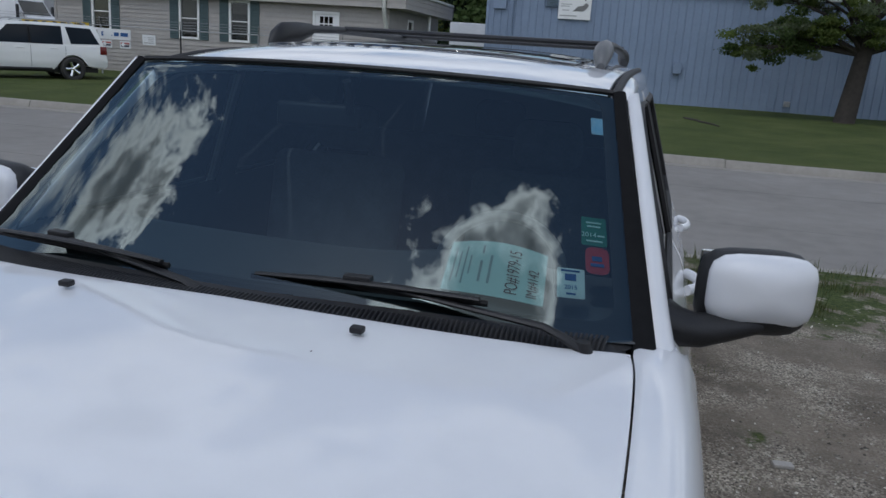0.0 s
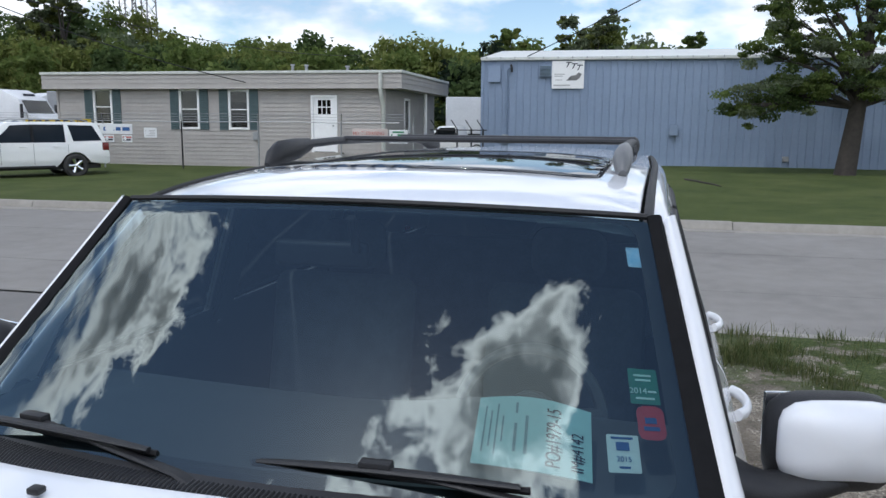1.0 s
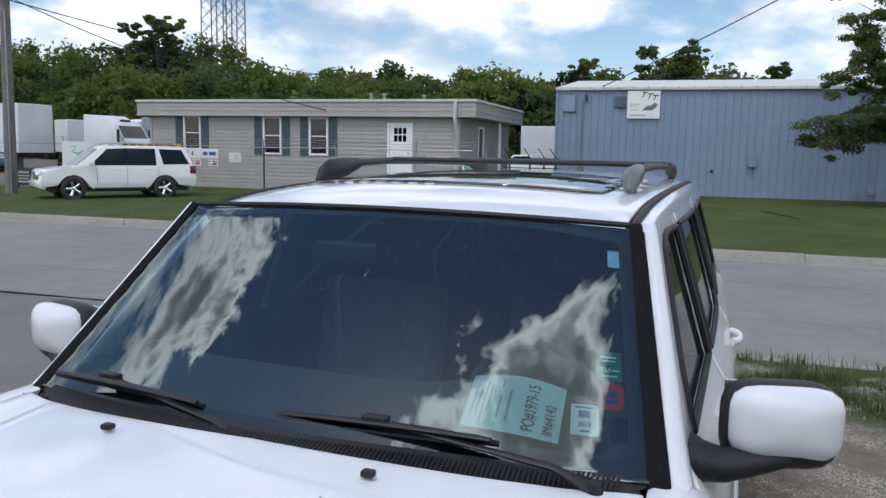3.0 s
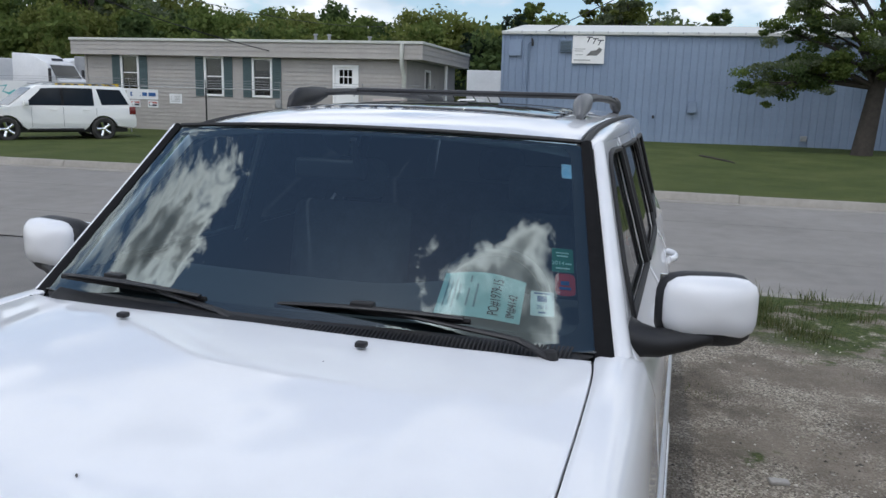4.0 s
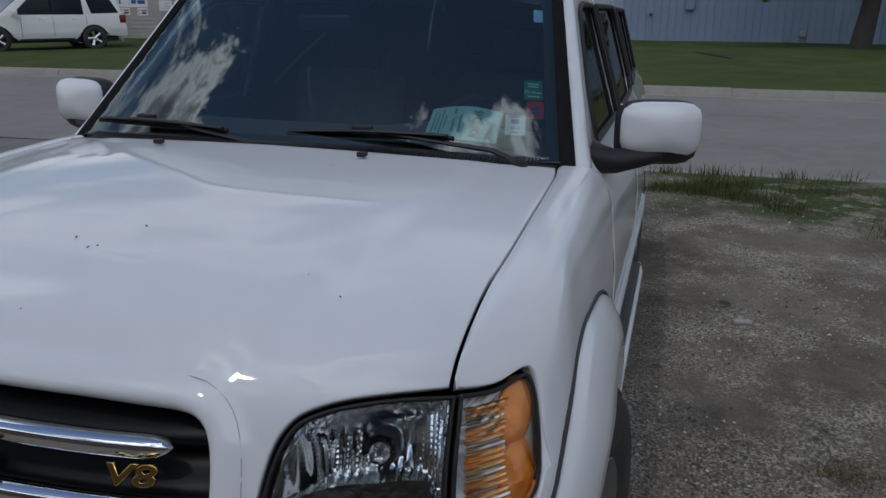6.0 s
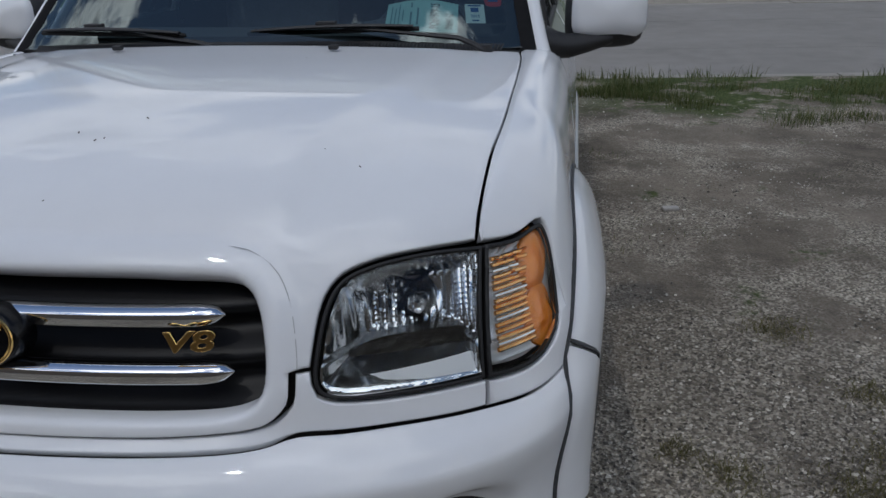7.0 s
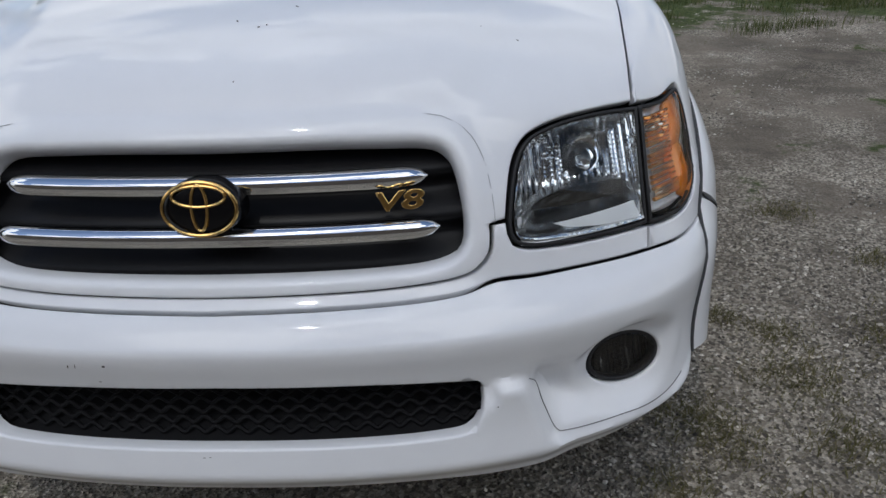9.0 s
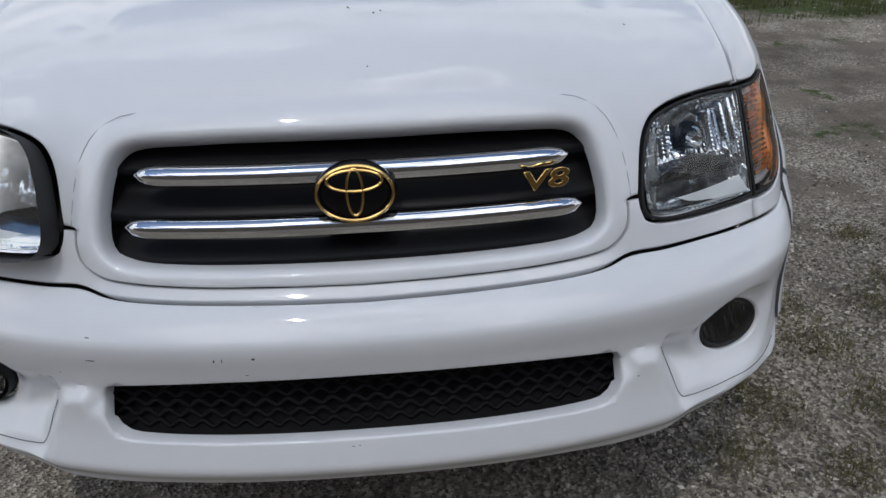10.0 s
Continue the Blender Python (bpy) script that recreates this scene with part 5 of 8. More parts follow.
    tube(bm, [(side * 0.97, 1.46, 0.435), (side * 0.985, 1.6, 0.44), (side * 0.985, 3.15, 0.44), (side * 0.97, 3.3, 0.435)], 0.014, 8)
    part("edge_trim", bm, M_PAINT, step_board)
    bm = bmesh.new()
    tube(bm, [on_side(flank, side)(y, 0.80) + Vector((side * 0.004, 0, 0)) for y in np.linspace(1.50, 3.28, 20)], 0.022, 8, squash=(0.6, 1.3))
    part("body_side_moulding", bm, M_PAINT, car)
    bm = bmesh.new()
    surf(bm, lambda u, v: Vector((side * (0.86 + 0.08 * v), 1.3 + 2.1 * u, 0.42 + 0.16 * v)), 10, 2)
    part("sill", bm, M_PAINT, car)

# closed rear end and underside
bm = bmesh.new()
surf(bm, lambda u, v: Vector(((2 * u - 1) * side_x(5.0, 0.55 + 1.26 * v) * 0.985, 5.04 + 0.02 * math.sin(math.pi * u) - 0.17 * smooth_step(0.55, 1.0, v), 0.55 + 1.27 * v)), 16, 14, thick=0.02)
part("tailgate", bm, M_PAINT, car)
bm = bmesh.new()
surf(bm, lambda u, v: Vector(((2 * u - 1) * 0.60, 5.075 - 0.17 * smooth_step(0.55, 1.0, 0.6 + 0.35 * v), 1.33 + 0.4 * v)), 8, 4)
part("tailgate_glass", bm, M_TINT, car)
bm = bmesh.new()
box(bm, (-0.88, 4.95, 0.48), (0.88, 5.16, 0.72), 0.04, 3)
part("rear_bumper", bm, M_PAINT, car)
for side in (1, -1):
    bm = bmesh.new()
    box(bm, (min(side * 0.62, side * 0.76), 4.98, 0.95), (max(side * 0.62, side * 0.76), 5.075, 1.25), 0.02, 2)
    part("tail_lamp", bm, mat("red lamp plastic", (0.45, 0.02, 0.02), 0.15), car)
bm = bmesh.new()
box(bm, (-0.70, 0.25, 0.42), (0.70, 4.9, 0.56), 0.03)
part("underbody", bm, M_RUBBER, car)
bm = bmesh.new()
box(bm, (-0.52, 0.36, 0.56), (0.52, 1.15, 1.15), 0.05)
part("engine_bay", bm, M_RUBBER, car)
for side in (1, -1):
    for wy in (WHEEL_Y, REAR_Y):
        bm = bmesh.new()
        rows = []
        for d in range(185, -10, -8):
            t = math.radians(d)
            rows.append([bm.verts.new((side * x, wy + 0.50 * math.cos(t), WHEEL_Z + 0.50 * math.sin(t))) for x in (0.55, 0.92 if wy < 2 else 0.86)])
        for r0, r1 in zip(rows, rows[1:]):
            bm.faces.new((r0[0], r0[1], r1[1], r1[0]))
        part("wheel_housing", bm, M_RUBBER, car)

# wheels
R_T = 0.395


def wheel(m):
    w = new("wheel")
    w.parent = car
    w.matrix_basis = m
    bm = bmesh.new()
    lathe(bm, [(0.225, -0.115), (0.27, -0.130), (0.33, -0.134), (0.365, -0.125), (0.388, -0.105), (R_T, -0.07), (R_T, 0.07), (0.388, 0.105), (0.365, 0.125), (0.33, 0.134), (0.27, 0.130), (0.225, 0.115)], 48, closed=True)
    tyre = part("tyre", bm, M_TYRE, w)
    bm = bmesh.new()
    for k in range(64):
        for zz in (-0.075, 0.0, 0.075):
            m2 = Matrix.Rotation(2 * math.pi * (k + (0.5 if zz == 0 else 0)) / 64, 4, "Z") @ Matrix.Translation((R_T - 0.001, 0, zz))
            box(bm, (-0.004, -0.013, -0.026), (0.006, 0.013, 0.026), 0, 1, m2)
    tread = part("tread_blocks", bm, M_TYRE, tyre)
    tread["kind"] = "stuff"
    bm = bmesh.new()
    lathe(bm, [(0.222, 0.118), (0.232, 0.112), (0.226, 0.06), (0.205, 0.02), (0.20, -0.10), (0.228, -0.112), (0.222, -0.118), (0.19, -0.1), (0.19, 0.02), (0.21, 0.08)], 40, closed=True)
    part("rim", bm, M_ALLOY, w)
    for k in range(5):
        bm = bmesh.new()
        m2 = Matrix.Rotation(2 * math.pi * k / 5, 4, "Z")
        tube(bm, [m2 @ Vector(p) for p in ((0.03, 0, 0.085), (0.10, 0, 0.092), (0.17, 0, 0.085), (0.215, 0, 0.07))], [0.036, 0.034, 0.036, 0.042], 8, squash=(1.0, 0.42))
        part("spoke", bm, M_ALLOY, w)
    bm = bmesh.new()
    lathe(bm, [(0.0005, 0.108), (0.03, 0.106), (0.046, 0.095), (0.055, 0.05)], 24)
    part("hub_cap", bm, M_ALLOY, w)
    bm = bmesh.new()
    lathe(bm, [(0.02, 0.0), (0.16, 0.0), (0.16, -0.02), (0.02, -0.02)], 32, closed=True)
    part("brake_disc", bm, M_STEEL, w)


for side in (1, -1):
    wheel(Matrix.Translation((side * 0.895, WHEEL_Y, WHEEL_Z)) @ Matrix.Rotation(radians(-7), 4, "Z") @ Matrix.Rotation(radians(90 * side), 4, "Y"))
    wheel(Matrix.Translation((side * 0.805, REAR_Y, WHEEL_Z)) @ Matrix.Rotation(radians(90 * side), 4, "Y"))

# ---- cowl, wipers, washer jets ----
bm = bmesh.new()
surf(bm, lambda u, v: (nose((2 * u - 1) * 0.86, 1.93 - 0.02 * (2 * u - 1) ** 2) + Vector((0, 0.02, -0.03))).lerp(screen(2 * u - 1, 0.10) + Vector((0, 0.0, -0.012)), v), 40, 4)
cowl = part("cowl_panel", bm, M_BLACK, car, "ribbed black plastic cowl")
bm = bmesh.new()
for k in range(150):
    u = -0.93 + 1.86 * k / 149
    p = nose(u * 0.86, 1.935 - 0.02 * u * u) + Vector((0, 0.022, -0.020))
    q = screen(u, 0.035) + Vector((0.006, -0.004, 0.004))
    tube(bm, [p, p.lerp(q, 0.5) + Vector((0, 0, 0.006)), q], 0.0036, 5)
ribs = part("cowl_ribs", bm, M_BLACK, cowl)
ribs["kind"] = "stuff"
for x in (-0.313, 0.313):
    jet = new("washer_jet")
    jet.parent = car
    bm = bmesh.new()

    box(bm, (-0.013, -0.011, -0.002), (0.013, 0.011, 0.011), 0.004, 2, Matrix.Translation((x, 1.094, 1.3735)))
    part("nozzle", bm, M_BLACK, jet)


def wiper(pivot, bend, middle, tip, heel):
    w = new("wiper")
    w.parent = car
    tagged(w, "black windscreen wiper at rest")
    up = Vector((0, -0.62, 0.78))
    P, B, C, T, H = (Vector(q) for q in (pivot, bend, middle, tip, heel))
    bm = bmesh.new()
    tube(bm, [P, P.lerp(B, 0.5) + up * 0.008, B + up * 0.006, B.lerp(C, 0.5) + up * 0.008, C + up * 0.010], [0.016, 0.014, 0.012, 0.009, 0.007], 8, squash=(1.1, 0.6))
    part("arm", bm, M_BLACK, w, "weathered black wiper arm")
    bm = bmesh.new()
    lathe(bm, [(0.0005, 0.02), (0.014, 0.018), (0.02, 0.0), (0.02, -0.02)], 16, Matrix.Translation(P))
    part("pivot_cap", bm, M_BLACK, w)
    bm = bmesh.new()
    pts = [T.lerp(H, t) - up * 0.004 for t in np.linspace(0, 1, 13)]
    tube(bm, pts, 0.0045, 6, squash=(1.0, 1.6))
    part("rubber_blade", bm, M_RUBBER, w)
    bm = bmesh.new()
    pts = [T.lerp(H, t) + up * (0.006 + 0.010 * math.sin(math.pi * t)) for t in np.linspace(0.03, 0.97, 13)]
    tube(bm, pts, [0.007 + 0.003 * math.sin(math.pi * t) for t in np.linspace(0, 1, 13)], 8, squash=(1.2, 0.6))
    part("blade_frame", bm, M_BLACK, w)
    bm = bmesh.new()
    d = (H - T).normalized()
    box(bm, (-0.03, -0.013, -0.008), (0.03, 0.013, 0.012), 0.004, 2, Matrix.Translation(C + up * 0.010) @ d.to_track_quat("X", "Z").to_matrix().to_4x4())
    part("clip", bm, M_BLACK, w)


wiper((0.705, 1.272, 1.338), (0.626, 1.268, 1.372), (0.242, 1.278, 1.405), (0.0, 1.272, 1.393), (0.512, 1.278, 1.404))
wiper((-0.062, 1.215, 1.347), (-0.13, 1.235, 1.366), (-0.505, 1.310, 1.400), (-0.690, 1.308, 1.396), (-0.19, 1.258, 1.392))

# ---- inside the cabin ----
M_DASH = mat("grey-brown dash plastic", (0.085, 0.09, 0.095), 0.75, vary=0.2, scale=10, bump=0.2, bump_scale=250)
M_SEAT = mat("grey cloth seat", (0.30, 0.31, 0.33), 0.95, vary=0.2, scale=12, bump=0.3, bump_scale=300)
M_LINER = mat("pale headliner", (0.46, 0.48, 0.51), 0.95, vary=0.1, scale=5)
bm = bmesh.new()
DASH = [(1.26, 1.335), (1.40, 1.352), (1.58, 1.362), (1.72, 1.355), (1.80, 1.32), (1.83, 1.22), (1.80, 1.0)]
surf(bm, lambda u, v: Vector(((2 * u - 1) * 0.80, curve_at([(i, p[0]) for i, p in enumerate(DASH)], v * 6) + 0.1 * (2 * u - 1) ** 2 * (1 - v), curve_at([(i, p[1]) for i, p in enumerate(DASH)], v * 6) + (0.035 * math.exp(-((2 * u - 1.45) / 0.22) ** 2) * smooth_step(0.35, 0.6, v)))), 36, 24)
part("dashboard", bm, M_DASH, car)
wheel_c = Vector((0.40, 1.96, 1.26))
steer = new("steering_wheel")
steer.parent = car
sm = Matrix.Translation(wheel_c) @ Matrix.Rotation(radians(62), 4, "X")
bm = bmesh.new()
tube(bm, [sm @ Vector((0.185 * math.cos(t), 0.185 * math.sin(t), 0)) for t in np.linspace(0, 2 * math.pi, 41)], 0.016, 8, False)
part("wheel_ring", bm, M_DASH, steer)
bm = bmesh.new()
lathe(bm, [(0.0005, 0.02), (0.07, 0.015), (0.08, -0.03)], 20, sm)
part("hub", bm, M_DASH, steer)
for t in (10, 170, 270):
    bm = bmesh.new()
    tube(bm, [sm @ Vector((0.06 * math.cos(math.radians(t)), 0.06 * math.sin(math.radians(t)), 0)), sm @ Vector((0.185 * math.cos(math.radians(t)), 0.185 * math.sin(math.radians(t)), 0))], 0.018, 6)
    part("spoke", bm, M_DASH, steer)


def seat(x, y, wide):
    s = new("seat")
    s.parent = car
    for name, lo, hi, lean in (("cushion", (-wide, -0.28, 0.72), (wide, 0.27, 0.90), 0), ("backrest", (-wide, 0.20, 0.86), (wide, 0.36, 1.48), 12), ("headrest", (-0.13, 0.27, 1.50), (0.13, 0.37, 1.68), 12)):
        bm = bmesh.new()
        piv = Matrix.Translation((x, y, 0)) @ Matrix.Translation((0, 0.25, 0.88)) @ Matrix.Rotation(radians(-lean), 4, "X") @ Matrix.Translation((0, -0.25, -0.88))
        box(bm, lo, hi, 0.055, 4, piv)
        part(name, bm, M_SEAT, s)


seat(0.40, 2.30, 0.26)
seat(-0.40, 2.30, 0.26)
seat(0.0, 3.35, 0.66)
bm = bmesh.new()
surf(bm, lambda u, v: roof((2 * u - 1) * 0.64, 1.83 + 3.1 * v) + Vector((0, 0, -0.035)), 12, 20)
part("headliner", bm, M_LINER, car)
bm = bmesh.new()
box(bm, (-0.80, 1.3, 0.58), (0.80, 4.95, 0.62))
part("cabin_floor", bm, M_DASH, car)
bm = bmesh.new()
surf(bm, lambda u, v: Vector((-0.80 + 1.6 * u, 1.30, 0.55 + 0.78 * v)), 4, 4)
part("bulkhead", bm, M_RUBBER, car)
for side in (1, -1):
    bm = bmesh.new()
    surf(bm, lambda u, v: Vector((side * (side_x(1.5 + 3.4 * u, 0.7 + 0.6 * v) - 0.05), 1.5 + 3.4 * u, 0.6 + 0.745 * v)), 8, 4)
    part("door_trim", bm, M_DASH, car)
    for py in (2.55, 3.56):
        bm = bmesh.new()
        surf(bm, lambda u, v: Vector((side * (side_x(py, 1.3 + 0.5 * v) - 0.03), py - 0.05 + 0.1 * u, 1.3 + 0.5 * v)), 2, 6, thick=0.02)
        part("pillar_trim", bm, M_DASH, car)
rv = new("rear_view_mirror")
rv.parent = car
bm = bmesh.new()
box(bm, (-0.12, 1.80, 1.655), (0.12, 1.83, 1.72), 0.012, 3, Matrix.Rotation(radians(3), 4, "Z"))
part("housing", bm, M_BLACK, rv)
bm = bmesh.new()
tube(bm, [(0.0, 1.80, 1.70), (0.0, 1.775, 1.765), (0.0, 1.765, 1.785)], 0.012, 8)
part("stem", bm, M_BLACK, rv)

# ---- stickers on the glass and the paper on the dash ----
def decal(u0, v0, u1, v1, material, label, r=0.004):
    bm = panel(rect(u0, v0, u1, v1, r, 2, 0.02), lambda u, v: screen(u, v) + Vector((0, 0.004, -0.005)), 0.03, 0.0002, 0.0)
    return part("sticker", bm, material, windscreen, label)


M_GREEN = mat("green sticker print", (0.02, 0.20, 0.13), 0.6, vary=0.2, scale=60)
M_RED = mat("red sticker print", (0.48, 0.03, 0.035), 0.6, vary=0.2, scale=60)
M_LIGHTBLUE = mat("pale blue sticker print", (0.25, 0.55, 0.78), 0.6, color2=(0.6, 0.75, 0.85), scale=40)
M_PAPERW = mat("white sticker paper", (0.66, 0.74, 0.70), 0.8, vary=0.08, scale=40)
M_INK = mat("dark print", (0.03, 0.035, 0.05), 0.8, vary=0.2, scale=60)
M_INKBLUE = mat("blue print", (0.03, 0.10, 0.28), 0.8, vary=0.2, scale=60)
M_MINT = mat("mint green paper", (0.42, 0.70, 0.66), 0.85, vary=0.06, scale=9, bump=0.1, bump_scale=40)


def screen_m(u, v, off=0.0):
    """A frame on the glass, x to the right and y up the pane, facing out."""
    p = screen(u, v) + Vector((0, 0.0032, -0.004)) * (1 if off == 0 else off)
    ex = (screen(u + 0.01, v) - screen(u - 0.01, v)).normalized()
    ey = (screen(u, v + 0.01) - screen(u, v - 0.01)).normalized()
    ez = ex.cross(ey).normalized()
    ey = ez.cross(ex)
    return Matrix(((ex.x, ey.x, ez.x, p.x), (ex.y, ey.y, ez.y, p.y), (ex.z, ey.z, ez.z, p.z), (0, 0, 0, 1)))


def bars(m, rows, material, parent, name="print_bar"):
    """Flat bars of print, each (x, y, width, height) in the frame m."""
    for x, y, w, h in rows:
        bm = bmesh.new()
        box(bm, (x - w / 2, y - h / 2, -0.0003), (x + w / 2, y + h / 2, 0.0005), 0, 1, m)
        part(name, bm, material, parent, smooth=False)


green = decal(0.878, 0.345, 0.950, 0.450, M_GREEN, "green inspection sticker")
gm = screen_m(0.914, 0.398)
M_PALE = mat("pale print", (0.55, 0.75, 0.68), 0.8)
text_mesh("year_print", "2014", 0.017, M_PALE, green, gm @ Matrix.Translation((-0.012, -0.012, 0.001)), 0.0003)
bars(gm, [(0, 0.022, 0.034, 0.004), (0.0, 0.012, 0.030, 0.004), (0.015, -0.012, 0.016, 0.004), (0, -0.027, 0.036, 0.004)], M_PALE, green)
red = decal(0.888, 0.245, 0.953, 0.340, M_RED, "red octagonal sticker", 0.018)
bars(screen_m(0.92, 0.292), [(0, 0.004, 0.022, 0.012), (0, -0.012, 0.030, 0.008)], M_INKBLUE, red)
white = decal(0.812, 0.155, 0.885, 0.255, M_PAPERW, "white oil-change sticker")
wm = screen_m(0.848, 0.204)
text_mesh("year_print", "2015", 0.014, M_INKBLUE, white, wm @ Matrix.Translation((0, -0.011, 0.001)), 0.0003)
bars(wm, [(0, 0.014, 0.024, 0.016), (0, -0.026, 0.02, 0.004), (0, 0.03, 0.04, 0.004)], M_INKBLUE, white)
decal(0.918, 0.800, 0.965, 0.875, M_LIGHTBLUE, "small pale blue sticker")

paper = thing("paper_sign", "mint green paper with large black numbers lying on dashboard", "paper")
PTL, PTR, PBR = Vector((0.353, 1.605, 1.436)), Vector((0.584, 1.582, 1.436)), Vector((0.605, 1.402, 1.372))
PBL = PTL + PBR - PTR


def sheet(u, v):
    return PBL.lerp(PBR, u).lerp(PTL.lerp(PTR, u), v) + Vector((0, 0, 0.012 * math.sin(math.pi * u) * (0.3 + v)))


def lay(me):
    """Lays a flat mesh, x up the sheet and y towards its left edge, on the curved paper."""
    for q in me.vertices:
        v, u = 0.5 + q.co.x / (PTL - PBL).length, 0.5 - q.co.y / (PBR - PBL).length
        q.co = sheet(u, v) + Vector((0, -0.001, 0.0026)) + Vector((0, 0, 0.3 * q.co.z))


bm = bmesh.new()
surf(bm, sheet, 14, 10, thick=0.001)
part("sheet", bm, M_MINT, paper)
for words, size, along, across, wide in (("PO#1979-15", 0.042, -0.005, -0.044, 0.70), ("IM#4142", 0.034, -0.032, -0.090, 0.82)):
    lay(text_mesh("number_print", words, size, M_INK, paper, Matrix.Translation((along, across, 0)), 0.0003, stretch=wide).data)
M_FAINT = mat("pale grey print", (0.20, 0.34, 0.36), 0.8, vary=0.2, scale=60)
for x, y, w, h in [(0.0, 0.098 - 0.0125 * k, (0.13, 0.10, 0.14, 0.07)[k % 4], 0.0035) for k in range(4)] + [(-0.02, 0.034, 0.075, 0.006), (-0.01, 0.012, 0.10, 0.006), (0.06, 0.034, 0.03, 0.005)]:
    bm = bmesh.new()
    for k in range(8):
        box(bm, (x - w / 2 + w * k / 8, y - h / 2, -0.0003), (x - w / 2 + w * (k + 1) / 8, y + h / 2, 0.0005))
    lay(part("print_bar", bm, M_FAINT, paper, smooth=False).data)
# ---- across the street: buildings ----
def local(u, v, z=0.0, turn=0.0):
    return Matrix.Translation(street(u, v, z)) @ Matrix.Rotation(STREET + radians(turn), 4, "Z")


def wall_mesh(x0, x1, z0, z1, y0, y1, holes):
    """A wall of real thickness with rectangular openings through it."""
    bm = bmesh.new()
    xs = sorted({x0, x1, *[h[0] for h in holes], *[h[2] for h in holes]})
    for a, b in zip(xs, xs[1:]):
        cuts = sorted((h[1], h[3]) for h in holes if h[0] < (a + b) / 2 < h[2])
        z = z0
        for lo, hi in cuts + [(z1, z1)]:
            if lo > z + 1e-6:
                box(bm, (a, y0, z), (b, y1, lo))
            z = hi
    bmesh.ops.remove_doubles(bm, verts=bm.verts, dist=1e-5)
    return bm


M_SIDING = mat("taupe vinyl siding", (0.385, 0.361, 0.335), 0.6, color2=(0.325, 0.304, 0.282), scale=1.2, per_object=0.04)
M_TRIMPALE = mat("pale roof trim", (0.58, 0.59, 0.54), 0.5, vary=0.15, scale=2)
M_SHUTTER = mat("dark green shutter", (0.075, 0.115, 0.122), 0.55, vary=0.15, scale=6)
M_ROOFFELT = mat("grey roofing felt", (0.16, 0.155, 0.15), 0.95, vary=0.2, scale=1.5)
M_ROOM = mat("unlit room wall", (0.10, 0.095, 0.085), 0.9, vary=0.2, scale=2)
M_BLIND = mat("drawn blind", (0.35, 0.31, 0.26), 0.9, vary=0.15, scale=4)
M_PANE = glass_mat("window pane", (0.55, 0.58, 0.56), ior=1.5)


def siding(parent, x0, x1, z0, z1, holes, face, step=0.155, along="x"):
    """Lapped boards, each one an object, cut round the openings. face: the wall's outer plane; along: the way the wall runs."""
    z = z0
    while z < z1 - 0.02:
        top = min(z + step, z1)
        spans = [(x0, x1)]
        for h in holes:
            if h[1] < top - 0.01 and h[3] > z + 0.01:
                nxt = []
                for a, b in spans:
                    if h[0] > a: nxt.append((a, min(b, h[0])))
                    if h[2] < b: nxt.append((max(a, h[2]), b))
                spans = [(a, b) for a, b in nxt if b - a > 0.03]
        for a, b in spans:
            sect = [(0.0, z), (-0.024, z), (-0.020, z + 0.012), (-0.004, top), (0.0, top)]
            verts = []
            for e in (a, b):
                for d, h in sect:
                    verts.append((e, face + d, h) if along == "x" else (face - d, e, h))
            n = len(sect)
            faces = [(i, (i + 1) % n, n + (i + 1) % n, n + i) for i in range(n)] + [tuple(range(n)), tuple(range(2 * n - 1, n - 1, -1))]
            raw("siding_board", verts, faces, M_SIDING, parent)
        z += step


def window_unit(parent, x0, z0, x1, z1, y, blind=0.5):
    w = new("window")
    w.parent = parent
    f = 0.085
    for name, lo, hi in (("jamb", (x0, z0), (x0 + f, z1)), ("jamb", (x1 - f, z0), (x1, z1)), ("head", (x0 + f, z1 - f), (x1 - f, z1)), ("sill", (x0 + f, z0), (x1 - f, z0 + f)), ("meeting_rail", (x0 + f, (z0 + z1) / 2 - 0.02), (x1 - f, (z0 + z1) / 2 + 0.02))):
        bm = bmesh.new()
        box(bm, (lo[0], y - 0.05 if name != "meeting_rail" else y - 0.01, lo[1]), (hi[0], y + 0.08, hi[1]), 0.008)
        part(name, bm, M_WHITE, w)
    bm = bmesh.new()
    box(bm, (x0 + f, y + 0.015, z0 + f), (x1 - f, y + 0.021, z1 - f))
    part("pane", bm, M_PANE, w).visible_shadow = False
    if blind:
        bm = bmesh.new()
        box(bm, (x0 + f, y + 0.05, z1 - f - (z1 - z0 - 2 * f) * blind), (x1 - f, y + 0.06, z1 - f))
        part("blind", bm, M_BLIND, w)


def shutter(parent, x0, z0, x1, z1, y):
    s = new("shutter")
    s.parent = parent
    bm = bmesh.new()
    box(bm, (x0, y - 0.055, z0), (x1, y - 0.026, z1), 0.006)
    part("shutter_frame", bm, M_SHUTTER, s)
    n = 16
    bm = bmesh.new()
    for k in range(n):
        zz = z0 + 0.06 + (z1 - z0 - 0.12) * (k + 0.5) / n
        box(bm, (x0 + 0.05, -0.010, -0.024), (x1 - 0.05, 0.004, 0.024), 0, 1, Matrix.Translation((0, y - 0.056, zz)) @ Matrix.Rotation(radians(22), 4, "X"))
    part("louvres", bm, M_SHUTTER, s)["kind"] = "stuff"


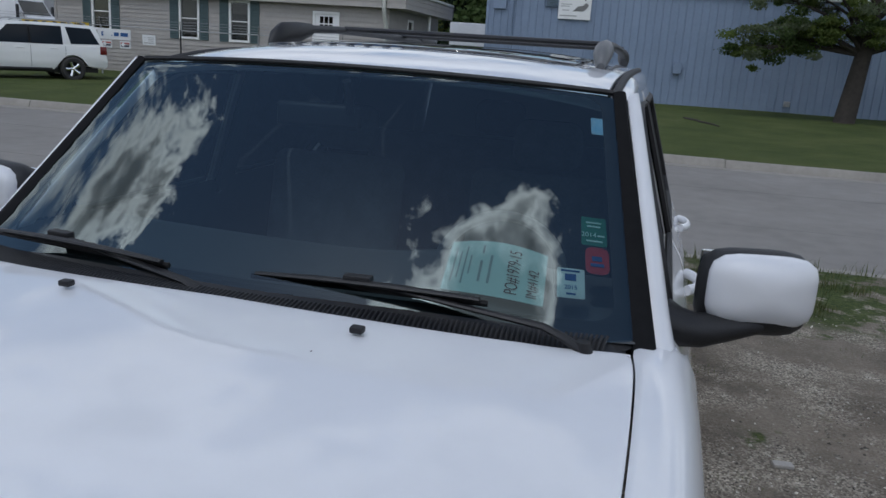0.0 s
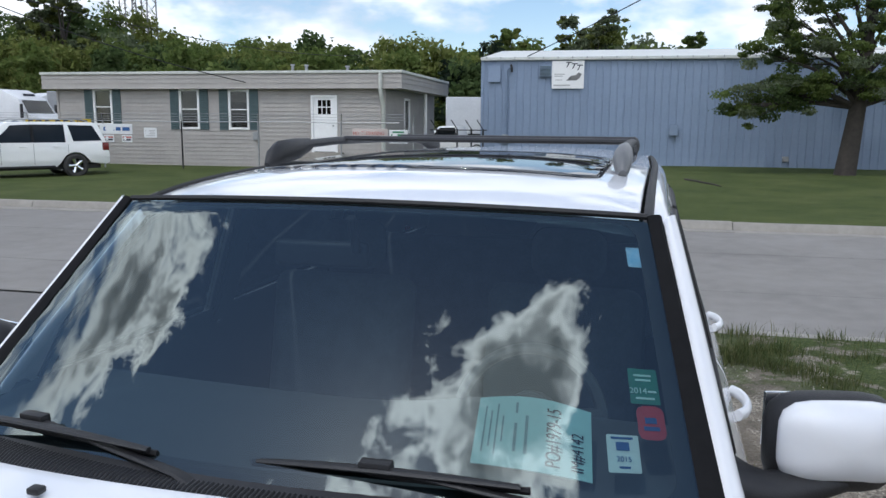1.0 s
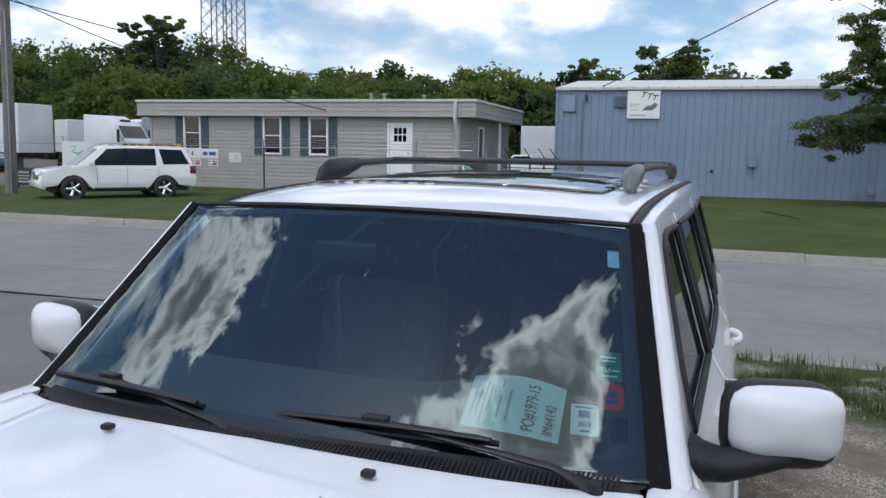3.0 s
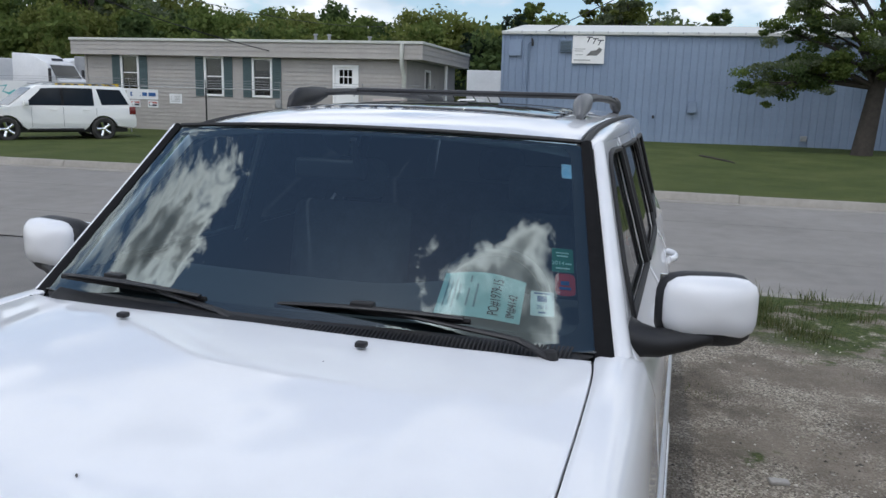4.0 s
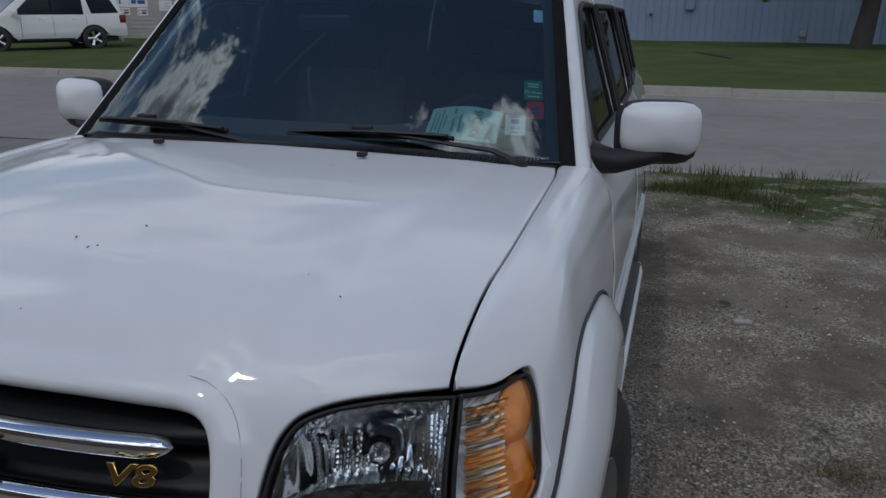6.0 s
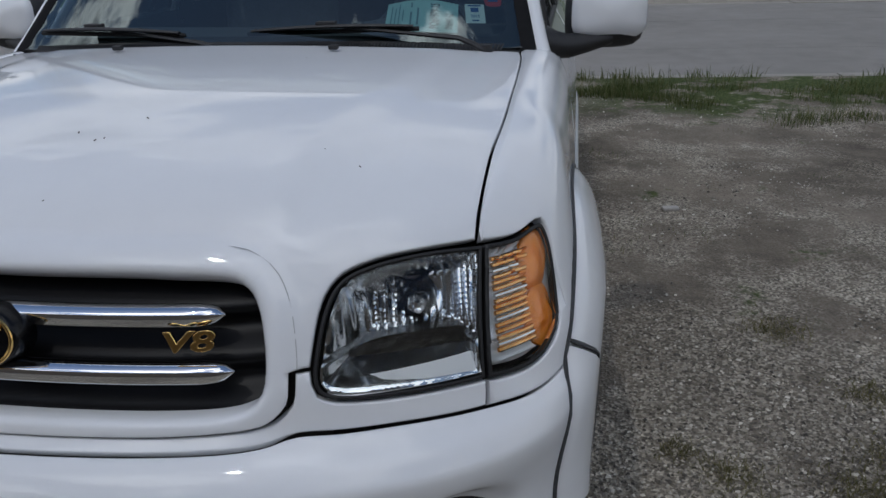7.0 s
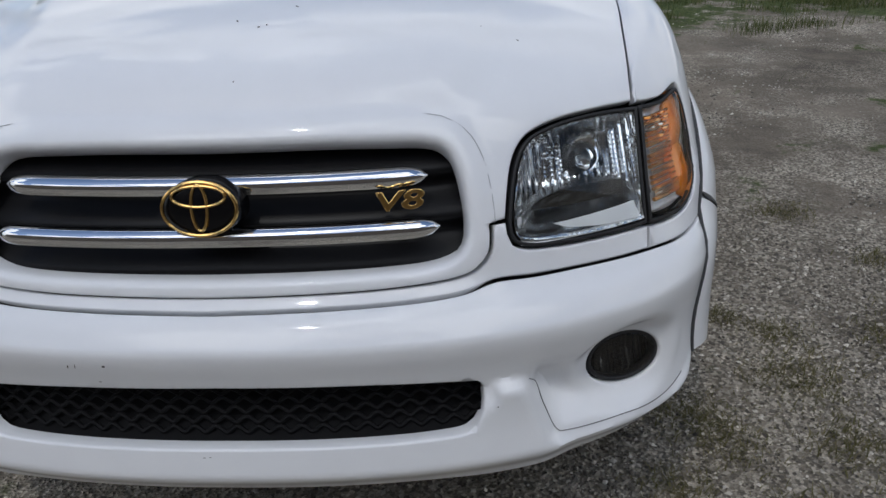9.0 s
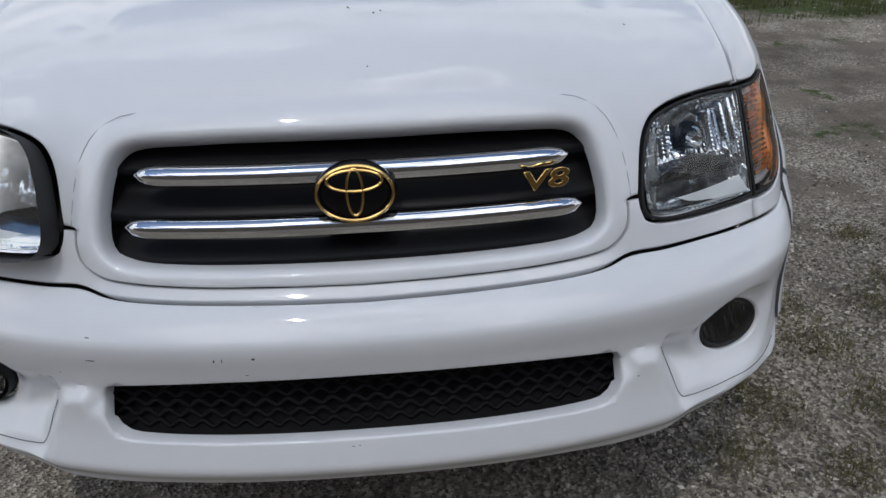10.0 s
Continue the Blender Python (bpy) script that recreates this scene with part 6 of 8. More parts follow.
house = thing("office_building", "low taupe-sided office building with flat roof and green shutters", "building", local(0, 28.6))
WINS = [(-19.62, 1.80, -18.77, 3.24, 0.45), (-15.85, 1.67, -14.99, 3.22, 0.55), (-13.77, 1.67, -12.91, 3.20, 0.3)]
DOOR = (-10.40, 1.00, -9.36, 2.98)
holes = [(w[0], w[1], w[2], w[3]) for w in WINS] + [(DOOR[0], 0.85, DOOR[2], DOOR[3])]
HX0, HX1, HZ1, HD = -21.25, -7.48, 3.35, 8.2
front_wall = part("front_wall", wall_mesh(HX0, HX1, 0.0, HZ1, 0.0, 0.16, holes), M_SIDING, house)
end_holes = [(2.6, 1.55, 3.5, 2.95)]
bm = wall_mesh(0.16, HD, 0.0, HZ1, -0.16, 0.0, end_holes)
for v in bm.verts:
    v.co = Vector((HX1 + v.co.y, v.co.x, v.co.z))
end_wall = part("end_wall", bm, M_SIDING, house)
bm = bmesh.new()
box(bm, (HX0, 0.16, 0.0), (HX0 + 0.16, HD, HZ1)); part("end_wall", bm, M_SIDING, house)
bm = bmesh.new()
box(bm, (HX0 + 0.16, HD - 0.16, 0.0), (HX1 - 0.16, HD, HZ1)); part("back_wall", bm, M_SIDING, house)
bm = bmesh.new()
box(bm, (HX0 + 0.16, 0.16, 0.5), (HX1 - 0.16, HD - 0.16, 0.6)); part("interior_floor", bm, M_ROOM, house)
bm = bmesh.new()
box(bm, (HX0 + 0.16, 3.0, 0.6), (HX1 - 0.16, 3.1, HZ1)); part("partition", bm, M_ROOM, house)
FX0, FX1, FZ0, FZ1 = -21.72, -6.80, 3.24, 3.84
bm = bmesh.new()
box(bm, (FX0 + 0.03, -0.27, HZ1), (FX1 - 0.03, HD + 0.3, FZ1 - 0.02)); part("roof_deck", bm, M_ROOFFELT, house)
bm = bmesh.new()
box(bm, (FX0, -0.30, FZ0 - 0.03), (FX1, 0.05, FZ0), 0.004); part("front_soffit", bm, M_SIDING, house)
bm = bmesh.new()
box(bm, (HX1 + 0.02, 0.05, FZ0 - 0.03), (FX1, HD, FZ0), 0.004); part("end_soffit", bm, M_SIDING, house)
siding(house, FX0, FX1, FZ0, FZ1 - 0.06, [], -0.27, 0.18)
siding(house, -0.27, HD, FZ0, FZ1 - 0.06, [], FX1 - 0.03, 0.18, "y")
siding(house, -0.27, HD, FZ0, FZ1 - 0.06, [], FX0 - 0.001, 0.18, "y")
bm = bmesh.new()
box(bm, (FX0 - 0.04, -0.34, FZ1 - 0.07), (FX1 + 0.04, -0.24, FZ1 + 0.03), 0.01); part("roof_edge_trim", bm, M_TRIMPALE, house)
bm = bmesh.new()
box(bm, (FX1 - 0.06, -0.24, FZ1 - 0.07), (FX1 + 0.04, HD, FZ1 + 0.03), 0.01); part("roof_edge_trim", bm, M_TRIMPALE, house)
siding(front_wall, HX0, HX1, 0.05, FZ0 - 0.03, holes, -0.002)
siding(end_wall, 0.0, HD, 0.05, FZ0 - 0.03, end_holes, HX1 + 0.002, along="y")
for x0, z0, x1, z1, b in WINS:
    window_unit(house, x0, z0, x1, z1, 0.0, b)
    shutter(house, x0 - 0.38, z0 - 0.01, x0 - 0.02, z1, 0.0)
    shutter(house, x1 + 0.02, z0 - 0.01, x1 + 0.38, z1, 0.0)
for x in (HX0 + 0.03, HX1 - 0.03):
    bm = bmesh.new()
    box(bm, (x - 0.05, -0.05, 0.05), (x + 0.05, -0.026, FZ0 - 0.03), 0.004); part("corner_trim", bm, M_SIDING, house)
door = new("door")
door.parent = house
for lo, hi in (((DOOR[0], 0.85), (DOOR[0] + 0.09, DOOR[3])), ((DOOR[2] - 0.09, 0.85), (DOOR[2], DOOR[3])), ((DOOR[0] + 0.09, DOOR[3] - 0.09), (DOOR[2] - 0.09, DOOR[3]))):
    bm = bmesh.new()
    box(bm, (lo[0], -0.05, lo[1]), (hi[0], 0.10, hi[1]), 0.006); part("door_frame", bm, M_WHITE, door)
LEAF = (DOOR[0] + 0.09, DOOR[2] - 0.09)
lights = []
for r in range(2):
    for q in range(3):
        a = LEAF[0] + 0.17 + q * 0.18
        lights.append((a, 2.28 + r * 0.28, a + 0.15, 2.28 + r * 0.28 + 0.24))
part("door_leaf", wall_mesh(LEAF[0], LEAF[1], 0.88, DOOR[3] - 0.09, 0.0, 0.05, lights), M_WHITE, door)
for a, b, c2, d in lights:
    bm = bmesh.new()
    box(bm, (a, 0.02, b), (c2, 0.026, d)); part("pane", bm, M_PANE, door)
for zz in (1.15, 1.75):
    bm = bmesh.new()
    box(bm, (LEAF[0] + 0.16, -0.008, zz), (LEAF[1] - 0.16, 0.002, zz + 0.4), 0.006); part("raised_panel", bm, M_WHITE, door)
bm = bmesh.new()
lathe(bm, [(0.0005, 0.05), (0.03, 0.045), (0.03, 0.0)], 12, Matrix.Translation((LEAF[1] - 0.08, -0.0, 1.85)) @ Matrix.Rotation(radians(90), 4, "X")); part("door_knob", bm, M_STEEL, door)
steps = thing("entrance_steps", "grey concrete steps below the white office door", "steps", local(0, 28.6))
for k in range(4):
    bm = bmesh.new()
    box(bm, (-10.7, -1.15 + 0.28 * k, 0.15 + 0.0), (-9.1, -0.87 + 0.28 * k + (0.0 if k < 3 else 0.0), 0.36 + 0.165 * k), 0.01); part("step", bm, M_CONCRETE, steps)
bm = bmesh.new()
tube(bm, [(-7.58, -0.34, 3.78), (-7.58, -0.36, 3.2), (-7.56, -0.30, 2.9), (-7.55, -0.09, 2.6), (-7.55, -0.09, 0.3)], 0.075, 8); part("downspout", bm, M_TRIMPALE, house)
wx = new("window")
wx.parent = house
for lo, hi in (((2.6, 1.55), (2.69, 2.95)), ((3.41, 1.55), (3.5, 2.95)), ((2.69, 2.86), (3.41, 2.95)), ((2.69, 1.55), (3.41, 1.64))):
    bm = bmesh.new()
    box(bm, (HX1 - 0.05, lo[0], lo[1]), (HX1 + 0.05, hi[0], hi[1]), 0.006); part("frame_member", bm, M_WHITE, wx)
bm = bmesh.new()
box(bm, (HX1 - 0.02, 2.69, 1.64), (HX1 - 0.014, 3.41, 2.86)); part("pane", bm, M_PANE, wx)
bm = bmesh.new()
tube(bm, [(FX1 - 0.25, 4.6, 0.1), (FX1 - 0.25, 4.6, 3.2)], 0.07, 10); part("porch_post", bm, M_WHITE, house)
for x, y, h in ((-12.1, 2.4, 4.30), (-11.5, 2.4, 4.28), (-9.75, 2.4, 4.22)):
    bm = bmesh.new()
    tube(bm, [(x, y, 3.80), (x, y, h - 0.06), (x, y, h - 0.05), (x, y, h)], [0.06, 0.06, 0.095, 0.09], 10); part("roof_vent", bm, M_STEEL, house)
bm = bmesh.new()
box(bm, (-12.75, -0.13, 1.28), (-12.55, -0.024, 1.6), 0.01); part("meter_box", bm, M_STEEL, house)

# ---- blue metal building ----
M_BLUE = mat("pale blue painted steel", (0.228, 0.292, 0.402), 0.5, color2=(0.194, 0.250, 0.345), scale=0.9, per_object=0.03)
M_WHITETRIM = mat("white gutter trim", (0.62, 0.63, 0.60), 0.5, vary=0.15, scale=3)
barn = thing("metal_building", "long pale blue ribbed-steel building with white eave trim", "building", local(0, 34.7))
BX0, BX1, BZ0, BZ1 = -4.86, 27.14, 0.05, 4.68
bm = bmesh.new()
box(bm, (BX0 + 0.02, 0.06, BZ0), (BX1 - 0.02, 14.0, BZ1 - 0.02)); part("building_core", bm, M_BLUE, barn)
PW = 0.9143
sect = []
for k in range(3):
    o = k * PW / 3
    sect += [(o, 0.0), (o + 0.235, 0.0), (o + 0.250, -0.030), (o + 0.285, -0.030), (o + 0.300, 0.0)]
sect.append((PW, 0.0))
verts = [(x, y, z) for z in (BZ0, BZ1) for x, y in sect]
n = len(sect)
sheet = bpy.data.meshes.new("wall_sheet")
sheet.from_pydata(verts + [(x, y + 0.03, z) for x, y, z in verts], [], [(i, i + 1, n + i + 1, n + i) for i in range(n - 1)] + [(2 * n + i, 3 * n + i, 3 * n + i + 1, 2 * n + i + 1) for i in range(n - 1)] + [(0, n, 3 * n, 2 * n), (n - 1, 3 * n - 1, 4 * n - 1, 2 * n - 1)])
sheet.materials.append(M_BLUE)
for k in range(35):
    s = new("wall_sheet", sheet)
    s.parent = barn
    s.matrix_basis = Matrix.Translation((BX0 + k * PW, 0.03 + 0.004 * (k % 2), 0))
bm = bmesh.new()
box(bm, (BX0 - 0.06, -0.12, BZ1 - 0.03), (BX1 + 0.06, 0.06, BZ1 + 0.11), 0.02); part("eave_gutter", bm, M_WHITETRIM, barn)
bm = bmesh.new()
box(bm, (BX0 - 0.05, -0.03, BZ0), (BX0 + 0.06, 0.10, BZ1 - 0.03), 0.008); part("corner_flashing", bm, M_BLUE, barn)
bm = bmesh.new()
surf(bm, lambda u, v: Vector((BX0 - 0.1 + (BX1 - BX0 + 0.2) * u, 0.0 + 14.0 * v, BZ1 + 0.09 + 0.9 * (1 - abs(2 * v - 1)))), 4, 8, thick=0.03); part("metal_roof", bm, M_WHITETRIM, barn)
for k in range(52):
    bm = bmesh.new()
    x = BX0 + 0.2 + k * 0.61
    box(bm, (x - 0.02, -0.135, BZ1 + 0.03), (x + 0.02, -0.118, BZ1 + 0.115)); part("gutter_strap", bm, M_STEEL, barn)
bm = bmesh.new()
box(bm, (-4.6, -0.10, 3.74), (-4.06, -0.004, 4.42), 0.01); part("blanked_opening", bm, M_BLUE, barn)
louv = new("wall_louvre")
louv.parent = barn
bm = bmesh.new()
box(bm, (-2.40, -0.09, 3.93), (-1.86, -0.005, 4.45), 0.012); part("louvre_frame", bm, M_BLUE, louv)
for k in range(8):
    bm = bmesh.new()
    box(bm, (-0.23, -0.02, -0.006), (0.23, 0.03, 0.006), 0, 1, Matrix.Translation((-2.13, -0.095, 3.99 + 0.056 * k)) @ Matrix.Rotation(radians(35), 4, "X")); part("louvre_blade", bm, M_SHUTTER, louv)
bm = bmesh.new()
tube(bm, [(-3.6, -0.08, 4.40), (-3.72, -0.10, 4.30), (-3.78, -0.08, 4.2), (-3.78, -0.07, 1.75), (-3.80, -0.07, 1.4)], 0.035, 8); part("service_conduit", bm, M_BLUE, barn)
bm = bmesh.new()
tube(bm, [(-3.6, -0.08, 4.45), (-3.55, -0.2, 4.32), (-3.55, -0.2, 4.15)], 0.05, 8); part("weatherhead", bm, M_RUBBER, barn)
bm = bmesh.new()
box(bm, (-3.95, -0.20, 1.12), (-3.66, -0.004, 1.5), 0.02)
lathe(bm, [(0.0005, 0.10), (0.09, 0.09), (0.10, 0.0)], 16, Matrix.Translation((-3.80, -0.2, 1.42)) @ Matrix.Rotation(radians(90), 4, "X"))
part("electric_meter", bm, M_STEEL, barn)
bm = bmesh.new()
box(bm, (3.09, -0.17, 1.52), (3.43, -0.004, 1.98), 0.015); part("wall_vent_hood", bm, M_BLUE, barn)
bm = bmesh.new()
box(bm, (1.65, -0.09, 1.24), (1.76, -0.004, 1.36), 0.01); part("outlet_box", bm, M_RUBBER, barn)
bm = bmesh.new()
box(bm, (7.6, -0.10, 0.50), (7.85, -0.004, 0.72), 0.012); part("hose_cabinet", bm, M_STEEL, barn)
sign = new("company_sign")
sign.parent = barn
tagged(sign, "white sign board with dark slanted marks and grey arrow shape")
bm = bmesh.new()
box(bm, (-1.85, -0.075, 3.46), (-0.50, -0.045, 4.62), 0.004); part("board", bm, M_WHITE, sign)
M_GREYINK = mat("grey print", (0.36, 0.36, 0.35), 0.7)
sm = Matrix.Translation((-1.175, -0.078, 4.04)) @ Matrix.Rotation(radians(90), 4, "X")
for k, (x, y) in enumerate(((0.0, 0.42), (0.24, 0.36), (0.46, 0.30))):
    bm = bmesh.new()
    m2 = sm @ Matrix.Translation((x, y, 0.002)) @ Matrix(((1, 0.45, 0, 0), (0, 1, 0, 0), (0, 0, 1, 0), (0, 0, 0, 1)))
    box(bm, (-0.12, 0.07, -0.002), (0.12, 0.11, 0.003), 0, 1, m2)
    box(bm, (-0.02, -0.12, -0.002), (0.025, 0.07, 0.003), 0, 1, m2)
    part("mark", bm, M_INK, sign, smooth=False)
bm = bmesh.new()
arrow = [(-0.08, -0.26), (0.12, -0.05), (0.34, -0.02), (0.44, 0.10), (0.58, 0.02), (0.50, -0.12), (0.36, -0.24), (0.12, -0.24)]
f = bm.faces.new([bm.verts.new(sm @ Vector((x, y, 0.004))) for x, y in arrow])
bmesh.ops.solidify(bm, geom=[f], thickness=0.004)
part("arrow_shape", bm, M_GREYINK, sign, smooth=False)
bars(sm, [(-0.35, 0.02, 0.45, 0.03), (-0.40, -0.06, 0.35, 0.03), (-0.38, -0.22, 0.3, 0.03), (-0.25, -0.44, 0.7, 0.045)], M_GREYINK, sign)

# ---- fence and its signs ----
FV = 26.5
fence = thing("fence", "steel post fence with top rail and barbed wire", "fence", local(0, FV))
posts = [-26.5, -23.9, -20.95, -17.8, -14.6, -11.6, -8.5, -5.9]
for x in posts:
    bm = bmesh.new()
    tube(bm, [(x, 0, 0.1), (x, 0, 1.98)], 0.03, 8); post = part("post", bm, M_STEEL if x != -14.6 else M_RUBBER, fence)
    bm = bmesh.new()
    tube(bm, [(x, 0, 1.98), (x + 0.1, -0.22, 2.26)], 0.018, 6); part("barb_arm", bm, M_STEEL, fence)
bm = bmesh.new()
tube(bm, [(x, 0, 1.97 + 0.012 * math.sin(x)) for x in np.arange(-28, -5.6, 0.8)], 0.021, 6); part("top_rail", bm, M_STEEL, fence)
for k in range(3):
    bm = bmesh.new()
    tube(bm, [(x + 0.035 * (k + 1), -0.075 * (k + 1), 1.98 + 0.093 * (k + 1) - 0.02 * math.sin((x + 28) * 1.05) ** 2) for x in np.arange(-28, -5.6, 0.4)], 0.006, 4); part("barbed_wire", bm, M_STEEL, fence)
bm = bmesh.new()
tube(bm, [(x, 0, 0.16) for x in np.arange(-28, -5.6, 1.0)], 0.006, 4); part("bottom_wire", bm, M_STEEL, fence)
fence2 = thing("fence", "steel post fence with angled barbed-wire arms beside the metal building", "fence", local(0, 30.0))
for x in (-5.85, -5.05, -4.5, -4.05):
    bm = bmesh.new()
    tube(bm, [(x, 0, 0.15), (x, 0, 1.75)], 0.035, 8); part("post", bm, M_RUBBER, fence2)
    bm = bmesh.new()
    tube(bm, [(x, 0, 1.75), (x - 0.22, -0.1, 2.1)], 0.02, 6); part("barb_arm", bm, M_RUBBER, fence2)
for z in (1.72, 1.35, 1.0):
    bm = bmesh.new()
    tube(bm, [(-6.1, 0, z), (-3.9, 0, z)], 0.022, 6); part("rail", bm, M_RUBBER, fence2)

M_YELLOW = mat("yellow banner vinyl", (0.66, 0.45, 0.03), 0.6, vary=0.12, scale=3)
M_BANNER = mat("white banner vinyl", (0.70, 0.71, 0.71), 0.6, vary=0.08, scale=2)
M_TEAL = mat("teal print", (0.10, 0.42, 0.42), 0.7, vary=0.15, scale=20)
M_GREENINK = mat("green print", (0.05, 0.20, 0.10), 0.7)
M_REDINK = mat("faded red print", (0.50, 0.16, 0.13), 0.7, vary=0.2, scale=20)
M_BLACKSIGN = mat("black sign board", (0.025, 0.025, 0.028), 0.6, vary=0.3, scale=8)


def hung_sign(name, x0, z0, x1, z1, v, material, label, category="sign", legs=False):
    s = thing(name, label, category, local((x0 + x1) / 2, v, (z0 + z1) / 2) @ Matrix.Rotation(radians(90), 4, "X"))
    w, h = (x1 - x0) / 2, (z1 - z0) / 2
    bm = bmesh.new()
    surf(bm, lambda a, b: Vector(((2 * a - 1) * w, (2 * b - 1) * h, 0.012 * math.sin(5 * a) * math.sin(3 * b))), 10, 6, thick=0.012)
    part("panel", bm, material, s)
    return s, Matrix.Translation((0, 0, 0.02))


s, m = hung_sign("banner", -21.05, 1.58, -18.25, 2.03, FV - 0.05, M_YELLOW, "yellow vinyl banner with black capital lettering on the fence")
text_mesh("lettering", "FOR", 0.50, M_INK, s, m @ Matrix.Translation((-0.78, 0, 0)), 0.003, stretch=1.12)
text_mesh("lettering", "RENT", 0.50, M_INK, s, m @ Matrix.Translation((0.56, 0, 0)), 0.003, stretch=1.12)
s, m = hung_sign("sign", -17.9, 1.50, -16.56, 1.87, FV - 0.05, M_BANNER, "white sign with one line of dark print on the fence")
bars(m, [(-0.46, 0.0, 0.1, 0.15), (-0.2, 0.0, 0.28, 0.13), (0.1, 0.0, 0.2, 0.13), (0.42, 0.0, 0.3, 0.13)], M_INKBLUE, s)
for x in (-17.75, -17.0):
    s, m = hung_sign("sign", x, 1.20, x + 0.42, 1.46, FV - 0.05, M_BANNER, "small white notice with red and black bands on fence")
    bars(m, [(0, 0.05, 0.36, 0.06)], M_REDINK, s)
    bars(m, [(0, -0.04, 0.32, 0.06)], M_INK, s)
s, m = hung_sign("sign", -16.08, 1.38, -15.57, 1.74, FV - 0.05, M_BANNER, "small white notice with faint grey lines on the fence")
bars(m, [(0, 0.08 - 0.06 * k, 0.38, 0.02) for k in range(4)], M_GREYINK, s)
s, m = hung_sign("sign", -8.07, 1.44, -6.80, 1.77, FV - 0.05, mat("faded pinkish sign board", (0.55, 0.47, 0.44), 0.7, vary=0.1, scale=4), "long faded sign with red no-trespassing lettering")
text_mesh("lettering", "NO", 0.17, M_REDINK, s, m @ Matrix.Translation((-0.50, 0, 0)), 0.003, stretch=0.80)
text_mesh("lettering", "TRESPASSING", 0.17, M_REDINK, s, m @ Matrix.Translation((0.10, 0, 0)), 0.003, stretch=0.80)
s, m = hung_sign("sign", -6.74, 1.28, -6.10, 1.74, FV - 0.05, M_BANNER, "white sign with bands of green print on the fence")
bars(m, [(0, 0.15, 0.4, 0.06), (0, 0.04, 0.5, 0.09), (0, -0.10, 0.5, 0.05), (0, -0.17, 0.46, 0.05)], M_GREENINK, s)
s, m = hung_sign("banner", -23.66, 1.02, -22.03, 2.06, FV - 0.4, M_BANNER, "white vinyl banner with a teal swirl and teal print")
bm = bmesh.new()
tube(bm, [m @ Vector(p) for p in ((-0.45, 0.3, 0), (-0.1, 0.34, 0), (-0.3, 0.1, 0), (0.0, 0.02, 0), (0.25, 0.16, 0), (0.4, 0.08, 0))], [0.01, 0.05, 0.045, 0.05, 0.03, 0.01], 6, squash=(1, 0.15)); part("swirl", bm, M_TEAL, s)
bars(m, [(0.05, -0.10, 1.0, 0.06), (0.0, -0.36, 1.1, 0.14)], M_TEAL, s)
s, m = hung_sign("banner", -21.75, 1.62, -20.95, 2.04, FV - 0.35, M_BANNER, "small white vinyl banner with blue print")
bars(m, [(0, 0.06, 0.5, 0.10), (0, -0.10, 0.6, 0.05)], M_INKBLUE, s)
s = thing("yard_sign", "black sign board with rows of pale print on two short legs", "sign", local(-23.55, 24.0, 0.2))
bm = bmesh.new()
box(bm, (-0.36, -0.02, 0.15), (0.36, 0.02, 0.74), 0.006); part("board", bm, M_BLACKSIGN, s)
for x in (-0.33, 0.33):
    bm = bmesh.new()
    box(bm, (x - 0.025, 0.021, -0.05), (x + 0.025, 0.06, 0.78), 0.004); part("leg", bm, M_BLACKSIGN, s)
bars(Matrix.Translation((0, -0.022, 0.45)) @ Matrix.Rotation(radians(90), 4, "X"), [(0, 0.2, 0.5, 0.07), (0, 0.07, 0.58, 0.05), (0, -0.04, 0.5, 0.05), (0, -0.16, 0.56, 0.07)], M_GREYINK, s)

# ---- pole, cables, towers ----
pole = thing("utility_pole", "weathered grey wooden utility pole on the far verge", "utility pole", local(-21.6, 21.5))
bm = bmesh.new()
tube(bm, [(0, 0, 0.0), (0.02, 0, 2.0), (0.06, 0, 5.0), (0.09, 0, 7.2)], [0.20, 0.19, 0.17, 0.155], 16); part("shaft", bm, M_WOODPOLE, pole)
bm = bmesh.new()
box(bm, (-0.1, -0.28, 6.85), (0.34, 0.28, 7.1), 0.04, 2); part("insulator_bracket", bm, M_RUBBER, pole)
bm = bmesh.new()
tube(bm, [(0.16, -0.16, 0.2), (0.22, -0.16, 6.4)], 0.025, 6); part("ground_wire_cover", bm, M_STEEL, pole)


def cable(a, b, sag, radius, label, n=24):
    A, B = Vector(a), Vector(b)
    bm = bmesh.new()
    tube(bm, [A.lerp(B, t) - Vector((0, 0, sag * 4 * t * (1 - t))) for t in np.linspace(0, 1, n + 1)], radius, 5)
    return tagged(part("cable", bm, M_RUBBER, None), label, "cable", group="overhead cables")


top = street(-21.5, 21.5, 6.9)
cable(top, street(-12.9, 28.3, 3.45), 0.35, 0.018, "thin black service cable from pole to building")
cable(top + Vector((0.1, 0, -0.15)), street(-22, 80, 9.0), 1.2, 0.02, "thin black cable sagging from the utility pole")
cable(top, street(-60, 24, 8.5), 0.9, 0.02, "thin black cable leaving the utility pole")
cable(street(-2.9, 34.5, 4.80), street(16.0, 22.0, 13.8), 0.5, 0.022, "black service cable to the metal building")

M_TOWER = mat("tower steel", (0.30, 0.30, 0.31), 0.5, 0.7, vary=0.2, scale=2)


